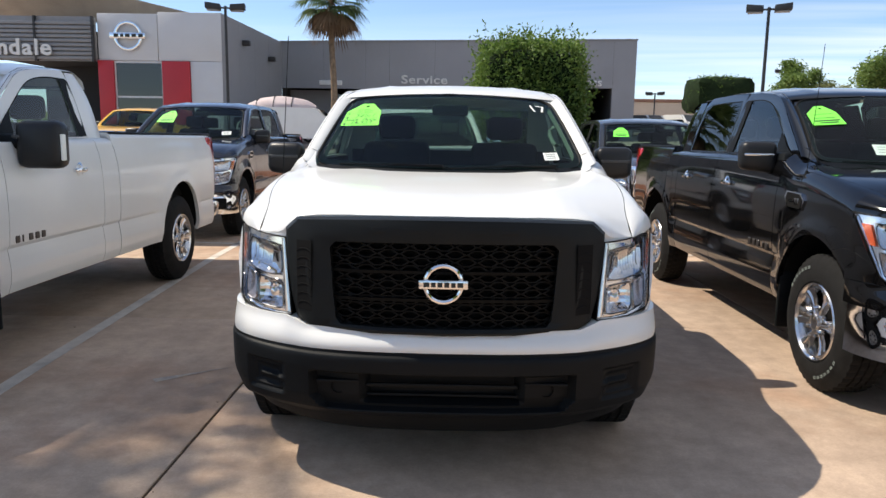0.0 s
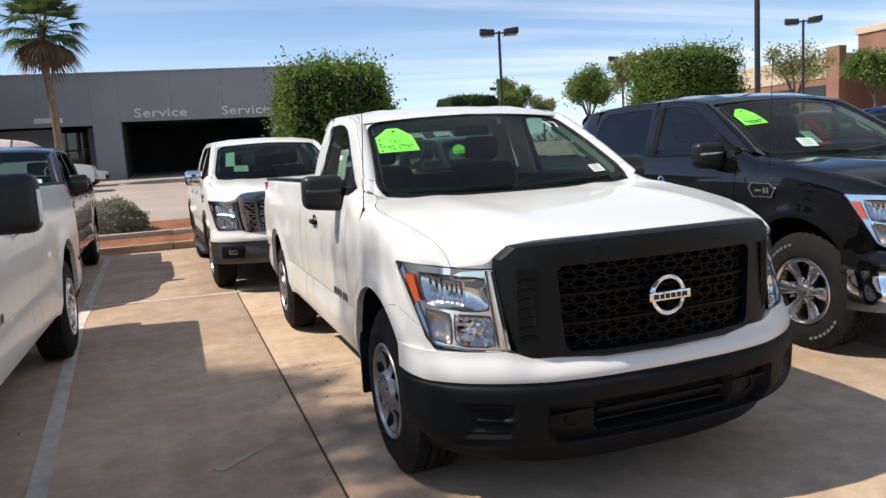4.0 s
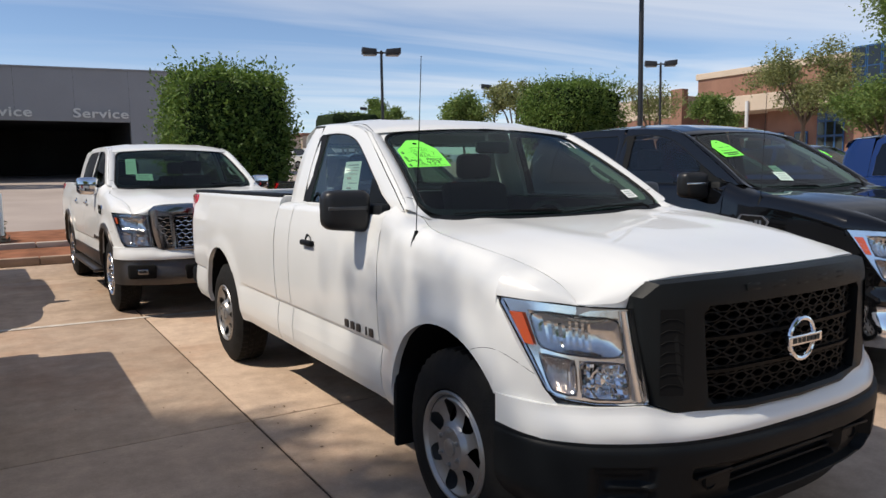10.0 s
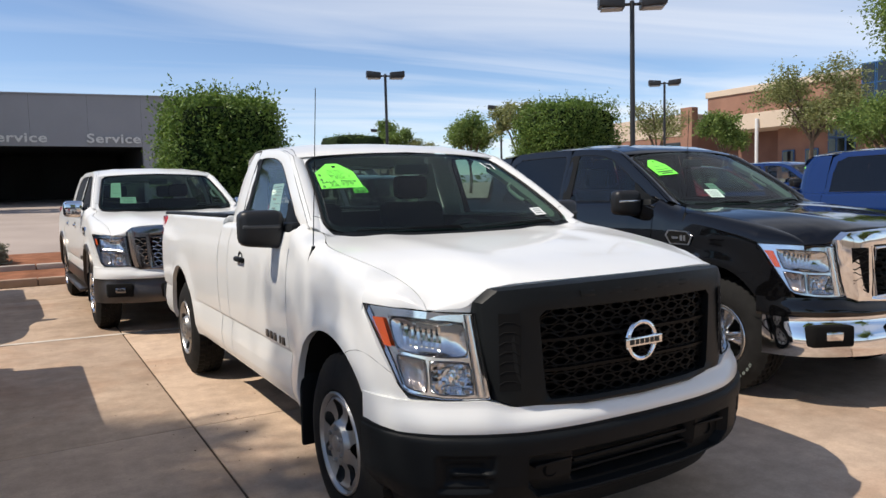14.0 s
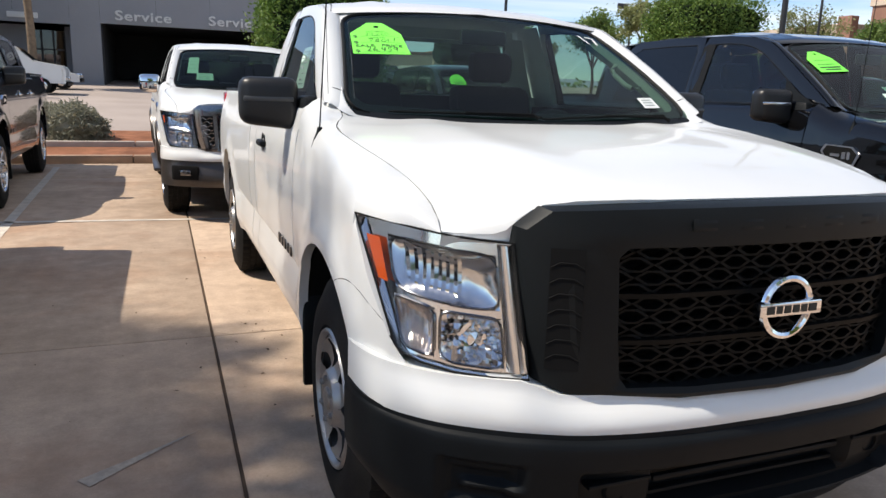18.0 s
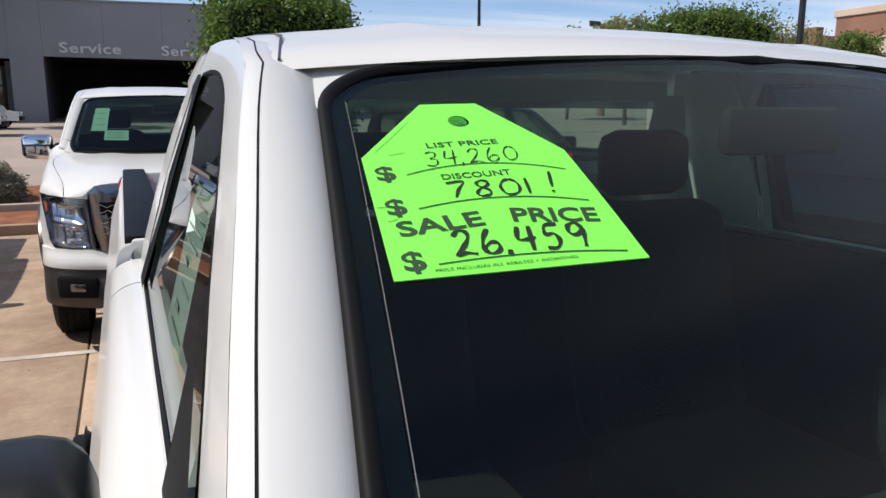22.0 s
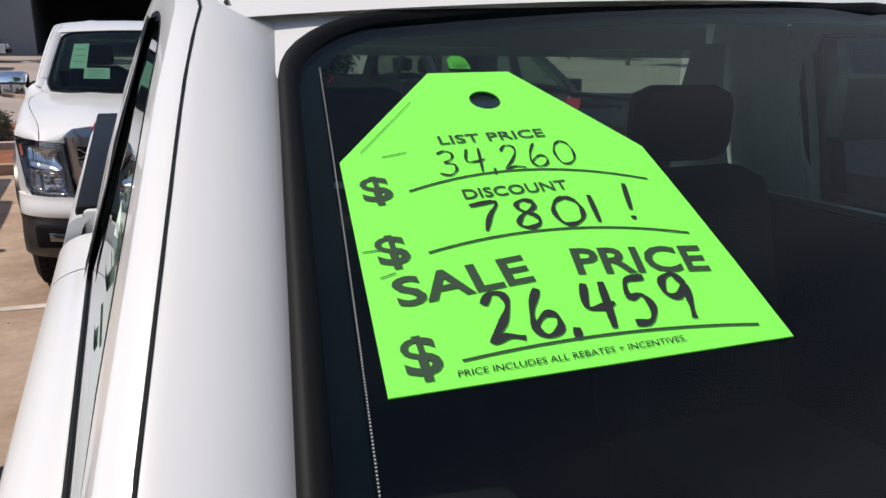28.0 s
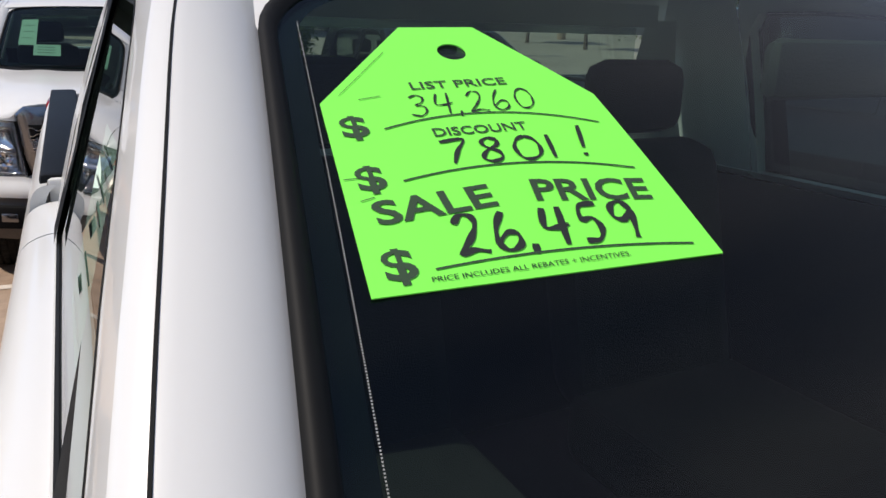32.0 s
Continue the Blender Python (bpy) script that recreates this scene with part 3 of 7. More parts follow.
    for s in (-1, 1):
        part("tail_lamp", Geo().rbox(min(s * 0.80, s * 0.965), max(s * 0.80, s * 0.965), length - 0.20, length + 0.012, 1.00, 1.385, 0.02,
             warp=lambda x, y, z, s=s: (x - s * 0.03 * max(0, (z - 1.15)) / 0.25, y, z)), RED, root, "red tail lamp lens")

    # under body, wheel wells and frame
    for s in (-1, 1):
        for cy, cz, r in ARCHES:
            rows = []
            for k in range(19):
                t = math.pi * k / 18
                rows.append([(s * x, cy + (r + 0.01) * math.cos(t), cz + (r + 0.012) * math.sin(t)) for x in (0.52, 0.75, 0.965)])
            g = Geo().grid(rows)
            n = len(g.v)
            g.add([rows[k][0] for k in range(19)], [tuple(range(19))])
            part("wheel_well", g, DARK, root, fix=True)
    g = Geo().box(-0.86, 0.86, 1.45, cab_end, 0.45, 0.56).box(-0.55, 0.55, 0.2, length - 0.1, 0.36, 0.62)
    for s in (-1, 1):
        g.box(min(s * 0.84, s * 0.86), max(s * 0.84, s * 0.86), 1.45, cab_end, 0.5, 1.36)
        g.box(min(s * 0.84, s * 0.86), max(s * 0.84, s * 0.86), 0.55, 1.5, 0.95, 1.1)
    g.box(-0.8, 0.8, 0.60, 0.9, 0.5, 1.05).box(-0.6, 0.6, 0.2, 0.6, 0.45, 1.08)
    g.box(-0.9, 0.9, 4.98, length - 0.04, 0.52, 0.8)
    g.box(-0.9, 0.9, cab_end, 3.95, 0.5, 0.8)
    part("frame", g, DARK, root)
    for y in (FRONT_W, REAR_W):
        part("axle", Geo().tube([(-0.75, y, 0.41), (0.75, y, 0.41)], 0.05, 10), DARK, root)
    for s in (-1, 1):
        make_wheel(root, 0.985, FRONT_W, 0.412, wheel, s, stretch=size[2] / size[1])
        make_wheel(root, 0.985, REAR_W, 0.412, wheel, s, stretch=size[2] / size[1])
        part("mud_flap", Geo().rbox(min(s * 0.80, s * 0.985), max(s * 0.80, s * 0.985), 1.395, 1.43, 0.25, 0.64, 0.012), PLASTIC, root)

    # nose: lower fascia, bumper
    def fascia_band(z0, z1, nz, out=0.0, top_in=0.0, u_end=1.0, skew=0.0, lift=0.0, dip=0.0):
        rows = []
        for i in range(nz + 1):
            v = i / nz
            z = z0 + (z1 - z0) * v
            row = []
            for k in range(-36, 37):
                u = abs(k) / 36 * u_end
                x, y = plan_front(u)
                o = out * math.sin(math.pi * min(1, v * 0.9 + 0.25)) * interp(u, [0.72, 1.0], [1.0, 0.0]) - top_in * v * interp(u, [0.8, 1.0], [1.0, 0.2])
                nx, ny = interp(u, [0, 0.4, 0.7, 1], [0, 0.3, 0.75, 1.0]), interp(u, [0, 0.4, 0.7, 1], [1, 0.95, 0.65, 0.05])
                zt = z + skew * u * u * (1 - v) + (lift * (1 - u * u)) * (1 - v) - dip * v * interp(u, [0.28, 0.36], [1, 0])
                row.append((math.copysign(x + o * nx * 0.3, k), y - o * ny, zt))
            rows.append(row)
        return rows

    rows = fascia_band(0.618, 0.742, 8, out=0.030, top_in=0.02, dip=0.031)
    ledge = [[(x * (1 - 0.03 * i), y + 0.035 * i, z + 0.001 * i) for x, y, z in rows[-1]] for i in range(3)]
    part("front_fascia", Geo().grid(rows).grid(ledge), body if nose != "chrome" else body, root, angle=60)
    if nose == "chrome":
        bm_rows = fascia_band(0.36, 0.625, 10, out=0.05, u_end=0.93)
        g = Geo().grid(bm_rows)
        g.grid([bm_rows[-1], [(x, y + 0.12, z) for x, y, z in bm_rows[-1]]])
        bp = part("front_bumper", g, CHROME if bumper is PLASTIC else bumper, root, "chrome front bumper" if bumper is PLASTIC else "grey front bumper", angle=60)
        # dark blocks on the bumper's face stand in for its shaded cut-outs
        for s in (-1, 1):
            xx, yy = plan_front(0.47)
            fogs = Geo().rbox(s * xx - 0.125, s * xx + 0.125, yy - 0.060, yy + 0.02, 0.425, 0.570, 0.02, 2, warp=lambda x, y, z, s=s, xx=xx: (x, y + 0.55 * (abs(x) - xx), z))
            fl = part("fog_lamp_frame", fogs, DARK, bp)
            fg = Geo().rbox(s * xx - 0.05, s * xx + 0.05, yy - 0.068, yy - 0.05, 0.47, 0.53, 0.012, 2, warp=lambda x, y, z, s=s, xx=xx: (x, y + 0.55 * (abs(x) - xx), z))
            part("fog_lamp", fg, DARKCHROME if smoked else REFL, fl)
        part("lower_intake", Geo().rbox(-0.40, 0.40, -0.058, 0.0, 0.40, 0.560, 0.03, 2, warp=lambda x, y, z: (x, y + 0.12 * x * x, z)), DARK, bp)
    else:
        # moulded bumper: a rolled lip, side pockets with nested steps, tow-hook pockets, a deep intake
        def sunk(x, z):
            e = 0.010
            def win(x0, x1, z0, z1):
                return step(x0 - e, x0 + e, x) * step(-x1 - e, -x1 + e, -x) * step(z0 - e, z0 + e, z) * step(-z1 - e, -z1 + e, -z)
            cut = max(0.0, 0.415 - z) * 0.9
            d = 0.050 * win(-1, 0.555 - cut, 0.362, 0.526) + 0.065 * win(-1, 0.335, 0.390, 0.526)
            d += 0.020 * win(0.690, 0.862, 0.402, 0.540) + 0.016 * win(0.715, 0.842, 0.428, 0.514) - 0.022 * win(0.690, 0.815, 0.458, 0.482)
            return d

        rows = []
        zs = [0.315, 0.33, 0.345] + [0.352 + 0.0058 * i for i in range(36)] + [0.562, 0.575, 0.590, 0.602, 0.607, 0.612, 0.618, 0.624, 0.630]
        n_u = 110
        us = [plan_front(k / n_u) for k in range(n_u + 1)]
        for z in zs:
            row = []
            o = interp(z, [0.315, 0.36, 0.42, 0.55, 0.597, 0.606, 0.612, 0.624, 0.630], [-0.05, 0.01, 0.035, 0.046, 0.046, 0.040, 0.026, 0.024, 0.006])
            for k in range(-n_u, n_u + 1):
                u = abs(k) / n_u
                x, y = us[abs(k)]
                deep = sunk(x, z)
                nx, ny = interp(u, [0, 0.4, 0.7, 1], [0, 0.3, 0.75, 1.0]), interp(u, [0, 0.4, 0.7, 1], [1, 0.95, 0.65, 0.05])
                zz = z + (0.0 if z > 0.345 else 0.05 * u * u) + 0.006 * u * u * step(0.5, 0.6, z)
                tuck = 1 - 0.075 * max(0.0, (0.45 - z) / 0.135) ** 1.5 * interp(u, [0.6, 0.85], [0, 1])
                row.append((math.copysign((x + (o * 0.4 - deep) * nx * 0.6) * tuck, k), y - (o - deep) * ny, zz))
            rows.append(row)
        bp = part("front_bumper", Geo().grid(rows), bumper, root, "textured black plastic bumper", angle=30)
        for s in (-1, 1):
            hook = Geo().lathe([(0.03, 0.001), (0.012, 0.030), (-0.002, 0.034), (-0.010, 0.028), (0.02, 0.020)], (s * 0.445, 0.048, 0.452), "y", 16)
            part("tow_eye", hook, DARK, bp)
            part("pocket_shelf", Geo().rbox(min(s * 0.35, s * 0.535), max(s * 0.35, s * 0.535), 0.02, 0.06, 0.478, 0.490, 0.004), bumper, bp)
        dam = []
        for z, o, w in ((0.235, 0.105, 0.90), (0.25, 0.085, 0.92), (0.31, 0.062, 0.945), (0.35, 0.045, 0.96)):
            dam.append([(math.copysign(plan_front(abs(k) / 30 * 0.80)[0] * w, k), plan_front(abs(k) / 30 * 0.80)[1] + o, z + 0.03 * (abs(k) / 30) ** 2) for k in range(-30, 31)])
        part("air_dam", Geo().grid(dam), bumper, bp, "black plastic air dam", angle=50)
        part("intake_bar", Geo().rbox(-0.325, 0.325, 0.045, 0.065, 0.452, 0.470, 0.006), bumper, bp)
        part("intake_bar", Geo().rbox(-0.325, 0.325, 0.060, 0.080, 0.408, 0.420, 0.004), bumper, bp)

    # headlamps
    for s in (-1, 1):
        bot = [(0.660, 0.130, 0.742), (0.74, 0.170, 0.742), (0.82, 0.222, 0.746), (0.885, 0.285, 0.756), (0.922, 0.318, 0.770), (side_x(0.345, 0.79) - 0.004, 0.345, 0.79)]
        top = [(0.692, 0.185, 1.074), (0.752, 0.222, 1.077), (0.812, 0.268, 1.081), (0.870, 0.335, 1.087), (0.930, 0.445, 1.093), (side_x(0.565, 1.097) - 0.004, 0.565, 1.097)]
        kk = [i / 5 for i in range(6)]

        def lamp(u, v, d=0.0):
            b = [interp(u, kk, [p[i] for p in bot]) for i in range(3)]
            t = [interp(u, kk, [p[i] for p in top]) for i in range(3)]
            p = [b[i] + (t[i] - b[i]) * v for i in range(3)]
            return (s * (p[0] - d * (0.25 + 0.45 * u)), p[1] + d * (0.95 - 0.5 * u), p[2])

        def patch(u0, u1, v0, v1, d, nu=12, nv=10, bowl=0.0):
            rows = []
            for i in range(nv + 1):
                row = []
                for j in range(nu + 1):
                    a, b = j / nu, i / nv
                    dd = d + bowl * (1 - (2 * a - 1) ** 2) * (1 - (2 * b - 1) ** 2)
                    row.append(lamp(u0 + (u1 - u0) * a, v0 + (v1 - v0) * b, dd))
                rows.append(row)
            return rows

        hl = part("headlamp", Geo().grid(patch(0, 1, 0, 1, 0.085)), REFL, root, "clear headlamp with chrome reflectors")
        rim = Geo()
        ring_uv = [(u, 1) for u in np.linspace(0, 1, 12)] + [(1, v) for v in np.linspace(0.9, 0, 10)] + [(u, 0) for u in np.linspace(0.9, 0, 10)] + [(0, v) for v in np.linspace(0.1, 1, 10)]
        rim.grid([[lamp(u, v, -0.002) for u, v in ring_uv], [lamp(u, v, 0.085) for u, v in ring_uv]])
        part("lamp_housing", rim, BEZEL, hl)
        # chrome face plate with three windows
        cu = [0, 0.125, 0.50, 0.535, 0.84, 0.875, 1.0]
        cv = [0, 0.045, 0.42, 0.475, 0.885, 1.0]
        high, lowb, turnb = (0.125, 0.84, 0.475, 0.885), (0.125, 0.50, 0.045, 0.42), (0.535, 0.875, 0.045, 0.42)
        plate = Geo()
        for i in range(5):
            for j in range(6):
                um, vm = (cu[j] + cu[j + 1]) / 2, (cv[i] + cv[i + 1]) / 2
                if any(q[0] < um < q[1] and q[2] < vm < q[3] for q in (high, lowb, turnb)):
                    continue
                plate.grid(patch(cu[j], cu[j + 1], cv[i], cv[i + 1], 0.022, 6, 4))
        part("lamp_bezel", plate, DARKCHROME if smoked else BEZEL, hl, "chrome bezel", fix=True)
        # a bright rounded strip beside the grille
        strip = Geo().grid([[lamp(u, v, 0.020 - 0.014 * math.sin(math.pi * (u - 0.012) / 0.103)) for u in np.linspace(0.012, 0.115, 7)] for v in np.linspace(0.03, 0.97, 12)])
        part("bezel_strip", strip, BEZEL if not smoked else DARKCHROME, hl)

        def bowl(q, depth, nu, nv, rib=0.0, ribs=0, jitter=0.0, seed=1):
            """A reflector sunk behind a window, with ribs or pressed facets."""
            jit = random.Random(seed)
            rows = []
            for i in range(nv + 1):
                row = []
                for j in range(nu + 1):
                    a, b_ = j / nu, i / nv
                    rim_ = min(1.0, 8 * min(a, 1 - a)) * min(1.0, 8 * min(b_, 1 - b_))
                    dd = 0.024 + depth * (1 - abs(2 * a - 1) ** 3) * (1 - abs(2 * b_ - 1) ** 3)
                    dd += rim_ * (rib * (1 if j % 2 else -1) * (1 if a * ribs > 1 else 0) + jit.uniform(-jitter, jitter))
                    row.append(lamp(q[0] + (q[1] - q[0]) * a, q[2] + (q[3] - q[2]) * b_, dd))
                rows.append(row)
            return Geo().grid(rows)

        part("high_reflector", bowl(high, 0.040, 26, 14, 0.0024, 3, 0.0006, 2), HIGHREFL, hl, angle=25)
        part("low_reflector", bowl(lowb, 0.065, 11, 9, 0.0, 0, 0.008, 3), REFL, hl, angle=4)
        part("turn_reflector", bowl(turnb, 0.045, 24, 10, 0.0022, 100, 0.001, 4), FLUTED, hl, angle=9)
        for q in (high, lowb, turnb):
            um, vm, hu, hv = (q[0] + q[1]) / 2, (q[2] + q[3]) / 2, (q[1] - q[0]) / 2, (q[3] - q[2]) / 2
            ring = []
            for k in range(49):
                t = 2 * math.pi * k / 48
                c_, s_ = math.cos(t), math.sin(t)
                m_ = (abs(c_) ** 6 + abs(s_) ** 6) ** (1 / 6)
                ring.append(lamp(um + hu * c_ / m_, vm + hv * s_ / m_, 0.019))
            part("reflector_rim", Geo().tube(ring, 0.0042, 6), DARKCHROME, hl)
        part("bulb", Geo().lathe([(0.0, 0.022), (-0.025, 0.020), (-0.03, 0.001)], Vector(lamp(0.32, 0.22, 0.072)), "y", 12), CHROME, hl, fix=True)
        part("lamp_gasket", Geo().tube([lamp(u, v, -0.001) for u, v in ring_uv], 0.0034, 6), SEALBLK, hl, "dark gasket round the lamp")
        part("amber_marker", Geo().grid(patch(0.880 if not smoked else 0.91, 0.972, 0.50 if not smoked else 0.64, 0.845, 0.006)), AMBER, hl, "amber side marker")
        part("lamp_lens", Geo().grid(patch(0, 1, 0, 1, 0.0)) if s > 0 else flip(flip(Geo().grid(patch(0, 1, 0, 1, 0.0)))), LENS, hl, "clear plastic lens")

    # grille
    gm = GRILLE if nose == "black" else DARKCHROME if smoked else CHROME

    def grille_y(x, z):
        return interp(abs(x), [0, 0.35, 0.55, 0.70], [0.012, 0.030, 0.085, 0.178]) + 0.10 * max(0.0, z - 1.06) - 0.0

    outer = [(-0.638, 1.166), (-0.30, 1.182), (0, 1.184), (0.30, 1.182), (0.638, 1.166), (0.692, 1.118), (0.686, 0.98), (0.672, 0.85), (0.640, 0.735), (0.585, 0.712), (0.30, 0.697), (0, 0.694), (-0.30, 0.697), (-0.585, 0.712), (-0.640, 0.735), (-0.672, 0.85), (-0.686, 0.98), (-0.692, 1.118)]
    inn = [(-0.455, 1.078), (-0.25, 1.080), (0, 1.081), (0.25, 1.080), (0.455, 1.078), (0.478, 1.055), (0.472, 0.96), (0.466, 0.86), (0.455, 0.755), (0.435, 0.728), (0.25, 0.722), (0, 0.721), (-0.25, 0.722), (-0.435, 0.728), (-0.455, 0.755), (-0.466, 0.86), (-0.472, 0.96), (-0.478, 1.055)]
    mid = [((a[0] * 0.5 + b[0] * 0.5), (a[1] * 0.5 + b[1] * 0.5)) for a, b in zip(outer, inn)]
    edge = [((a[0] * 0.93 + b[0] * 0.07), (a[1] * 0.93 + b[1] * 0.07)) for a, b in zip(outer, inn)]

    def loop(pts, d):
        return [(x, grille_y(x, z) + d, z) for x, z in pts]

    rows = [loop(outer, 0.06), loop(outer, 0.006), loop(edge, -0.018), loop(mid, -0.022), loop(inn, -0.010), loop(inn, 0.06)]
    gr = part("grille", Geo().grid(rows, closed=True), gm, root, "matte black plastic grille" if nose == "black" else "bright chrome grille", angle=35)
    part("grille_backing", Geo().grid([[(x, grille_y(x, z) + 0.065, z) for x in (-0.49, -0.25, 0, 0.25, 0.49)] for z in (0.71, 0.9, 1.09)]), DARK, gr)
    # honeycomb of flattened cells between three bars
    hc = Geo()
    rows_n, pitch = 11, 0.093
    for i in range(rows_n):
        zc = 0.738 + (1.064 - 0.738) * i / (rows_n - 1)
        for j in range(-6, 7):
            xc = (j + 0.5 * (i % 2)) * pitch
            if abs(xc) > 0.468:
                continue
            w, h = pitch * 0.5, 0.0182
            ring = [(xc - w, zc), (xc - w * 0.36, zc + h), (xc + w * 0.36, zc + h), (xc + w, zc), (xc + w * 0.36, zc - h), (xc - w * 0.36, zc - h)]
            vs, n = [], 6
            for sc, d in ((1.10, 0.045), (1.04, 0.024), (0.74, 0.024), (0.66, 0.052)):
                vs += [(xc + (x - xc) * sc, grille_y(x, z) + d, zc + (z - zc) * sc) for x, z in ring]
            fs = [(r * n + k, r * n + (k + 1) % n, (r + 1) * n + (k + 1) % n, (r + 1) * n + k) for r in range(3) for k in range(n)]
            hc.add(vs, fs)
    part("grille_mesh", hc, MESHBLK, gr, "honeycomb mesh")
    if nose == "black":
        bars = Geo()
        for z in (0.838, 0.956):
            bars.grid([[(x, grille_y(x, z) + d, z + dz) for x in np.linspace(-0.475, 0.475, 21)] for d, dz in ((0.05, -0.009), (0.013, -0.007), (0.011, 0.006), (0.05, 0.009))])
        part("grille_bar", bars, MESHBLK, gr)
        for s in (-1, 1):
            # the vent's recess is only coloured: a flush panel, dark like shade
            vent = Geo().grid([[(s * x, grille_y(x, z) - 0.0215, z) for x in (0.560, 0.585, 0.612, 0.630)] for z in (0.775, 0.85, 0.95, 1.04, 1.075)])
            vp = part("side_vent", vent if s > 0 else vent, DARK, gr, "flush panel coloured dark as a vent's recess")
            for k in range(7):
                z = 0.80 + k * 0.038
                rib = Geo().tube([(s * x, grille_y(x, z) - 0.021, z + dz) for x, dz in ((0.562, 0.0), (0.58, 0.012), (0.61, 0.012), (0.628, 0.0))], 0.0028, 5)
                part("vent_rib", rib, DARK, vp)
        # embossed letters on the upper lip, as plain blocks
        for x in (-0.27, -0.135, 0.0, 0.135, 0.27):
            em = Geo().rbox(x - 0.035, x + 0.035, -0.012, 0.0, 1.120, 1.148, 0.004, 1, warp=lambda a, b, c: (a, grille_y(a, c) - 0.0195 + (b + 0.006) * 0.3, c))
            part("embossed_block", em, GRILLE, gr, "raised block on the lip")
    else:
        frames = Geo()
        for xc in (-0.33, 0.33):
            pts = [(xc + dx, grille_y(xc + dx, z) - 0.012, z) for dx, z in ((-0.12, 0.74), (0.12, 0.74), (0.13, 1.06), (-0.13, 1.06), (-0.12, 0.74))]
            frames.tube(pts, 0.016, 8)
        frames.rbox(-0.17, 0.17, -0.01, 0.05, 0.73, 1.07, 0.02)
        part("centre_panel", frames, gm, gr)
        lines = Geo()
        for i in range(8):
            z = 0.75 + i * 0.042
            lines.tube([(x, grille_y(x, z) + 0.008 + 0.006 * math.cos(60 * x), z + 0.010 * math.sin(83 * x + i * math.pi)) for x in np.linspace(-0.46, 0.46, 61)], 0.0055, 5)
        part("chrome_lattice", lines, CHROME if smoked else MESHBLK, gr)
        for s in (-1, 1):
            # a dark sheet just proud of the surround, for the hollow's shade
            pan = Geo().grid([[(s * (x - 0.02 * (1.06 - z) / 0.3), grille_y(x, z) - 0.0245, z) for x in (0.520, 0.555, 0.590, 0.622)] for z in (0.765, 0.85, 0.95, 1.03, 1.062)])
            vp = part("side_grille", pan, DARK, gr, "dark panel in place of the grille's side opening")
            for k in range(8):
                z = 0.785 + k * 0.036
                wv = Geo().tube([(s * (x - 0.02 * (1.06 - z) / 0.3), grille_y(x, z) - 0.026, z + 0.009 * math.sin(90 * x + k * math.pi)) for x in np.linspace(0.522, 0.62, 12)], 0.0045, 5)
                part("lattice_bar", wv, CHROME if smoked else MESHBLK, vp)
    # round emblem: a ring and a bar
    em = Geo()
    yl = grille_y(0, 0.92) - 0.008
    rows = []
    for k in range(40):
        t = 2 * math.pi * k / 40
        rows.append([((0.076 + 0.011 * math.cos(a)) * math.cos(t), yl - 0.010 * math.sin(a) - 0.006, 0.916 + (0.076 + 0.011 * math.cos(a)) * math.sin(t)) for a in np.linspace(0, 2 * math.pi, 9)])
    rows.append(rows[0])
    em.grid(rows)
    em.rbox(-0.102, 0.102, yl - 0.026, yl, 0.897, 0.935, 0.005)
    emb = part("emblem", em, CHROME, gr, "round chrome emblem with a bar", fix=True)
    for x0, x1 in ((-0.082, -0.058), (-0.050, -0.032), (-0.024, -0.004), (0.004, 0.024), (0.032, 0.050), (0.058, 0.082)):
        part("emblem_mark", Geo().box(x0, x1, yl - 0.028, yl - 0.02, 0.906, 0.926), INK, emb, "dark bar")

    # greenhouse
    def cab_x(z):
        return interp(z, [1.33, 1.40, 1.55, 1.70, 1.80, 1.90], [0.882, 0.868, 0.825, 0.775, 0.735, 0.690])

    ws_b, ws_t = 0.815, 0.672

    def ws(u, v, d=0.0):
        """Windscreen: u from -1 to 1 across, v from the cowl to the roof."""
        hw = ws_b + (ws_t - ws_b) * v
        c = 1 - u * u
        y0, z0 = 1.405 - 0.075 * c, 1.348 - 0.030 * c
        y1, z1 = 2.105 - 0.065 * c, 1.768 + 0.034 * c
        bow = 0.018 * math.sin(math.pi * v)
        return (u * hw, y0 + (y1 - y0) * v - bow * 0.55 + d * 0.55, z0 + (z1 - z0) * v + bow * 0.8 - d * 0.8)

    def rail_z(y):
        return interp(y, [2.105, 2.3, 2.6, 2.95, cab_end - 0.1, cab_end - 0.03] if cab == "single" else [2.105, 2.3, 2.6, 3.2, cab_end - 0.12, cab_end - 0.03],
                      [1.772, 1.823, 1.852, 1.862, 1.846, 1.80] if cab == "single" else [1.772, 1.823, 1.855, 1.868, 1.842, 1.79])

    wsg = part("windscreen", Geo().grid([[ws(u, v) for u in np.linspace(-1, 1, 25)] for v in np.linspace(0, 1, 13)]), WS_GLASS, root, "green-tinted windscreen", angle=80)
    def rounded(u1, v0, v1, ru, rv):
        pts = []
        for cu_, cv_, a0, f in ((-u1 + ru, v1 - rv, math.pi / 2, 1.0), (-u1 + ru * 0.75, v0 + rv * 1.3, math.pi, 1.3), (u1 - ru * 0.75, v0 + rv * 1.3, 1.5 * math.pi, 1.3), (u1 - ru, v1 - rv, 0.0, 1.0)):
            fu = 0.75 if f > 1 else 1.0
            arc = [(cu_ + ru * fu * math.cos(a0 + k / 8 * math.pi / 2), cv_ + rv * f * math.sin(a0 + k / 8 * math.pi / 2)) for k in range(9)]
            if pts:
                p, q = pts[-1], arc[0]
                pts += [(p[0] + (q[0] - p[0]) * k / 10, p[1] + (q[1] - p[1]) * k / 10) for k in range(1, 10)]
            pts += arc
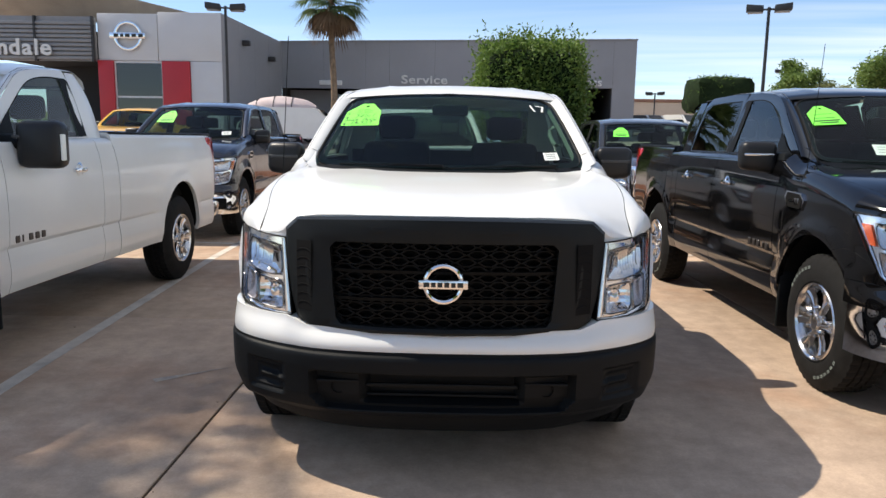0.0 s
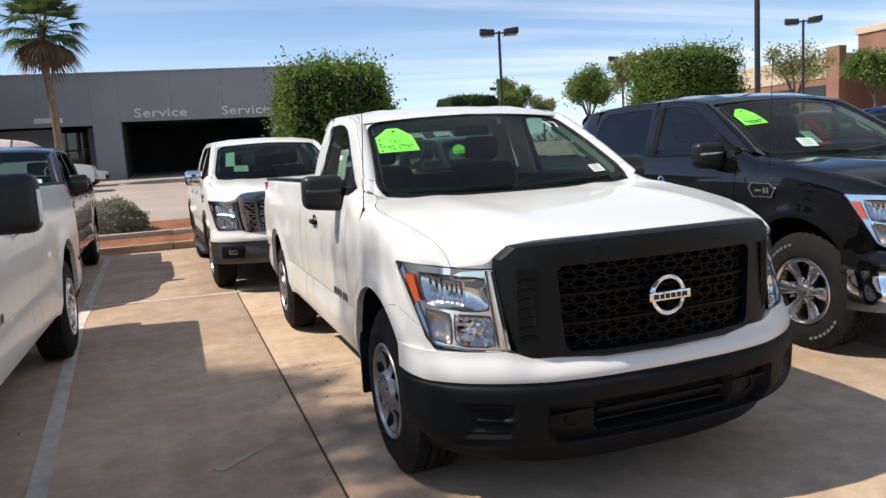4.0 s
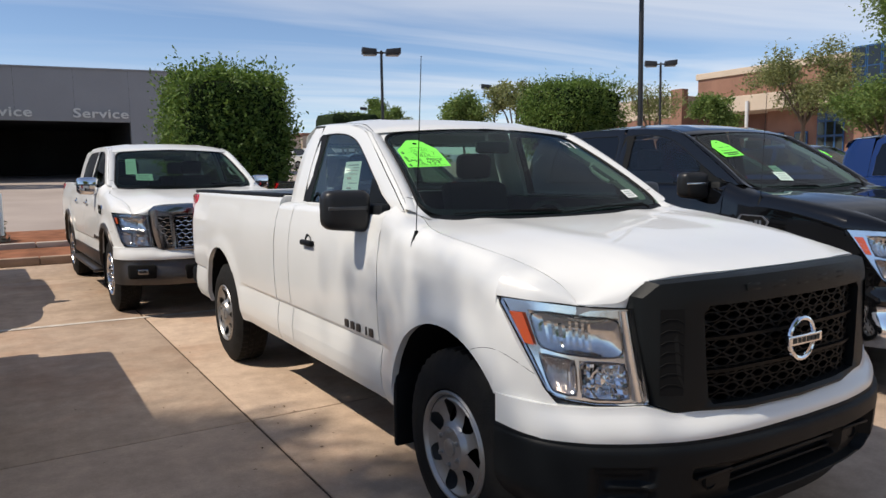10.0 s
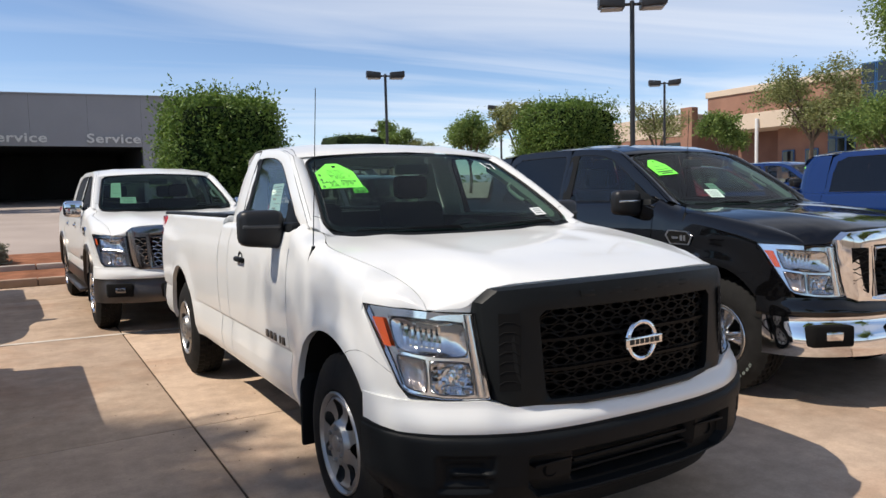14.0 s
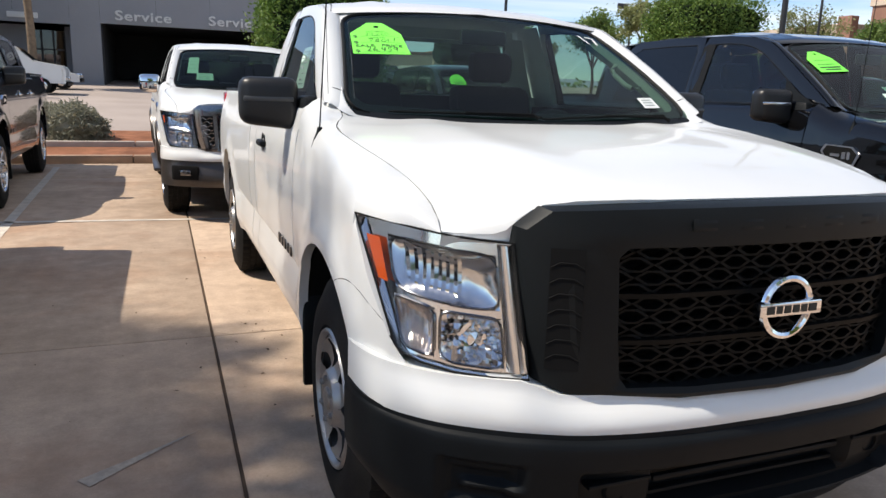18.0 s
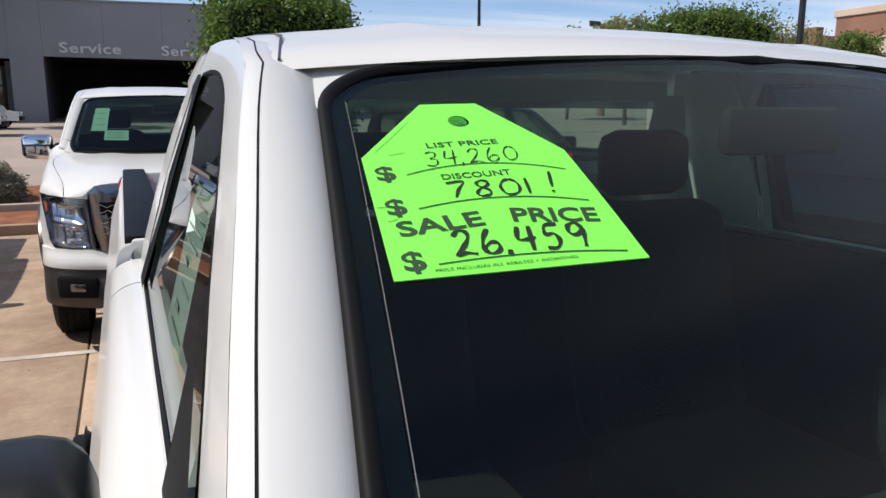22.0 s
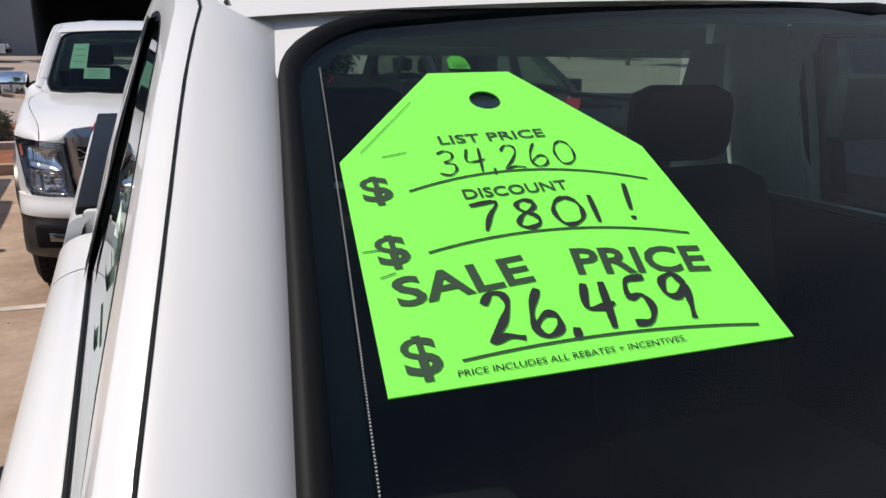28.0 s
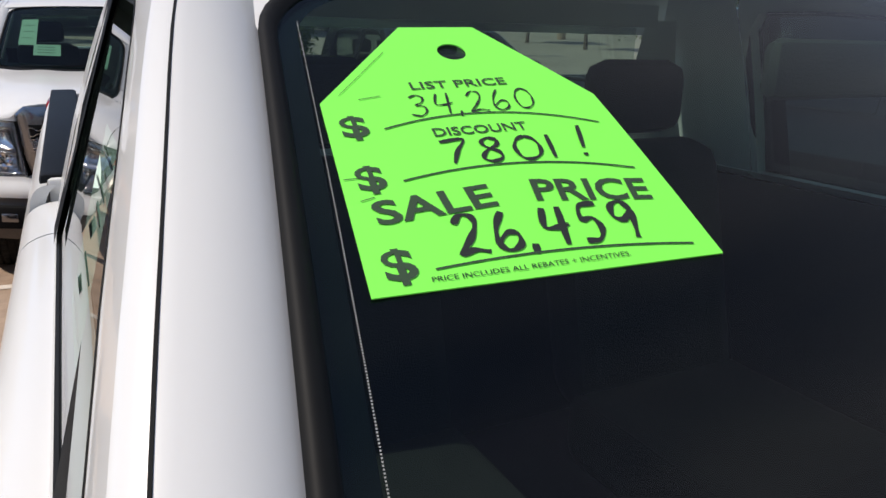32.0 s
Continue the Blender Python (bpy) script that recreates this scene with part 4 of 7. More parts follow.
        p, q = pts[-1], pts[0]
        pts += [(p[0] + (q[0] - p[0]) * k / 10, p[1] + (q[1] - p[1]) * k / 10) for k in range(1, 10)]
        return pts

    o_path, i_path = rounded(0.996, 0.0, 0.996, 0.135, 0.12), rounded(0.958, 0.075, 0.962, 0.10, 0.09)
    part("black_border", Geo().grid([[ws(u, v, 0.004) for u, v in o_path], [ws(u, v, 0.004) for u, v in i_path]], closed=True), FRIT, wsg, "black ceramic edge")
    # a rubber bead runs round the glass, open along the cowl
    half = [(u, v) for u, v in o_path if u < 0]
    lowest = min(range(len(half)), key=lambda k: half[k][1] + 0.001 * abs(half[k][0] + 0.82))
    for s in (-1, 1):
        run = [(-u * s, v) for u, v in [(-0.0, 0.996)] + half[:lowest + 1]]
        bead = Geo().grid([[ws(u * (1 + dx), v + dv, d) for u, v in run] for dx, dv, d in ((0.009, 0.009, 0.006), (0.008, 0.008, -0.005), (0.001, 0.003, -0.0085), (-0.008, -0.003, -0.006), (-0.015, -0.008, 0.002))])
        part("windscreen_seal", bead, SEALBLK, wsg, "black rubber bead round the glass", angle=60)
        # pale dots paint the bright reflection along the border's inner edge
        dots = Geo()
        for k in range(340):
            v = 0.10 + 0.80 * k / 340
            u0 = s * 0.956
            dots.add([ws(u0, v, -0.0015), ws(u0 + s * 0.0013, v, -0.0015), ws(u0 + s * 0.0013, v + 0.0012, -0.0015), ws(u0, v + 0.0012, -0.0015)], [(0, 1, 2, 3)])
        part("glint_dots", dots, PALETRIM, wsg, "row of pale dots painted as glints along the border")
        # body-coloured corners between the bead and the pillar
        arc = [ws(s * (0.861 + 0.142 * math.sin(k / 8 * math.pi / 2)), 0.876 + 0.128 * math.cos(k / 8 * math.pi / 2), -0.001) for k in range(9)]
        g = Geo().add([ws(s * 1.03, 1.03, 0.0)] + arc, [(0, k + 1, k + 2) if s < 0 else (0, k + 2, k + 1) for k in range(8)])
        part("pillar_corner", g, body, root)
        inner = [ws(s * (0.905 + 0.104 * math.cos(k / 12 * math.pi / 2)), 0.165 - 0.205 * math.sin(k / 12 * math.pi / 2), -0.002) for k in range(13)]
        x0, z0 = hood_edge(1.335)
        outer_ = [Vector(ws(s * 1.016, 0.19, -0.003)), Vector(ws(s * 1.024, 0.10, -0.004)), Vector((s * 0.850, 1.43, 1.366)), Vector((s * (hood_edge(1.38)[0] + 0.004), 1.38, 1.350)), Vector((s * (x0 - 0.02), 1.335, z0 + 0.006)), Vector((s * 0.795, 1.336, 1.330))]
        out_run = []
        for k in range(13):
            f = k / 12 * 5
            i = min(4, int(f))
            out_run.append(tuple(outer_[i].lerp(outer_[i + 1], f - i)))
        g = Geo().grid([out_run, [tuple((Vector(p) + Vector(q)) / 2 + Vector((0, -0.002, 0.004))) for p, q in zip(out_run, inner)], inner])
        part("cowl_corner", g, body, root, angle=70, fix=True)
    cowl = Geo()
    cowl.grid([[(e * 0.80, interp(abs(e), [0, 1], [1.29, 1.345]), interp(abs(e), [0, 1], [1.304, 1.322])) for e in np.linspace(-1, 1, 21)],
               [ws(e * 0.96, 0.012, -0.001) for e in np.linspace(-1, 1, 21)]])
    cw = part("cowl", cowl, PLASTIC, root, "black cowl panel")
    for x0, x1, u0 in ((-0.66, -0.02, -0.80), (0.0, 0.64, 0.0)):
        # arm and blade lie low on the glass
        arm = Geo().tube([(x1, 1.335, 1.335), (x1 - 0.02, 1.350, 1.350), tuple(ws((x0 + x1) / 1.62, 0.036, -0.015))], [0.008, 0.0065, 0.0045], 6)
        wp = part("wiper", arm, DARK, cw)
        blade = Geo().tube([ws(u0 + 0.80 * k / 10, 0.014 + 0.014 * math.sin(math.pi * k / 10) + 0.014 * k / 10, -0.009) for k in range(11)], 0.0045, 6)
        part("wiper_blade", blade, DARK, wp)
    # roof
    rows = []
    ends = [2.105, 2.13, 2.2, 2.35, 2.55, 2.8, (2.95 if cab == "single" else 3.6), cab_end - 0.1, cab_end - 0.03, cab_end]
    for i, y in enumerate(ends):
        row = []
        for k in range(-16, 17):
            e = k / 16
            a = abs(e)
            ze = rail_z(y)
            xe = cab_x(ze) + 0.012
            c = 1 - a * a
            z = ze + 0.048 * c ** 0.7 + 0.007 * math.exp(-((a - 0.62) / 0.06) ** 2) * interp(y, [2.1, 2.3], [0, 1])
            yy = y
            if i == 0:
                p = ws(e * 1.05, 1.0)
                yy, z, xe = p[1], p[2] + 0.004, cab_x(1.772) + 0.012
            if i == len(ends) - 1:
                z = ze - 0.06
                yy = y
            row.append((e * xe, yy + (0 if i == 0 else -0.065 * c * max(0, 1 - i / 4)), z))
        rows.append(row)
    part("roof", Geo().grid(rows), body, root, angle=50)
    for s in (-1, 1):
        seam = []
        for y in np.linspace(2.125, cab_end - 0.12, 16):
            ze = rail_z(y)
            xe = cab_x(ze) + 0.012
            x = xe * interp(y, [2.12, 2.3], [0.945, 0.915])
            c = 1 - (x / xe) ** 2
            seam.append((s * x, y - 0.065 * c * max(0, 1 - (y - 2.105) / 0.45), ze + 0.048 * c ** 0.7 - 0.001))
        part("roof_seam", Geo().tube(seam, 0.0022, 5), BANDGREY, root)
    # side frames and glass
    def side_frame(outer, inner):
        g = Geo()
        rows = [[(cab_x(z) + 0.012, y, z) for y, z in outer], [(cab_x(z) + 0.014, y, z) for y, z in [((a[0] * 0.5 + b[0] * 0.5), (a[1] * 0.5 + b[1] * 0.5)) for a, b in zip(outer, inner)]],
                [(cab_x(z) + 0.010, y, z) for y, z in inner], [(cab_x(z) - 0.03, y, z) for y, z in inner]]
        return g.grid(rows, closed=True)

    out_f = [(1.46, 1.372), (1.62, 1.478), (1.85, 1.622), (2.105, 1.772), (2.30, 1.823), (2.55, 1.848), (door_end - 0.02, 1.858), (door_end, 1.80), (door_end, 1.6), (door_end, 1.372), (2.2, 1.372)]
    inn_f = [(1.675, 1.382), (1.74, 1.448), (1.94, 1.580), (2.17, 1.715), (2.34, 1.770), (2.52, 1.792), (door_end - 0.10, 1.796), (door_end - 0.066, 1.755), (door_end - 0.06, 1.6), (door_end - 0.055, 1.382), (2.2, 1.380)]

    def eased(pts, last):
        """The sloping front and top of a frame as a smooth curve."""
        ks = list(range(last + 1))
        fine = [k / 4 for k in range(4 * last + 1)]
        return [(smooth(k, ks, [p[0] for p in pts[:last + 1]]), smooth(k, ks, [p[1] for p in pts[:last + 1]])) for k in fine] + pts[last + 1:]

    out_f, inn_f = eased(out_f, 6), eased(inn_f, 6)
    sets = [(out_f, inn_f, SIDE_GLASS)]
    if cab == "crew":
        a, b = door_end + 0.004, rear_door_end
        out_r = [(a, 1.372), (a, 1.6), (a, 1.80), (a + 0.02, 1.860), (a + 0.4, 1.868), (b - 0.12, 1.862), (b - 0.02, 1.80), (b, 1.6), (b, 1.372), ((a + b) / 2, 1.372)]
        inn_r = [(a + 0.05, 1.382), (a + 0.05, 1.6), (a + 0.055, 1.755), (a + 0.09, 1.798), (a + 0.4, 1.803), (b - 0.20, 1.798), (b - 0.09, 1.75), (b - 0.06, 1.6), (b - 0.05, 1.382), ((a + b) / 2, 1.380)]
        sets.append((out_r, inn_r, DARK_GLASS if dark_rear else SIDE_GLASS))
    b0 = (door_end if cab == "single" else rear_door_end) + 0.004
    for s in (-1, 1):
        for i, (o, n, gl) in enumerate(sets):
            d = doors[(0 if s < 0 else 1) + 2 * i]
            g = side_frame(o, n)
            part("window_frame", g if s > 0 else flip(g), body, d, angle=40)
            pane = Geo().add([(cab_x(z) + 0.0075, y, z) for y, z in n], [tuple(reversed(range(len(n))))])
            part("window_pane", pane if s > 0 else flip(pane), gl, d, "tinted side window")
            sl = Geo().tube([(cab_x(z) + 0.0065, y, z) for y, z in n] + [(cab_x(n[0][1]) + 0.0065, *n[0])], 0.0055, 5)
            part("window_seal", sl if s > 0 else flip(sl), SEALBLK, d)
            if i == 0:
                t = Geo().add([(cab_x(z) + 0.016, y, z) for y, z in ((door_end - 0.125, 1.385), (door_end - 0.006, 1.385), (door_end - 0.006, 1.78), (door_end - 0.04, 1.80), (door_end - 0.125, 1.796))], [(0, 1, 2, 3, 4)])
                part("pillar_trim", t if s > 0 else flip(t), SEALBLK, d, "black pillar trim")
        # rear cab corner above the belt
        rows = []
        for z in np.linspace(1.372, 1.86, 9):
            zz = min(z, rail_z(cab_end - 0.1))
            ye = cab_end - 0.10 * max(0, (zz - 1.6) / 0.26) ** 2
            rows.append([(cab_x(zz) + 0.012, b0, zz), (cab_x(zz) + 0.012, (b0 + ye) / 2, zz), (cab_x(zz) + 0.010, ye - 0.05, zz), (cab_x(zz) - 0.03, ye, zz)])
        g = Geo().grid(rows)
        part("cab_pillar", g if s > 0 else flip(g), body, root, angle=60)
        # A-pillar between door frame and windscreen
        edge = [(1.46, 1.372), (1.62, 1.478), (1.85, 1.622), (2.105, 1.772)]
        rows = []
        for e in list(np.linspace(0, 1, 14)) + [1.12, 1.26, 1.42]:
            y = 1.46 + (2.105 - 1.46) * e
            z = smooth(y, [1.46, 1.62, 1.85, 2.105], [1.372, 1.478, 1.622, 1.772]) if e <= 1 else rail_z(y)
            a = Vector((cab_x(z) + 0.012, y - 0.006, z + 0.006))
            bulge = 0.013 * (1 - step(0.85, 1.3, e))
            if e <= 1:
                b = Vector(ws(1.004, e))
            else:
                b = Vector((cab_x(z) - 0.050, y - 0.012, z + 0.004))
            m = (a + b) / 2 + Vector((bulge * 1.1, -bulge * 0.75, bulge * 0.8))
            rows.append([(a.x - 0.03, a.y + 0.004, a.z - 0.004), tuple(a), tuple(a * 0.7 + m * 0.3 + Vector((0.25, -0.18, 0.25)) * bulge), tuple(m), tuple(b), (b.x - 0.03, b.y + 0.03, b.z - 0.03)])
        g = Geo().grid(rows)
        part("a_pillar", g if s > 0 else flip(g), body, root, angle=60)
        gap = Geo().tube([tuple(Vector(r[2]).lerp(Vector(r[3]), 0.55)) for r in rows[1:]], 0.0014, 5)
        part("pillar_gap", gap if s > 0 else flip(gap), SEALBLK, root)
        foot = []
        for f in np.linspace(0, 1, 9):
            i, w_ = (2, 0.55 + 0.45 * f / 0.4) if f < 0.4 else (3, (f - 0.4) / 0.6)
            r0 = rows[2]
            p = Vector(r0[i]).lerp(Vector(r0[i + 1]), min(1.0, w_))
            foot.append(tuple(p + Vector((0.001, -0.002 - 0.035 * (1 - f) ** 2 * 0.4, 0.0012 - 0.022 * (1 - f) ** 2))))
        gap = Geo().tube(foot, 0.0015, 5)
        part("pillar_gap", gap if s > 0 else flip(gap), SEALBLK, root)
        # wing mirror
        shell = CHROME if chrome_mirror else BLUEPL
        mg = Geo().rbox(0.938, 1.172, 1.685, 1.835, 1.278, 1.470, 0.042, 3, warp=lambda x, y, z: (x, y + 0.35 * (x - 0.955) * (1 if y < 1.76 else 0.2) * 0.5, z - 0.10 * (1.165 - x) * (1 if z < 1.38 else 0)))
        if tow_mirror:
            mg = Geo().rbox(0.97, 1.27, 1.69, 1.85, 1.19, 1.48, 0.055, 3)
        mirror = part("wing_mirror", mg if s > 0 else flip(mg), shell, doors[0 if s < 0 else 1], "black plastic wing mirror" if not chrome_mirror else "chrome wing mirror", angle=50, fix=True)
        mg = Geo().rbox(0.962, 1.158, 1.683, 1.70, 1.372, 1.392, 0.006, 2, warp=lambda x, y, z: (x, y + 0.175 * (x - 0.955), z))
        part("mirror_band", mg if s > 0 else flip(mg), ALLOY if body is BLACK else BANDGREY, mirror)
        mg = Geo().rbox(0.975, 1.15, 1.825, 1.842, 1.30, 1.455, 0.008, 2)
        part("mirror_glass", mg if s > 0 else flip(mg), CHROME, mirror)
        if tow_mirror:
            mk = Geo().rbox(1.262, 1.278, 1.715, 1.765, 1.24, 1.40, 0.007, 2)
            part("marker_lens", mk if s > 0 else flip(mk), PAPER, mirror, "white marker lens")
        mg = Geo().tube([(0.99, 1.76, 1.335), (0.92, 1.745, 1.335), (0.86, 1.72, 1.35)], [0.03, 0.034, 0.036], 10)
        mg.add([(cab_x(z) + 0.02, y, z) for y, z in ((1.58, 1.384), (1.84, 1.384), (1.86, 1.535), (1.72, 1.45))], [(0, 1, 2, 3)])
        mg.rbox(0.86, 0.935, 1.60, 1.80, 1.16, 1.400, 0.022, 2, warp=lambda x, y, z: (x + 0.03 * (1.39 - z) / 0.2, y - 0.04 * (1.39 - z) / 0.2, z))
        part("mirror_arm", mg if s > 0 else flip(mg), PLASTIC, mirror, fix=True)
        # door handle
        for i in range(len(sets)):
            y = (2.46 if i == 0 else 3.50)
            hx = side_x(y, 1.15)
            hg = Geo().rbox(hx - 0.004, hx + 0.030, y - 0.095, y + 0.075, 1.135, 1.168, 0.012, 2)
            hg.lathe([(0.004, 0.050), (0.006, 0.046), (-0.01, 0.03), (-0.016, 0.001)], (hx - 0.002, y + 0.0, 1.155), "x", 20)
            part("door_handle", hg if s > 0 else flip(hg), CHROME if nose == "chrome" else PLASTIC, doors[(0 if s < 0 else 1) + 2 * i], fix=True)
        # nameplate, as plain blocks
        for k in range(5):
            y = 1.605 + k * 0.074
            hx = side_x(y + 0.02, 0.77)
            np_ = Geo().rbox(hx - 0.002, hx + 0.007, y, y + (0.012 if k == 1 else 0.044), 0.742, 0.786, 0.003, 1)
            part("nameplate_block", np_ if s > 0 else flip(np_), GRAYPL, doors[0 if s < 0 else 1], "grey raised block")
        # gaps between fender, fascia and pillar
        gap = Geo().tube([(side_x(y, z) - 0.0005, y, z) for y, z in ((0.715, 0.866), (0.69, 0.878), (0.66, 0.888), (0.62, 0.896), (0.58, 0.898), (0.54, 0.894), (0.50, 0.885), (0.46, 0.873), (0.42, 0.857), (0.385, 0.842))], 0.0013, 5)
        part("panel_gap", gap if s > 0 else flip(gap), SEALBLK, root)
        if nose == "chrome":
            bx = side_x(1.28, 1.10)
            def hexa(f, d0, d1):
                ring = [(y, z) for y, z in ((-0.135, 0.012), (-0.085, 0.052), (0.105, 0.058), (0.135, 0.018), (0.085, -0.048), (-0.105, -0.052))]
                return Geo().grid([[(bx + d0, 1.25, 1.105)] * 6, [(bx + d0, 1.25 + y * f, 1.105 + z * f) for y, z in ring], [(bx + d1, 1.25 + y * f, 1.105 + z * f) for y, z in ring]], closed=True)
            bg = hexa(1.0, 0.012, -0.01)
            bd = part("fender_badge", bg if s > 0 else flip(bg), CHROME, root, "chrome fender badge", fix=True)
            bg = hexa(0.86, 0.0145, 0.01)
            part("badge_inset", bg if s > 0 else flip(bg), DARK, bd, fix=True)
            for y0, y1 in ((1.175, 1.195), (1.205, 1.23), (1.245, 1.31)):
                bg = Geo().box(bx + 0.013, bx + 0.017, y0, y1, 1.085 if y1 < 1.24 else 1.097, 1.125 if y1 < 1.24 else 1.113)
                part("badge_bar", bg if s > 0 else flip(bg), CHROME, bd)
        if steps:
            for cy, cz, r in ARCHES:
                arc = [t for t in np.linspace(-0.15, math.pi + 0.15, 25)]
                fl = Geo().grid([[(side_x(cy + (r + d) * math.cos(t), cz + (r + d) * math.sin(t)) + o, cy + (r + d) * math.cos(t), cz + (r + d) * math.sin(t)) for t in arc] for d, o in ((-0.002, -0.02), (-0.002, 0.02), (0.045, 0.016), (0.055, -0.004))])
                part("arch_flare", fl if s > 0 else flip(fl), GRAYPL, root, "grey plastic arch flare")
            rk = Geo().rbox(0.955, 0.995, 1.47, 3.92, 0.44, 0.60, 0.012)
            part("rocker_cladding", rk if s > 0 else flip(rk), GRAYPL, root)
            sg = Geo().rbox(0.93, 1.06, 1.6, 3.75, 0.36, 0.40, 0.015)
            part("running_board", sg if s > 0 else flip(sg), GRAYPL, root)
    # rear wall and window of the cab
    g = Geo()
    g.box(-0.86, 0.86, cab_end - 0.06, cab_end - 0.02, 0.6, 1.42).box(-0.66, 0.66, cab_end - 0.08, cab_end - 0.05, 1.76, 1.82)
    for s in (-1, 1):
        g.grid([[(s * 0.62, y, z), (s * (cab_x(z) - 0.012), y, z)] for y, z in ((cab_end - 0.03, 1.42), (cab_end - 0.03, 1.6), (cab_end - 0.08, 1.78))])
    part("cab_back", g, body, root)
    part("rear_trim", Geo().box(-0.80, 0.80, cab_end - 0.085, cab_end - 0.070, 0.6, 1.415), INTERIOR, root)
    part("rear_window", Geo().add([(-0.62, cab_end - 0.04, 1.42), (0.62, cab_end - 0.04, 1.42), (0.62, cab_end - 0.04, 1.76), (-0.62, cab_end - 0.04, 1.76)], [(0, 1, 2, 3)]), SIDE_GLASS if not dark_rear else DARK_GLASS, root)
    # cabin
    part("cabin_floor", Geo().box(-0.84, 0.84, 1.3, cab_end - 0.07, 0.56, 0.60), INTERIOR, root)
    dash = Geo()
    prof = [(1.36, 1.315), (1.50, 1.318), (1.62, 1.30), (1.70, 1.26), (1.74, 1.15), (1.70, 0.95), (1.60, 0.62)]
    dash.grid([[(x, y + 0.02 * math.cos(3 * x), z + 0.02 * math.exp(-((x - 0.4) / 0.2) ** 2)) for x in np.linspace(-0.80, 0.80, 17)] for y, z in prof])
    part("dashboard", dash, INTERIOR, root, "dark grey dashboard")
    wh = Geo()
    rows = []
    cx, cy, cz = 0.40, 1.90, 1.18
    for k in range(33):
        t = 2 * math.pi * k / 32
        rows.append([(cx + (0.185 + 0.016 * math.cos(a)) * math.cos(t), cy + 0.35 * (0.185 + 0.016 * math.cos(a)) * math.sin(t) + 0.016 * math.sin(a), cz + 0.93 * (0.185 + 0.016 * math.cos(a)) * math.sin(t)) for a in np.linspace(0, 2 * math.pi, 7)])
    wh.grid(rows).rbox(cx - 0.06, cx + 0.06, cy - 0.04, cy + 0.0, cz - 0.06, cz + 0.06, 0.02).rbox(cx - 0.18, cx + 0.18, cy - 0.01, cy + 0.01, cz - 0.02, cz + 0.02, 0.008)
    part("steering_wheel", wh, INTERIOR, root)
    seat_rows = [2.35] + ([3.25] if cab == "crew" else [])
    for sy in seat_rows:
        for sx in (-0.42, 0.42):
            st = part("seat", Geo().rbox(sx - 0.27, sx + 0.27, sy - 0.25, sy + 0.30, 0.72, 0.92, 0.05), SEAT, root, "dark cloth seat")
            part("backrest", Geo().rbox(sx - 0.26, sx + 0.26, sy + 0.22, sy + 0.38, 0.85, 1.48, 0.06, 2, warp=lambda x, y, z: (x, y + 0.25 * (z - 0.85), z)), SEAT, st)
            part("headrest", Geo().rbox(sx - 0.14, sx + 0.14, sy + 0.40, sy + 0.50, 1.50, 1.68, 0.045), SEAT, st)
    part("rear_view_mirror", Geo().rbox(-0.12, 0.12, 1.96, 1.99, 1.66, 1.73, 0.015), INTERIOR, root)
    for s in (-1, 1):
        tr = Geo().grid([[ws(s * 0.970, v, 0.010) for v in np.linspace(0.05, 0.95, 10)], [ws(s * 0.955, v, 0.05) for v in np.linspace(0.05, 0.95, 10)], [ws(s * 0.985, v, 0.09) for v in np.linspace(0.05, 0.95, 10)]])
        at_ = part("pillar_lining", tr, PALETRIM, root)
        if s > 0:
            hd = Geo().tube([ws(0.93, 0.36, 0.04), ws(0.885, 0.39, 0.06), ws(0.875, 0.44, 0.065), ws(0.875, 0.54, 0.065), ws(0.885, 0.59, 0.06), ws(0.93, 0.62, 0.04)], 0.013, 8)
            part("grab_handle", hd, PALETRIM, at_)
    if antenna:
        ag = Geo().lathe([(-0.01, 0.03), (0.012, 0.024), (0.045, 0.011), (0.06, 0.008)], (-0.950, 1.228, 1.235), "z", 12)
        an = part("antenna_base", ag, PLASTIC, root, fix=True)
        part("antenna_mast", Geo().tube([(-0.95, 1.228, 1.29), (-0.926, 1.230, 1.70), (-0.906, 1.232, 2.06)], [0.0028, 0.0024, 0.002], 6), PLASTIC, an)
    return root, wsg, doors, ws, cab_x


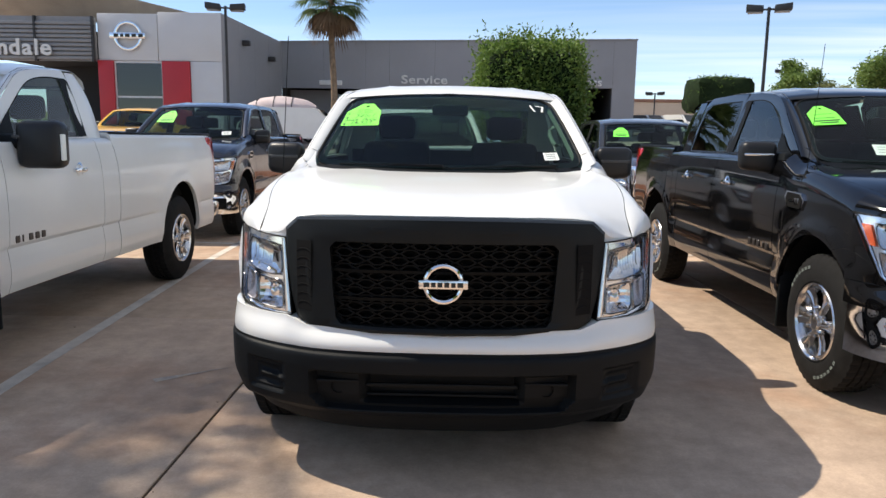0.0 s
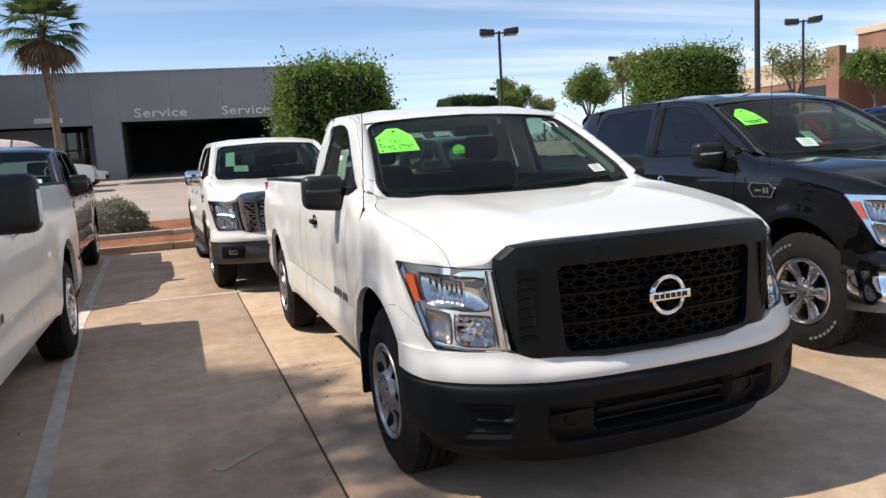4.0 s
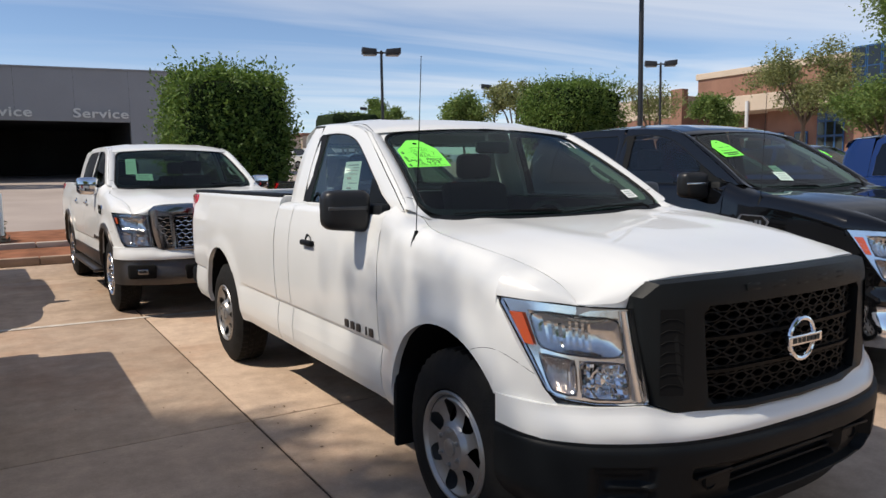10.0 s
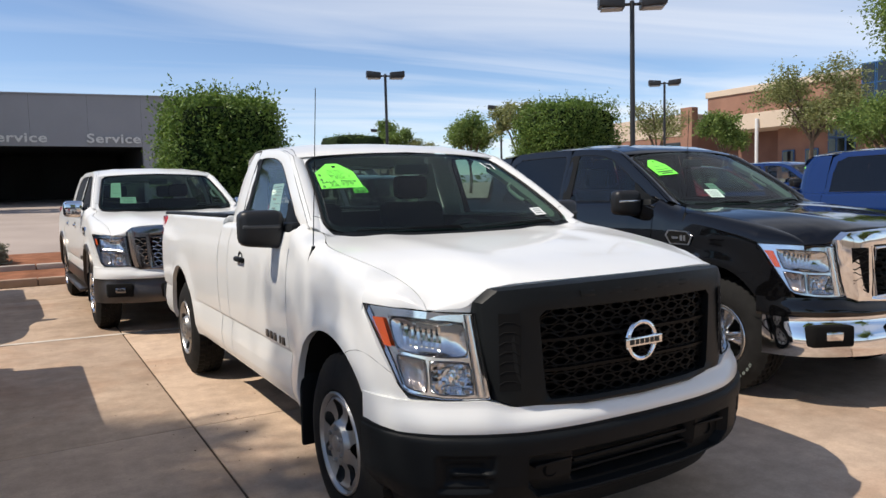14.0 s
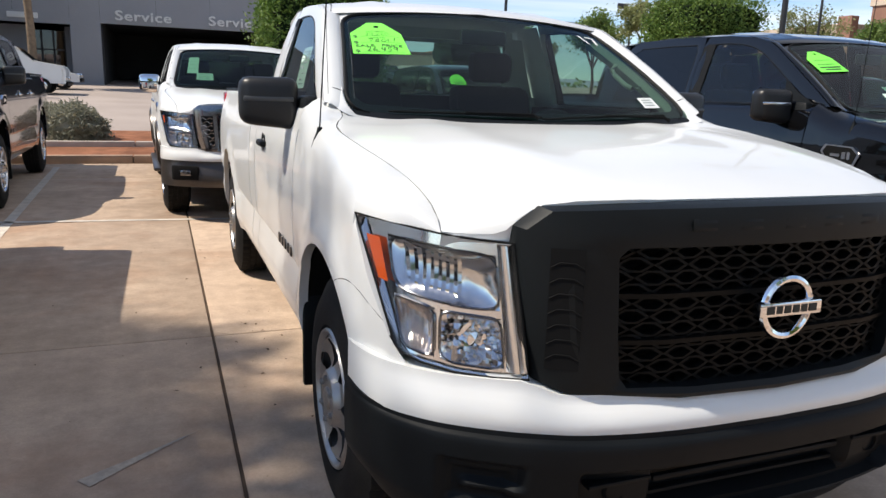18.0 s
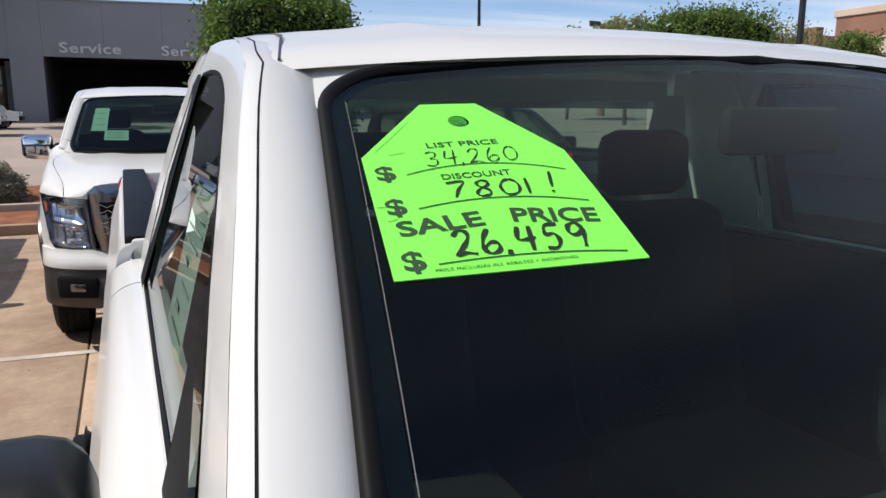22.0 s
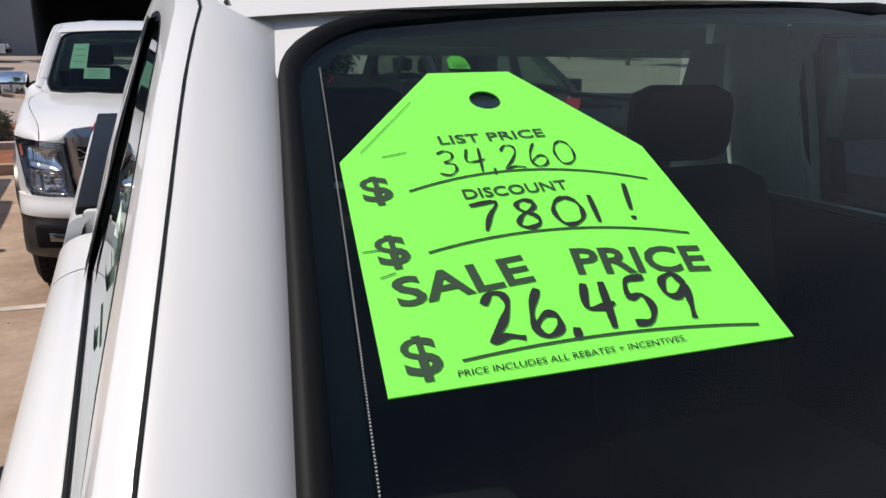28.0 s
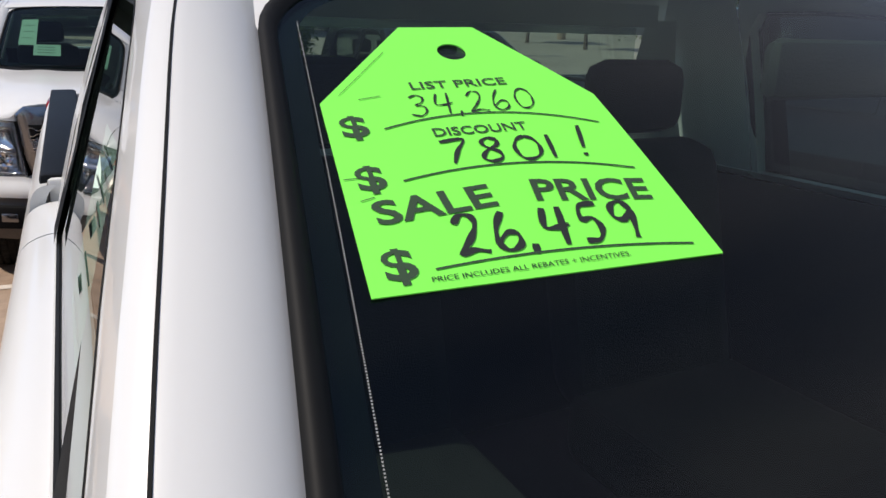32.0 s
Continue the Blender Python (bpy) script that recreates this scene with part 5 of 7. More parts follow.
# ---- setting materials ----
def concrete(name, base, tint, stain, vary=0.10):
    """Poured concrete: broad stains, blotches, fine grit, and a shade of its own for each slab."""
    m = mat(name, base, 0.85, var=0.10, scale=0.9, tint=tint, bump=0.15, bscale=90, fine=0.05, spec=0.25)
    t = m.node_tree
    b = t.nodes["Principled BSDF"]
    src = b.inputs["Base Color"].links[0].from_socket
    geo = t.nodes.new("ShaderNodeNewGeometry")
    n = t.nodes.new("ShaderNodeTexNoise"); n.inputs["Scale"].default_value = 0.55; n.inputs["Detail"].default_value = 6; n.inputs["Roughness"].default_value = 0.65
    r = t.nodes.new("ShaderNodeValToRGB"); r.color_ramp.elements[0].position, r.color_ramp.elements[1].position = 0.50, 0.72
    mx = t.nodes.new("ShaderNodeMixRGB"); mx.inputs[2].default_value = (*stain, 1)
    dim = t.nodes.new("ShaderNodeMath"); dim.operation = "MULTIPLY"; dim.inputs[1].default_value = 0.75
    inf = t.nodes.new("ShaderNodeObjectInfo")
    hs = t.nodes.new("ShaderNodeHueSaturation")
    mr = t.nodes.new("ShaderNodeMapRange"); mr.inputs[3].default_value, mr.inputs[4].default_value = 1 - vary, 1 + vary
    k = t.links.new
    k(geo.outputs["Position"], n.inputs["Vector"]); k(n.outputs["Fac"], r.inputs[0]); k(r.outputs[0], dim.inputs[0]); k(dim.outputs[0], mx.inputs[0])
    k(src, mx.inputs[1]); k(inf.outputs["Random"], mr.inputs[0]); k(mr.outputs[0], hs.inputs["Value"]); k(mx.outputs[0], hs.inputs["Color"])
    # mottled cement and fine pits
    n2 = t.nodes.new("ShaderNodeTexNoise"); n2.inputs["Scale"].default_value = 5.5; n2.inputs["Detail"].default_value = 9; n2.inputs["Roughness"].default_value = 0.72
    r2 = t.nodes.new("ShaderNodeMapRange"); r2.inputs[1].default_value, r2.inputs[2].default_value, r2.inputs[3].default_value, r2.inputs[4].default_value = 0.3, 0.7, 0.78, 1.15
    m2 = t.nodes.new("ShaderNodeMixRGB"); m2.blend_type = "MULTIPLY"; m2.inputs[0].default_value = 1.0
    k(geo.outputs["Position"], n2.inputs["Vector"]); k(n2.outputs["Fac"], r2.inputs[0]); k(r2.outputs[0], m2.inputs[2]); k(hs.outputs[0], m2.inputs[1])
    # long faint wash marks down the fall of the slab
    mp = t.nodes.new("ShaderNodeMapping"); mp.inputs["Scale"].default_value = (7.0, 0.6, 1.0)
    n3 = t.nodes.new("ShaderNodeTexNoise"); n3.inputs["Scale"].default_value = 1.0; n3.inputs["Detail"].default_value = 4
    r3 = t.nodes.new("ShaderNodeMapRange"); r3.inputs[1].default_value, r3.inputs[2].default_value, r3.inputs[3].default_value, r3.inputs[4].default_value = 0.35, 0.65, 0.965, 1.03
    m3 = t.nodes.new("ShaderNodeMixRGB"); m3.blend_type = "MULTIPLY"; m3.inputs[0].default_value = 1.0
    k(geo.outputs["Position"], mp.inputs[0]); k(mp.outputs[0], n3.inputs["Vector"]); k(n3.outputs["Fac"], r3.inputs[0]); k(r3.outputs[0], m3.inputs[2]); k(m2.outputs[0], m3.inputs[1])
    k(m3.outputs[0], b.inputs["Base Color"])
    return m


CONCRETE = concrete("concrete", (0.455, 0.342, 0.254), (0.38, 0.28, 0.205), (0.33, 0.185, 0.112))
JOINT = mat("joint_dirt", (0.085, 0.060, 0.043), 0.95, var=0.25, spec=0.1)
ASPHALT = mat("asphalt", (0.34, 0.285, 0.25), 0.9, var=0.12, scale=0.4, bump=0.2, bscale=120, spec=0.2)
LINEPAINT = mat("white_line_paint", (0.52, 0.465, 0.40), 0.85, var=0.22, scale=6, bump=0.1, bscale=120)
EARTH = mat("red_gravel", (0.24, 0.105, 0.06), 0.95, var=0.3, scale=3, bump=0.6, bscale=70, fine=0.15, spec=0.1)
KERB = mat("kerb_concrete", (0.36, 0.25, 0.18), 0.9, var=0.15, scale=3, bump=0.2, bscale=80)
STUCCO = mat("grey_panel", (0.255, 0.26, 0.275), 0.75, var=0.05, scale=0.5, bump=0.1, bscale=30)
STUCCO_L = mat("light_grey_panel", (0.52, 0.53, 0.54), 0.6, var=0.04, scale=0.5)
LOUVRE = mat("louvre_metal", (0.22, 0.22, 0.225), 0.5, 0.3, var=0.06)
REDPANEL = mat("red_panel", (0.40, 0.018, 0.025), 0.45, var=0.06, scale=1)
ROOFTAN = mat("tan_roof", (0.40, 0.33, 0.26), 0.8, var=0.1, scale=1)
SIGNWHITE = mat("sign_letter", (0.62, 0.62, 0.60), 0.4, var=0.03)
# near black for whole rooms: the shade indoors is put into the colour
BAYSHADE = mat("interior_shade", (0.035, 0.035, 0.037), 0.9, var=0.2, scale=0.5)
BRICK = mat("red_brick", (0.25, 0.130, 0.088), 0.85, var=0.12, scale=0.6)
# the same brick darkened, for the shade in the entrance recess
BRICK_SHADE = mat("shaded_brick", (0.17, 0.085, 0.06), 0.85, var=0.12, scale=0.6)
TANWALL = mat("tan_wall", (0.52, 0.42, 0.32), 0.8, var=0.06, scale=0.4)
POLE = mat("dark_pole", (0.018, 0.018, 0.019), 0.45, var=0.1)
LAMPGLASS = mat("lamp_diffuser", (0.25, 0.25, 0.24), 0.4)
BARK = mat("bark", (0.12, 0.085, 0.06), 0.9, var=0.3, scale=6, bump=0.6, bscale=40)
PALMBARK = mat("palm_bark", (0.20, 0.14, 0.09), 0.9, var=0.3, scale=5, bump=0.6, bscale=25)
# rock tinted blue-grey: the haze of distance is put into its colour
ROCKHAZE = mat("hazy_rock", (0.30, 0.33, 0.40), 1.0, var=0.1, scale=0.004, fine=0.0, spec=0.0)
TARP = mat("pale_tarp", (0.52, 0.43, 0.42), 0.8, var=0.12, scale=1.5)
BLUEFRAME = mat("blue_window_frame", (0.02, 0.08, 0.20), 0.4)
WINDOWDK = glass("building_glass", (0.10, 0.12, 0.13), 1.0, 1.6)


def leaf_mat(name, a, b, rough=0.55):
    m = mat(name, a, rough, var=0.1, scale=2, fine=0.0, spec=0.3)
    t = m.node_tree
    bs = t.nodes["Principled BSDF"]
    geo = t.nodes.new("ShaderNodeNewGeometry")
    mx = t.nodes.new("ShaderNodeMixRGB")
    mx.inputs[1].default_value, mx.inputs[2].default_value = (*a, 1), (*b, 1)
    t.links.new(geo.outputs["Random Per Island"], mx.inputs[0])
    t.links.new(mx.outputs[0], bs.inputs["Base Color"])
    tl = t.nodes.new("ShaderNodeBsdfTranslucent")
    ad = t.nodes.new("ShaderNodeMixShader"); ad.inputs[0].default_value = 0.38
    t.links.new(mx.outputs[0], tl.inputs[0])
    t.links.new(bs.outputs[0], ad.inputs[1]); t.links.new(tl.outputs[0], ad.inputs[2])
    t.links.new(ad.outputs[0], t.nodes["Material Output"].inputs[0])
    return m


HEDGE = leaf_mat("hedge_leaves", (0.050, 0.105, 0.020), (0.18, 0.27, 0.060))
# leaf green taken down almost to black: the shade inside a crown
HEDGESHADE = mat("hedge_shade", (0.012, 0.022, 0.008), 0.9, var=0.3, scale=6, spec=0.1)
MESQUITE = leaf_mat("tree_leaves", (0.15, 0.18, 0.065), (0.28, 0.29, 0.12))
TREEGREEN = leaf_mat("green_leaves", (0.085, 0.15, 0.035), (0.19, 0.26, 0.07))
PALMLEAF = leaf_mat("palm_leaves", (0.045, 0.085, 0.025), (0.10, 0.14, 0.05))
PALMDEAD = leaf_mat("dry_palm_leaves", (0.13, 0.08, 0.045), (0.22, 0.14, 0.08))
SAGE = leaf_mat("sage_leaves", (0.17, 0.175, 0.12), (0.33, 0.32, 0.24))

# ---- ground ----
rows = []
for y in [-900, -300, -100, -40, -12, 0, 7, 13.5, 20, 30, 40, 50, 60, 90, 150, 400, 1200, 3000]:
    rows.append([(x, y, ground_z(x, y) - 0.03) for x in (-3000, -800, -200, -60, -25, -10, 0, 5, 10, 16, 25, 40, 80, 300, 1000, 3000)])
ground = tagged(part("ground", Geo().grid(rows), ASPHALT, angle=80), "grey asphalt ground of the car lot", "ground", kind="structure")

pave = tagged(new("pavement"), "tan concrete slabs of the parking bays", "pavement", kind="structure")
part("joint_filling", Geo().grid([[(x, y, ground_z(x, y) - 0.012) for x in (-21.2, -9, 0, 5, 12, 22.7)] for y in (-13.1, 0, 7, 13.2)]), JOINT, pave)
XJ = [-21.2, -17.2, -13.2, -9.2, -5.25, -1.25, 2.75, 6.75, 10.75, 14.75, 18.75, 22.75]
YJ = [-13.1, -9.1, -5.1, -1.12, 2.88, 6.95, 10.9, 13.18]
for i in range(len(XJ) - 1):
    for j in range(len(YJ) - 1):
        g = Geo()
        q = 0.008
        x0, x1, y0, y1 = XJ[i] + q, XJ[i + 1] - q, YJ[j] + q, YJ[j + 1] - q
        c = [(x0, y0), (x1, y0), (x1, y1), (x0, y1)]
        e = 0.008
        d = [(x0 + e, y0 + e), (x1 - e, y0 + e), (x1 - e, y1 - e), (x0 + e, y1 - e)]
        g.add([(x, y, ground_z(x, y) - 0.02) for x, y in c] + [(x, y, ground_z(x, y) - 0.006) for x, y in c] + [(x, y, ground_z(x, y)) for x, y in d],
              [(0, 1, 5, 4), (1, 2, 6, 5), (2, 3, 7, 6), (3, 0, 4, 7), (4, 5, 9, 8), (5, 6, 10, 9), (6, 7, 11, 10), (7, 4, 8, 11), (8, 9, 10, 11)])
        part("slab", g, CONCRETE, pave)


def ribbon(pts, w, z=0.004):
    left, right = [], []
    for i, p in enumerate(pts):
        a, b = Vector(pts[max(i - 1, 0)]), Vector(pts[min(i + 1, len(pts) - 1)])
        n = (b - a).normalized()
        n = Vector((-n.y, n.x))
        for side, k in ((left, 1), (right, -1)):
            q = Vector(p) + n * (k * w / 2)
            side.append((q.x, q.y, ground_z(q.x, q.y) + z))
    return Geo().grid([left, right])


def stall_line(pts, w=0.10):
    return tagged(part("painted_line", ribbon(pts, w), LINEPAINT), "worn white parking line on concrete", "road marking", "parking lines", "structure")


stall_line([(-2.56, 0.3), (-2.66, 1.6), (-2.95, 5.9), (-3.19, 12.6)])
stall_line([(-8.5, 7.35), (-3.28, 7.07), (-0.84, 6.87), (2.2, 6.72), (6.8, 6.45)], 0.09)
stall_line([(-6.3, 0.3), (-6.9, 12.6)])

# ---- kerb and planter behind the bays ----
kerb = tagged(new("kerb"), "tan concrete kerb along the planting strip", "kerb", kind="structure")
for k in range(-12, 12):
    x0 = k * 2.0
    g = Geo().rbox(x0 + 0.006, x0 + 1.994, 13.20, 13.36, -0.03, 0.15, 0.02, warp=lambda x, y, z: (x, y, z + ground_z(x, 13.2)))
    part("kerb_stone", g, KERB, kerb)
bed = Geo().grid([[(x, y, ground_z(x, y) + h) for x in (-24, -10, -2, 5, 24)] for y, h in ((13.34, 0.10), (14.0, 0.15), (14.62, 0.15), (14.8, 0.20), (17.5, 0.20))])
tagged(part("planting_bed", bed, EARTH), "red gravel planting strip behind the kerb", "planting bed", kind="structure")
KERBP = mat('pale_kerb', (0.42, 0.36, 0.31), 0.9, var=0.12, scale=3)
kerb2 = tagged(new("kerb"), "pale concrete kerb behind the planting strip", "kerb", kind="structure")
for k in range(-12, 12):
    x0 = k * 2.0
    g = Geo().rbox(x0 + 0.006, x0 + 1.994, 14.62, 14.80, -0.03, 0.26, 0.02, warp=lambda x, y, z: (x, y, z + ground_z(x, 14.62)))
    part("kerb_stone", g, KERBP, kerb2)

# wear on the concrete: a scuff, dry leaves and grit
SCUFF = mat("pale_scuff", (0.42, 0.345, 0.275), 0.9, var=0.2, scale=20)
scuff = Geo().grid([[(-1.80 + 0.45 * t - 0.42 * w * (1 - t) ** 1.5, 1.33 + 0.34 * t + 0.55 * w * (1 - t) ** 1.5, 0.0035) for t in np.linspace(0, 1, 12)] for w in (-0.06, -0.01, 0.05)])
tagged(part("scuff_mark", scuff, SCUFF), "pale tapering scuff on the concrete", "mark", kind="structure")
LITTER = leaf_mat("dry_litter", (0.05, 0.032, 0.018), (0.16, 0.10, 0.05))
rng = np.random.default_rng(61)
lit = Geo()
spots = [(-1.9, 1.89), (-1.68, 3.45), (-1.05, 2.2), (-1.02, 2.9), (-0.95, 3.3), (-1.1, 3.4), (-0.98, 2.55), (-0.85, 1.9)]
spots += [(-1.25 + 0.10 * rng.normal(), rng.uniform(-1.0, 7.0)) for k in range(40)]
spots += [(-0.95 + 0.22 * rng.normal(), rng.uniform(1.6, 4.4)) for k in range(40)]
spots += [(rng.uniform(-3.0, -0.7), rng.uniform(-1.5, 12.8)) for k in range(70)]
spots += [(rng.uniform(-9, 2), 13.1 - abs(rng.normal(0, 0.16))) for k in range(420)]
for x, y in spots:
    a, w = rng.uniform(0, 6.28), 0.002 + 0.007 * rng.random() ** 3
    l = w * rng.uniform(1.0, 2.6)
    c, s = math.cos(a), math.sin(a)
    z = ground_z(x, y) + 0.002
    lit.add([(x - l * c, y - l * s, z), (x + w * s, y - w * c, z + 0.5 * w), (x + l * c, y + l * s, z + 0.2 * w), (x - w * s, y + w * c, z + 0.6 * w), (x, y, z + 0.9 * w)], [(0, 1, 4), (1, 2, 4), (2, 3, 4), (3, 0, 4)])
tagged(part("leaf_litter", lit, LITTER), "dry leaves and grit on the concrete", "leaf litter", kind="stuff")

# ---- service building ----
BY = 48.6
bld = tagged(new("service_building"), "grey single-storey service building with dark bays", "building", kind="structure")
ROOF_L, ROOF_R = 7.97, 8.42


def wall_piece(x0, x1, z0, z1, y0=BY, y1=BY + 0.4, m=STUCCO, name="wall"):
    top0 = z1 if z1 < 7.9 else interp(x0, [-12.3, 12.5], [ROOF_L, ROOF_R])
    top1 = z1 if z1 < 7.9 else interp(x1, [-12.3, 12.5], [ROOF_L, ROOF_R])
    g = Geo().add([(x0, y0, z0), (x1, y0, z0), (x1, y1, z0), (x0, y1, z0), (x0, y0, top0), (x1, y0, top1), (x1, y1, top1), (x0, y1, top0)],
                  [(0, 3, 2, 1), (4, 5, 6, 7), (0, 1, 5, 4), (1, 2, 6, 5), (2, 3, 7, 6), (3, 0, 4, 7)])
    return part(name, g, m, bld)


# panels of the front with joints between them, above and between the openings
edges = [-12.3, -9.3, -6.35, -4.68, -1.5, 1.7, 4.85, 7.0, 9.15, 10.9, 12.48]
for a, b in zip(edges, edges[1:]):
    opening = (-12.3 <= a and b <= -6.3) or (-4.7 <= a and b <= 4.9) or (9.1 <= a and b <= 10.95)
    low = 4.87 if b <= -6.3 else 5.04 if -4.7 <= a and b <= 4.9 else 5.15 if opening else 0.8
    wall_piece(a + 0.005, b - 0.005, low, 8.0, name="wall_panel")
wall_piece(-12.3, 12.48, 5.2, 7.99, BY + 0.02, BY + 0.5, DARK, "panel_backing")
# bay walls, ceiling, back and floor, coloured as dark as their shade
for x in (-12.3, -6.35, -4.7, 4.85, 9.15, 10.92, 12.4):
    part("bay_wall", Geo().box(x - 0.02, x + 0.1, BY + 0.35, BY + 14, 0.8, 7.9), BAYSHADE, bld)
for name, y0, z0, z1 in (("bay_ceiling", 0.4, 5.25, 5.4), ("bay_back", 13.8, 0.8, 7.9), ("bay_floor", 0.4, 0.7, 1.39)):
    part(name, Geo().box(-12.3, 12.45, BY + y0, BY + 14, z0, z1), BAYSHADE, bld)
part("roof_cap", Geo().add([(-12.35, BY - 0.06, ROOF_L), (12.52, BY - 0.06, ROOF_R), (12.52, BY + 14, ROOF_R), (-12.35, BY + 14, ROOF_L), (-12.35, BY - 0.06, ROOF_L + 0.09), (12.52, BY - 0.06, ROOF_R + 0.09), (12.52, BY + 14, ROOF_R + 0.09), (-12.35, BY + 14, ROOF_L + 0.09)],
     [(4, 5, 6, 7), (0, 1, 5, 4), (1, 2, 6, 5), (2, 3, 7, 6), (3, 0, 4, 7)]), STUCCO, bld)
part("side_wall", Geo().box(12.2, 12.48, BY + 0.4, BY + 14, 0.8, 8.35), STUCCO, bld)
# entrance: glazed front set back in its recess
ent = part("entrance_wall", Geo().box(-12.2, -8.9, BY + 2.4, BY + 2.6, 0.9, 4.87).box(-6.9, -6.3, BY + 2.4, BY + 2.6, 0.9, 4.87), STUCCO, bld)
for k in range(3):
    x0 = -8.9 + k * 0.67
    g = Geo().box(x0, x0 + 0.06, BY + 2.4, BY + 2.5, 1.3, 4.6).box(x0 + 0.61, x0 + 0.67, BY + 2.4, BY + 2.5, 1.3, 4.6).box(x0, x0 + 0.67, BY + 2.4, BY + 2.5, 3.4, 3.5)
    w = part("window", g, POLE, bld)
    part("pane", Geo().add([(x0 + 0.06, BY + 2.45, 1.3), (x0 + 0.61, BY + 2.45, 1.3), (x0 + 0.61, BY + 2.45, 4.6), (x0 + 0.06, BY + 2.45, 4.6)], [(0, 1, 2, 3)]), WINDOWDK, w)
part("entrance_sign", Geo().rbox(-9.6, -8.0, BY - 0.08, BY, 5.1, 5.42, 0.02), SIGNWHITE, bld)


def wall_word(s, x, z, size, y=BY - 0.02, wide=None):
    g = text_geo(s, size, 0.05, "LEFT", 1.05, 0.012)
    w0 = max(p[0] for p in g.v) - min(p[0] for p in g.v)
    k = 1.0 if wide is None else wide / w0
    g.v = [(x + p[0] * k, y - p[2], z + p[1]) for p in g.v]
    return g


for word, x, wide in (("Service", -3.86, 3.22), ("Service", 1.57, 3.15), ("Express", 7.35, 2.75)):
    tagged(part("wall_sign", wall_word(word, x, 5.28, 0.80, BY - 0.06, wide=wide), SIGNWHITE, fix=True), "white raised letters on a grey wall", "sign", "wall signs")

# showroom wing: light front with a red frame, louvres and a round sign
FY = 39.0
show = tagged(new("showroom_wing"), "light grey showroom wing with red window frame", "building", kind="structure")
for x0, x1, z0, z1 in ((-20.45, -17.0, 5.62, 8.22), (-17.0, -13.35, 5.62, 8.32), (-15.2, -13.35, 0.9, 5.62)):
    part("wall_panel", Geo().rbox(x0 + 0.015, x1 - 0.015, FY, FY + 0.3, z0 + 0.015, z1, 0.02), STUCCO_L, show)
side = []
for a, b in zip(np.linspace(FY, BY, 5), np.linspace(FY, BY, 5)[1:]):
    xa, xb = interp(a, [FY, BY], [-13.36, -12.25]), interp(b, [FY, BY], [-13.36, -12.25])
    za, zb = interp(a, [FY, BY], [8.32, 7.98]), interp(b, [FY, BY], [8.32, 7.98])
    g = Geo().add([(xa, a + 0.02, 0.8), (xb, b, 0.8), (xb, b, zb), (xa, a + 0.02, za), (xa - 0.3, a + 0.02, 0.8), (xb - 0.3, b, 0.8), (xb - 0.3, b, zb), (xa - 0.3, a + 0.02, za)],
                  [(0, 1, 2, 3), (4, 7, 6, 5), (3, 2, 6, 7), (0, 3, 7, 4), (1, 5, 6, 2)])
    part("side_panel", g, STUCCO, show)
for y, z in ((42.0, 6.9), (46.2, 6.4)):
    x = interp(y, [FY, BY], [-13.36, -12.25])
    part("wall_lamp", Geo().rbox(x, x + 0.45, y - 0.22, y + 0.22, z, z + 0.3, 0.05), POLE, show)
for x0, x1 in ((-20.47, -19.58), (-16.80, -15.2)):
    part("red_panel", Geo().rbox(x0, x1, FY - 0.10, FY + 0.2, 0.9, 5.62, 0.02), REDPANEL, show)
win = part("window", Geo().box(-19.58, -16.80, FY + 0.05, FY + 0.15, 5.5, 5.62).box(-19.58, -16.80, FY + 0.05, FY + 0.15, 3.55, 3.65).box(-19.58, -19.50, FY + 0.05, FY + 0.15, 0.9, 5.5).box(-16.88, -16.80, FY + 0.05, FY + 0.15, 0.9, 5.5), STUCCO_L, show)
for z0, z1 in ((0.9, 3.55), (3.65, 5.5)):
    part("pane", Geo().add([(-19.5, FY + 0.1, z0), (-16.88, FY + 0.1, z0), (-16.88, FY + 0.1, z1), (-19.5, FY + 0.1, z1)], [(0, 1, 2, 3)]), WINDOWDK, win)
part("inner_wall", Geo().box(-27, -13.7, FY + 6, FY + 6.2, 0.8, 8).box(-27, -13.7, FY + 0.4, FY + 6, 5.75, 5.85).box(-27, -13.7, FY + 0.4, FY + 6, 0.8, 1.2), BAYSHADE, show)
for k in range(9):
    z = 5.62 + k * 0.24
    part("louvre", Geo().rbox(-27.5, -20.6, FY - 0.35, FY - 0.2, z, z + 0.17, 0.02), LOUVRE, show)
part("louvre_backing", Geo().box(-27.5, -20.55, FY - 0.18, FY + 0.1, 5.55, 8.0), LOUVRE, show)
for x in (-23.9, -20.62):
    part("louvre_post", Geo().box(x, x + 0.10, FY - 0.42, FY - 0.18, 5.5, 8.0), POLE, show)
part("sloped_roof", Geo().add([(-32, FY + 5, 8.2), (-20.0, FY + 2.5, 9.6), (-13.8, FY + 2.2, 8.2), (-12.8, BY + 3, 8.1), (-32, BY + 6, 10.6), (-20, BY, 9.9), (-32, FY + 2.5, 9.6)], [(0, 1, 6), (1, 2, 3, 5), (6, 1, 5, 4), (0, 2, 1)]), ROOFTAN, show)
ring = Geo()
rws = []
for k in range(41):
    t = 2 * math.pi * k / 40
    rws.append([(-18.64 + (0.74 + 0.11 * math.cos(a)) * math.cos(t), FY - 0.12 - 0.08 * math.sin(a), 6.98 + (0.74 + 0.11 * math.cos(a)) * math.sin(t)) for a in np.linspace(0, 2 * math.pi, 9)])
ring.grid(rws).rbox(-19.66, -17.62, FY - 0.24, FY - 0.02, 6.82, 7.16, 0.03)
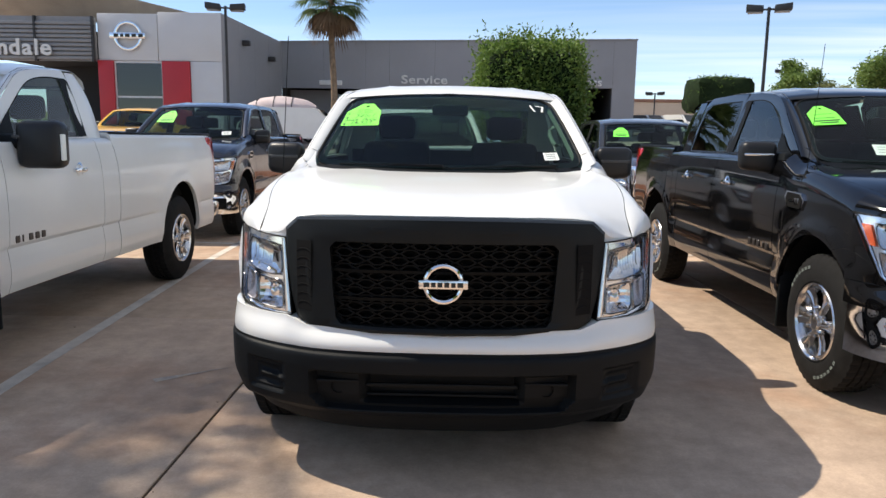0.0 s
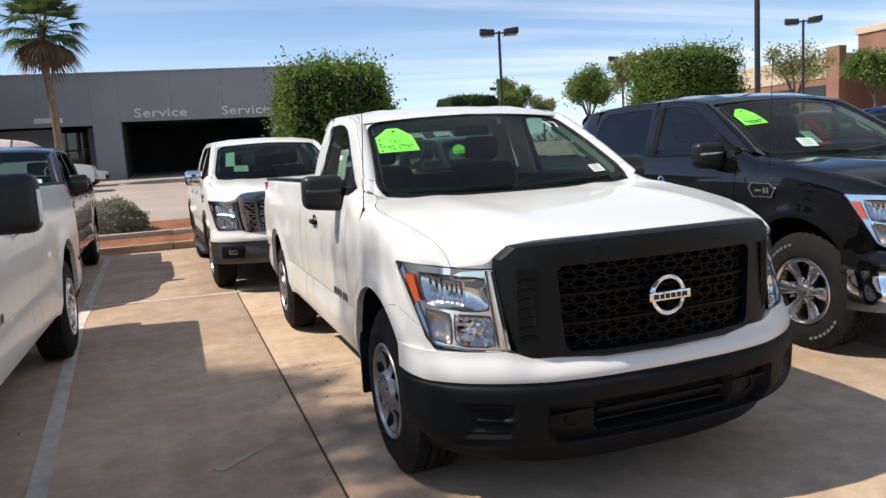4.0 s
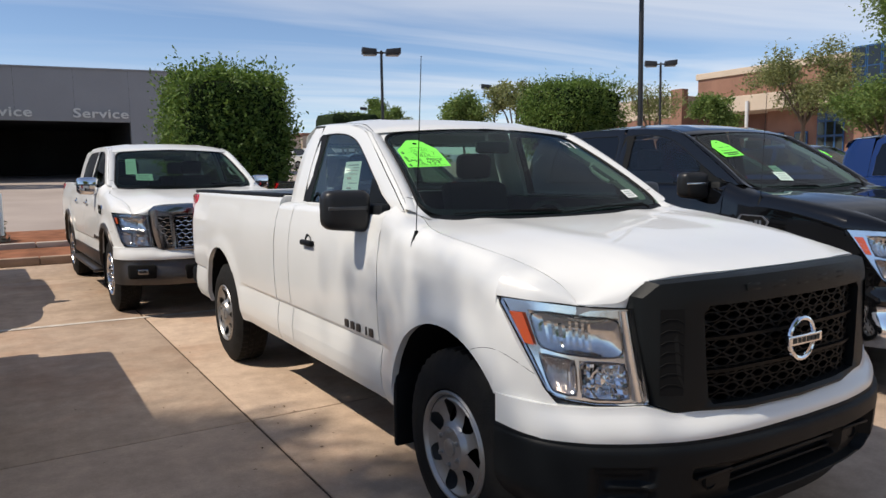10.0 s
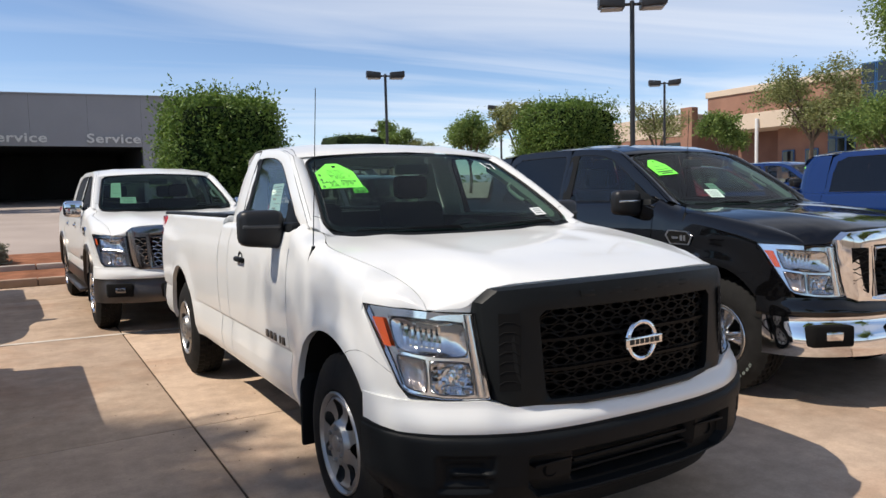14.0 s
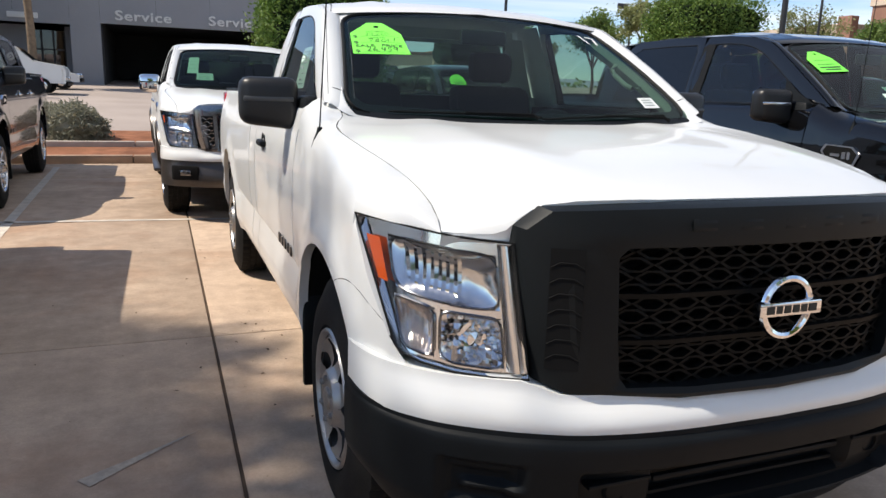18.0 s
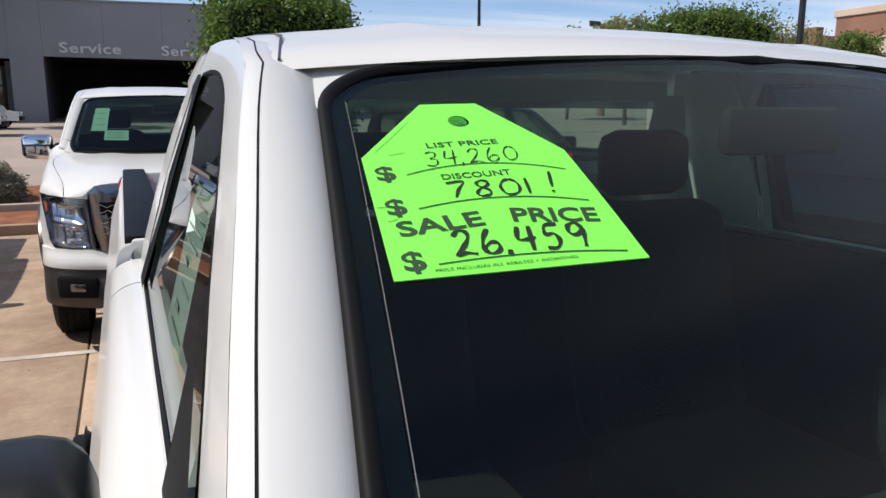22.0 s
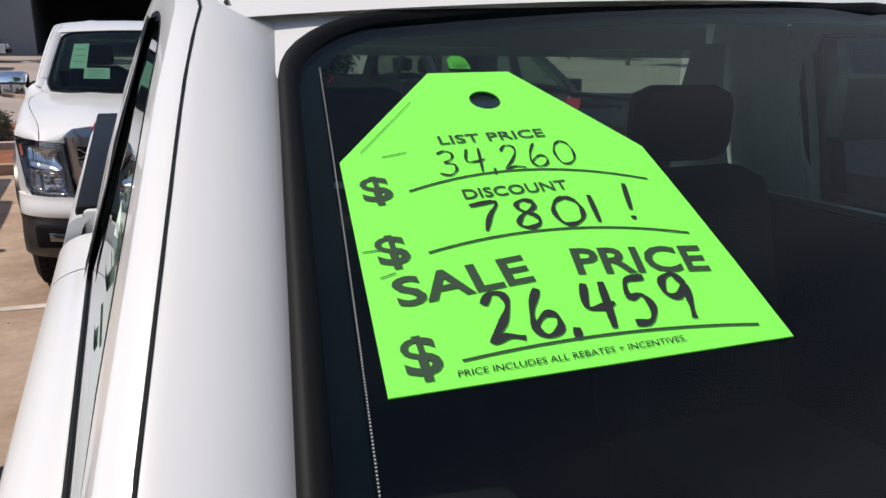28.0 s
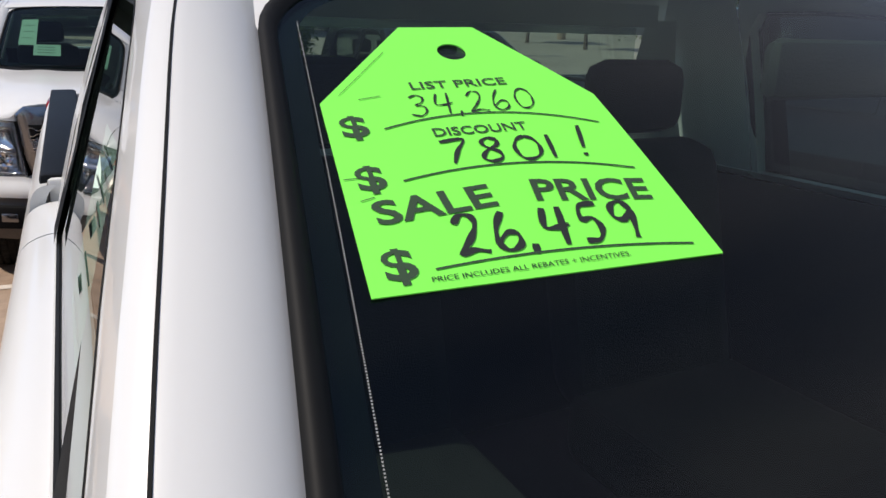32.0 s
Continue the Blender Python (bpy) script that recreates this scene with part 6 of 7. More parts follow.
sign = tagged(part("round_sign", ring, CHROME, fix=True), "round chrome ring sign with a bar on the wall", "sign", "wall signs")
for x0, x1 in ((-19.4, -19.15), (-19.02, -18.87), (-18.75, -18.5), (-18.38, -18.13), (-18.0, -17.75)):
    part("bar_mark", Geo().box(x0, x1, FY - 0.26, FY - 0.2, 6.90, 7.08), INK, sign)
for k, (ch, x, wide) in enumerate((("n", -25.95, 0.55), ("d", -25.28, 0.60), ("a", -24.55, 0.58), ("l", -23.82, 0.16), ("e", -23.50, 0.62))):
    g = text_geo(ch, 1.22, 0.06, "LEFT", 1.0, 0.03)
    x0, x1 = min(p[0] for p in g.v), max(p[0] for p in g.v)
    g.v = [(x + (p[0] - x0) / (x1 - x0) * wide, FY - 0.46 - p[2], 5.85 + p[1]) for p in g.v]
    if k == 0:
        nm = tagged(new("wall_sign"), "white raised letters on dark louvres", "sign", "wall signs")
    part("letter", g, SIGNWHITE, nm, fix=True)


# ---- lamp posts ----
def lamp_post(x, y, top, arm=0.0, r=0.085):
    z0 = ground_z(x, y) - 0.05
    root = tagged(new("lamp_post"), "dark metal lot lamp post with two box heads", "lamp post", "lot lamp posts")
    root.matrix_basis = pose(x, y, z0, 0, 0, arm)
    h = top - z0
    part("base", Geo().lathe([(0.0, 0.30), (0.55, 0.30), (0.6, 0.26), (0.6, 0.1)], (0, 0, 0), "z", 20), KERB, root, fix=True)
    part("pole", Geo().tube([(0, 0, 0.5), (0, 0, h)], [r, r * 0.8], 12), POLE, root)
    for s in (-1, 1):
        part("arm", Geo().tube([(0, 0, h - 0.10), (s * 0.30, 0, h - 0.10)], 0.045, 8), POLE, root)
        hd = part("lamp_head", Geo().rbox(min(s * 0.24, s * 0.98), max(s * 0.24, s * 0.98), -0.27, 0.27, h - 0.24, h + 0.06, 0.03, 2, warp=lambda a, b, c, s=s: (a, b, c + 0.10 * (abs(a) - 0.24))), POLE, root)
        part("diffuser", Geo().box(min(s * 0.32, s * 0.90), max(s * 0.32, s * 0.90), -0.22, 0.22, h - 0.245, h - 0.21), LAMPGLASS, hd)
    return root


lamp_post(14.37, 31.77, 7.72, -20)
lamp_post(13.73, 13.74, 7.05, -35)
lamp_post(33.4, 30.6, 8.2, -40)
lamp_post(29.84, 43.6, 8.0, -30)
lamp_post(-11.8, 34.9, 8.0, 10)
lamp_post(34.0, 74.0, 9.0, -20)
lamp_post(21.0, 75.0, 6.6, -20)


# ---- plants ----
def leaf_cards(pts, size, rng, droop=0.0, slim=0.45):
    """Small folded leaves at the given points, turned at random."""
    n = len(pts)
    a = rng.uniform(0, 2 * np.pi, n)
    tilt = rng.uniform(-0.9, 0.9, n) - droop
    s = size * rng.uniform(0.6, 1.3, n)
    d = np.stack([np.cos(a) * np.cos(tilt), np.sin(a) * np.cos(tilt), np.sin(tilt)], 1)
    side = np.cross(d, rng.normal(size=(n, 3)))
    side /= np.linalg.norm(side, axis=1)[:, None] + 1e-9
    p = np.asarray(pts)
    v = np.stack([p, p + d * (s * 0.5)[:, None] + side * (s * slim * 0.5)[:, None], p + d * s[:, None], p + d * (s * 0.5)[:, None] - side * (s * slim * 0.5)[:, None]], 1).reshape(-1, 3)
    g = Geo()
    g.v = v.tolist()
    g.f = [(4 * i, 4 * i + 1, 4 * i + 2, 4 * i + 3) for i in range(n)]
    return g


def clipped_tree(x, y, hx, hy, z0, z1, label, leaves, seed, core=0.80, tuft=0.30, size=0.15):
    """A tree clipped to a rounded block, with shoots standing out of it."""
    rng = np.random.default_rng(seed)
    gz = ground_z(x, y)
    root = tagged(new("clipped_tree"), label, "tree", "clipped trees")
    root.matrix_basis = pose(x, y, gz - 0.05)
    zc, hz = (z0 + z1) / 2 - gz, (z1 - z0) / 2
    stems = Geo()
    for k in range(3):
        a = k * 2.1
        stems.tube([(0.06 * math.cos(a), 0.06 * math.sin(a), 0), (0.12 * math.cos(a), 0.12 * math.sin(a), (zc - hz) * 0.6), (0.45 * hx * math.cos(a), 0.45 * hy * math.sin(a), zc)], [0.08, 0.065, 0.04], 8)
    part("trunk", stems, BARK, root)
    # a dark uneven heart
    # an uneven heart, near black for the shade deep among the leaves
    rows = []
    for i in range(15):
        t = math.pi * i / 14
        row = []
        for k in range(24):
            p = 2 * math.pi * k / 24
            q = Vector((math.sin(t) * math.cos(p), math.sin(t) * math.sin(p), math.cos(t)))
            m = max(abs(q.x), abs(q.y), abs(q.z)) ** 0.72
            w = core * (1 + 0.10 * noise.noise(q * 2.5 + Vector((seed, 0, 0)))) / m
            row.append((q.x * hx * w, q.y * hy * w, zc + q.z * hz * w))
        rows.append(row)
    part("shade_heart", Geo().grid(rows, closed=True), HEDGESHADE, root)
    q = rng.normal(size=(leaves, 3))
    q /= np.linalg.norm(q, axis=1)[:, None]
    m = np.abs(q).max(1) ** 0.72
    lump = 1.6 * np.array([noise.noise(Vector(v) * 3.2 + Vector((seed, 3, 0))) for v in q])
    w = (0.84 + 0.065 * lump + np.abs(rng.normal(0, tuft * 0.45, leaves)) * rng.random(leaves)) / m
    pts = q * w[:, None] * (hx, hy, hz) + (0, 0, zc)
    part("crown", leaf_cards(pts, size, rng, -0.25), HEDGE, root)
    # upright shoots along the top and sides
    base = q[: leaves // 30]
    sp = []
    for b, ww in zip(base, w):
        st = b * ww * (hx, hy, hz) + (0, 0, zc)
        out = np.array((b[0] * 0.6, b[1] * 0.6, 0.55 + 0.4 * rng.random()))
        ln = rng.uniform(0.1, 0.34) * (hz / 1.4)
        for k in range(7):
            sp.append(st + out * ln * k / 6)
    part("shoot_tuft", leaf_cards(np.array(sp), size * 0.85, rng, -0.5), HEDGE, root)
    return root


clipped_tree(1.75, 14.3, 1.34, 1.25, 0.95, 3.88, "dense green tree clipped to a block", 24000, 3, size=0.10)
clipped_tree(13.2, 16.2, 1.50, 1.4, 1.9, 4.45, "broad green tree clipped to a block", 22000, 5, size=0.10)
clipped_tree(11.9, 30.6, 1.45, 1.3, 2.75, 4.55, "dark round-clipped tree on a short trunk", 6000, 8, core=0.93, tuft=0.05, size=0.10)


def open_tree(x, y, h, spread, label, leaves, seed, lm=MESQUITE, size=0.16, limbs=7, low=0.35, z=None, clump=0.44):
    """A trunk that forks into limbs, with clumps of leaves about their ends."""
    rng = np.random.default_rng(seed)
    root = tagged(new("tree"), label, "tree", "trees")
    root.matrix_basis = pose(x, y, (ground_z(x, y) if z is None else z) - 0.05)
    wood = Geo()
    fork = h * low
    wood.tube([(0, 0, 0), (0.05 * h * rng.normal() * 0.3, 0.02 * h, fork * 0.6), (0, 0, fork)], [h * 0.022, h * 0.018, h * 0.015], 9)
    ends = []
    for k in range(limbs):
        a = 2 * math.pi * k / limbs + rng.uniform(-0.3, 0.3)
        r, t = spread * rng.uniform(0.45, 0.95), h * rng.uniform(0.62, 0.97)
        e = np.array((r * math.cos(a), r * math.sin(a), t))
        mid_ = np.array((r * 0.45 * math.cos(a), r * 0.45 * math.sin(a), fork + (t - fork) * 0.55))
        wood.tube([(0, 0, fork), tuple(mid_), tuple(e)], [h * 0.012, h * 0.008, h * 0.003], 6)
        ends += [e, mid_ * 0.4 + e * 0.6]
        for j in range(3):
            b = mid_ + (e - mid_) * rng.uniform(0.2, 0.8)
            e2 = b + rng.normal(0, spread * 0.28, 3) * (1, 1, 0.7) + (0, 0, 0.05 * h)
            wood.tube([tuple(b), tuple(e2)], [h * 0.005, h * 0.002], 5)
            ends.append(e2)
    part("trunk", wood, BARK, root)
    per = int(leaves * 1.9) // len(ends)
    pts = []
    for e in ends:
        c = rng.normal(0, spread * clump * 0.38, (per, 3)) * (1, 1, 0.75)
        pts.append(c + e)
    part("crown", leaf_cards(np.concatenate(pts), size, rng, 0.2), lm, root)
    return root


open_tree(31.5, 66, 6.9, 1.9, "light green tree beyond the lot", 3600, 11, TREEGREEN, 0.30)
open_tree(34.7, 64.7, 5.2, 1.4, "pale thin tree beyond the lot", 1500, 12, MESQUITE, 0.26)
open_tree(25.0, 40.5, 5.4, 1.7, "round green tree at the lot's edge", 4200, 13, TREEGREEN, 0.22)
open_tree(24.5, 34.0, 5.8, 1.5, "green tree at the lot's edge", 3000, 14, MESQUITE, 0.20)
open_tree(38.5, 36.0, 6.6, 2.0, "thin pale tree before the brick building", 2000, 15, MESQUITE, 0.20)
open_tree(51.0, 40.0, 5.9, 1.9, "round green tree before the brick building", 4600, 16, TREEGREEN, 0.26)
open_tree(55.0, 34.5, 9.8, 4.0, "spreading open tree before the brick building", 6500, 17, MESQUITE, 0.27, limbs=8, clump=0.36)
open_tree(45.6, 19.7, 12.4, 4.5, "tall green tree beside the lot", 22000, 18, TREEGREEN, 0.24, limbs=12, low=0.2)
open_tree(48.5, 24.6, 6.6, 2.9, "round green tree beside a tall one", 7000, 29, TREEGREEN, 0.24, limbs=9, low=0.2)
# stands beside the bays, out of view, and dapples the ground and the flank
open_tree(-12.35, 4.5, 15.5, 1.6, "open desert tree shading the parking bays", 17000, 19, MESQUITE, 0.13, limbs=9, low=0.5, clump=0.42)


# a second unseen tree, added so that the dappled shade spreads wider
open_tree(-11.3, 1.3, 14.6, 2.1, "unseen open tree added to widen the dappled shade", 9000, 23, MESQUITE, 0.14, limbs=9, low=0.5, clump=0.46)


def palm(x, y, top, label):
    rng = np.random.default_rng(21)
    gz = ground_z(x, y)
    root = tagged(new("palm_tree"), label, "palm tree")
    root.matrix_basis = pose(x, y, gz - 0.05)
    h = top - gz
    g = Geo()
    n = 26
    g.tube([(0.10 * math.sin(k * 0.2), 0, h * k / n) for k in range(n + 1)], [0.22 - 0.07 * k / n + 0.02 * (k % 2) for k in range(n + 1)], 12)
    part("trunk", g, PALMBARK, root)
    live, dead = Geo(), Geo()
    for k in range(46):
        a = k * 2.39996
        up = 1.25 - 2.35 * k / 45
        tgt = live if up > -0.55 else dead
        d = Vector((math.cos(a) * math.cos(up), math.sin(a) * math.cos(up), math.sin(up)))
        hub = Vector((0, 0, h)) + d * (1.15 + 0.3 * rng.random()) + Vector((0, 0, -0.12 if up < 0 else 0))
        tgt.tube([(0, 0, h - 0.1), tuple(hub)], [0.03, 0.018], 5)
        sidev = d.cross(Vector((0, 0, 1))).normalized()
        upv = sidev.cross(d)
        for j in range(17):
            f = (j / 16 - 0.5) * 2.6
            q = (d * math.cos(f) + sidev * math.sin(f)).normalized()
            ln = (1.3 + 0.3 * rng.random()) * (1 - 0.25 * abs(f) / 1.3)
            tip = hub + q * ln + Vector((0, 0, -0.30 * ln * (1.2 if up < 0.3 else 0.6)))
            mid_ = hub + q * ln * 0.55 + Vector((0, 0, -0.04))
            w = upv.cross(q).normalized() * 0.07
            tgt.add([tuple(hub), tuple(mid_ + w), tuple(tip), tuple(mid_ - w)], [(0, 1, 2, 3)])
    part("fronds", live, PALMLEAF, root)
    part("dry_fronds", dead, PALMDEAD, root, "brown drooping dry fronds")
    return root


palm(-7.9, 44.0, 10.1, "fan palm with a skirt of dry fronds")


def sage(x, y, w, h, seed):
    rng = np.random.default_rng(seed)
    n = 7000
    q = rng.normal(size=(n, 3)); q[:, 2] = np.abs(q[:, 2])
    q /= np.linalg.norm(q, axis=1)[:, None]
    lump = np.array([noise.noise(Vector(v) * 4 + Vector((seed, 0, 0))) for v in q])
    pts = q * (0.80 + 0.16 * lump + rng.normal(0, 0.05, n))[:, None] * (w / 2, w / 2, h)
    root = tagged(new("sage_bush"), "rounded grey-green sage bush in the planting strip", "bush", "sage bushes")
    root.matrix_basis = pose(x, y, ground_z(x, y) + 0.19)
    part("twigs", Geo().tube([(0, 0, 0), (0, 0, h * 0.5)], [0.05, 0.02], 6), BARK, root)
    heart = Geo().lathe([(0.0, w * 0.36), (h * 0.3, w * 0.38), (h * 0.6, w * 0.28), (h * 0.75, 0.02)], (0, 0, 0), "z", 14)
    part("heart", heart, SAGE, root)
    part("leaves", leaf_cards(pts, 0.085, rng, -0.3, 0.35), SAGE, root)


sage(-3.25, 15.7, 1.75, 0.86, 31)
sage(-6.0, 15.8, 1.5, 0.75, 32)

# ---- parked trucks ----
main_truck, main_ws, main_doors, ws_at, cab_at = make_truck("white single-cab pickup with black grille and bumper", (0, 0, 0), WHITE)
black_truck = make_truck("glossy black crew-cab pickup with chrome grille and bumper", (3.25, 0.55, 0), BLACK, "crew", "chrome", "lettered", dark_rear=True, size=(1, 1, 1.035))
left_truck = make_truck("white single-cab pickup with chrome handles", (-3.79, 0.05, 0), WHITE, "single", "chrome", "alloy", size=(1, 1, 1.07), tow_mirror=True)
rear_truck = make_truck("white crew-cab pickup with grey bumper and chrome mirrors", (-0.43, 6.62, 0), WHITE, "crew", "chrome", "alloy", bumper=GRAYPL, chrome_mirror=True, steps=True, size=(1.05, 1.06, 1.06), turn=1.6, antenna=False, smoked=True)
navy_truck = make_truck("dark navy crew-cab pickup with chrome bumper", (-4.12, 7.0, 0), NAVY, "crew", "chrome", "alloy", turn=1.6, size=(1, 1.08, 1.09), antenna=False)
grey_truck = make_truck("charcoal pickup parked behind a black one", (3.2, 7.2, 0), CHARCOAL, "crew", "chrome", "alloy", antenna=False)
blue_truck = make_truck("bright blue crew-cab pickup", (7.3, -0.6, 0.05), BLUE, "crew", "chrome", "alloy", dark_rear=True, antenna=False)
blue_tagged = make_truck("bright blue pickup with a green price tag", (14.6, 6.6, 0.21), BLUE, "crew", "chrome", "alloy", antenna=False)
maroon_truck = make_truck("maroon pickup between blue ones", (10.6, 6.4, 0.12), MAROON, "crew", "chrome", "alloy", antenna=False)
yellow_truck = make_truck("yellow pickup near the showroom", (-10.9, 19.6, 0.25), YELLOW, "single", "chrome", "alloy", antenna=False, size=(1.1, 1.1, 1.13))

# ---- price tags and stickers ----
TAG_O, TAG_U, TAG_V = Vector((-0.699, 1.746, 1.578)), Vector((0.9931, -0.1141, 0.0257)), Vector((0.0864, 0.864, 0.496))
TAG_N = TAG_U.cross(TAG_V).normalized()


def tag_point(u, v, d=0.0):
    """A point of the tag: u across, v up, bent a little with the glass."""
    bend = 0.521 * max(0.0, u) * max(0.0, v) * (0.4156 - v)
    return tuple(TAG_O + TAG_U * u + TAG_V * v + TAG_N * (0.002 + bend + d))


TAG_RIM = [(0, 0), (0.2472, 0), (0.2349, 0.1813), (0.1655, 0.2928), (0.0969, 0.2949), (0.0078, 0.1889)]


def tag_sheet(place, material, name, parent):
    """The paper: a sheet with clipped corners and a round hole, with a hair's thickness."""
    c = (0.1327, 0.2532)
    n = 48
    rim = []
    for k in range(n):
        a = 2 * math.pi * k / n
        d = Vector((math.cos(a), math.sin(a)))
        best = 9.0
        for i in range(len(TAG_RIM)):
            p, q = Vector(TAG_RIM[i]) - Vector(c), Vector(TAG_RIM[(i + 1) % len(TAG_RIM)]) - Vector(c)
            e = q - p
            den = d.x * e.y - d.y * e.x
            if abs(den) > 1e-9:
                t = (p.x * e.y - p.y * e.x) / den
                s = (p.x * d.y - p.y * d.x) / den
                if t > 0 and -1e-6 <= s <= 1 + 1e-6:
                    best = min(best, t)
        rim.append((c[0] + d.x * best, c[1] + d.y * best))
    # the true corners replace their nearest rim points
    for p in TAG_RIM:
        k = min(range(n), key=lambda k: (rim[k][0] - p[0]) ** 2 + (rim[k][1] - p[1]) ** 2)
        rim[k] = p
    hole = [(c[0] + 0.0125 * math.cos(2 * math.pi * k / n), c[1] + 0.0125 * math.sin(2 * math.pi * k / n)) for k in range(n)]
    rows = []
    for f in (1, 0.8, 0.6, 0.4, 0.2, 0.0):
        rows.append([place(h[0] + (r[0] - h[0]) * f, h[1] + (r[1] - h[1]) * f) for r, h in zip(rim, hole)])
    rows.append([place(h[0], h[1], -0.0012) for h in hole])
    rows.insert(0, [place(r[0], r[1], -0.0012) for r in rim])
    return part(name, Geo().grid(rows, closed=True), material, parent, angle=60)


tag = tagged(new("price_tag"), "fluorescent green sale price tag on the windscreen", "price tag", "price tags")
sheet = tag_sheet(tag_point, TAGGREEN, "paper", tag)


def tag_word(s, u0, v0, u1, v1, h, name="printed_word", bold=0.0, lean=0.0):
    """A word from (u0, v0) to (u1, v1), h high."""
    g = text_geo(s, 1.0, 0.0, "LEFT", 1.0, bold)
    xs = [p[0] for p in g.v]
    x0, w = min(xs), max(xs) - min(xs)
    ln = math.hypot(u1 - u0, v1 - v0)
    cu, su = (u1 - u0) / ln, (v1 - v0) / ln
    out = []
    for p in g.v:
        a, b = (p[0] - x0) / w * ln, p[1] / 0.73 * h
        a += lean * b
        out.append(tag_point(u0 + a * cu - b * su, v0 + a * su + b * cu, 0.0008))
    g.v = out
    return part(name, g, PRINTINK if name == "printed_word" else INK, tag)


STROKES = {
    "0": [[(0.5, 1), (0.2, 0.85), (0.05, 0.5), (0.2, 0.1), (0.5, 0), (0.85, 0.15), (0.95, 0.5), (0.8, 0.85), (0.5, 1)]],
    "1": [[(0.45, 1), (0.5, 0)]],
    "2": [[(0.05, 0.78), (0.3, 1), (0.65, 0.95), (0.72, 0.7), (0.45, 0.35), (0.05, 0.02), (0.5, 0.1), (1.0, 0.02)]],
    "3": [[(0.08, 0.9), (0.45, 1), (0.75, 0.85), (0.65, 0.62), (0.35, 0.52), (0.75, 0.42), (0.8, 0.18), (0.5, 0), (0.05, 0.1)]],
    "4": [[(0.2, 1), (0.08, 0.5), (0.5, 0.45), (0.95, 0.52)], [(0.75, 1), (0.68, 0)]],
    "5": [[(0.9, 1), (0.3, 0.97), (0.22, 0.6), (0.6, 0.62), (0.8, 0.35), (0.6, 0.05), (0.1, 0.05)]],
    "6": [[(0.45, 1), (0.15, 0.6), (0.1, 0.2), (0.4, 0), (0.8, 0.12), (0.8, 0.38), (0.5, 0.45), (0.15, 0.25)]],
    "7": [[(0.02, 0.92), (0.85, 1), (0.55, 0.5), (0.35, 0)]],
    "8": [[(0.75, 0.9), (0.45, 1), (0.2, 0.85), (0.3, 0.62), (0.7, 0.4), (0.75, 0.12), (0.4, 0), (0.12, 0.15), (0.3, 0.45), (0.7, 0.68), (0.75, 0.9)]],
    "9": [[(0.85, 0.75), (0.6, 1), (0.2, 0.9), (0.15, 0.6), (0.5, 0.5), (0.85, 0.75), (0.8, 0.4), (0.7, 0)]],
    ",": [[(0.2, 0.1), (0.1, -0.15)]],
    "!": [[(0.98, 1.35), (0.84, 0.35)], [(0.82, 0.12), (0.80, 0.0)]],
}


def hand_number(s, u0, v0, u1, v1, h, pen):
    """Figures drawn with a felt pen, one part a figure."""
    width = [0.35 if c in ",1" else 1.0 for c in s]
    total = sum(width)
    pos = 0.0
    for c, w in zip(s, width):
        a0, cell = pos / total, w / total
        pos += w
        g = Geo()
        for line in STROKES[c]:
            pts = []
            for k in range(len(line) - 1):
                p0, p1, p2, p3 = line[max(k - 1, 0)], line[k], line[k + 1], line[min(k + 2, len(line) - 1)]
                for q in range(4):
                    f = q / 4
                    pts.append(tuple(0.5 * (2 * p1[i] + (p2[i] - p0[i]) * f + (2 * p0[i] - 5 * p1[i] + 4 * p2[i] - p3[i]) * f * f + (3 * p1[i] - p0[i] - 3 * p2[i] + p3[i]) * f ** 3) for i in (0, 1)))
            pts.append(line[-1])
            uv = []
            for x, y in pts:
                f = a0 + cell * (0.08 + 0.80 * x)
                uv.append(Vector((u0 + (u1 - u0) * f + 0.12 * h * y, v0 + (v1 - v0) * f + h * y)))
            left, right = [], []
            for k, p in enumerate(uv):
                d = (uv[min(k + 1, len(uv) - 1)] - uv[max(k - 1, 0)]).normalized()
                nrm = Vector((-d.y, d.x)) * pen * (0.85 + 0.3 * math.sin(k * 0.9))
                left.append(tag_point(p.x + nrm.x, p.y + nrm.y, 0.0008))
                right.append(tag_point(p.x - nrm.x, p.y - nrm.y, 0.0008))
            g.grid([right, left])
        part("handwritten_figure", g, INK, tag)


tag_word("LIST PRICE", 0.0815, 0.2000, 0.1634, 0.2010, 0.0100, bold=0.012)
hand_number("34,260", 0.0700, 0.1655, 0.1790, 0.1680, 0.0265, 0.0009)
tag_word("DISCOUNT", 0.0823, 0.1405, 0.1580, 0.1415, 0.0098, bold=0.012)
hand_number("7801!", 0.0775, 0.1095, 0.1990, 0.1060, 0.0262, 0.0017)
tag_word("SALE", 0.0190, 0.0570, 0.1040, 0.0646, 0.0220, bold=0.022)
tag_word("PRICE", 0.1325, 0.0656, 0.2213, 0.0558, 0.0218, bold=0.022)
hand_number("26,459", 0.0600, 0.0240, 0.2000, 0.0215, 0.0345, 0.0024)
tag_word("$", 0.0165, 0.1465, 0.0365, 0.1470, 0.0245, bold=0.02)
tag_word("$", 0.0148, 0.0900, 0.0345, 0.0905, 0.0245, bold=0.02)
tag_word("$", 0.0125, 0.0105, 0.0330, 0.0110, 0.0255, bold=0.02)
tag_word("PRICE INCLUDES ALL REBATES + INCENTIVES.", 0.0385, 0.0058, 0.1770, 0.0072, 0.0042, "handwritten_note", 0.0, 0.12)
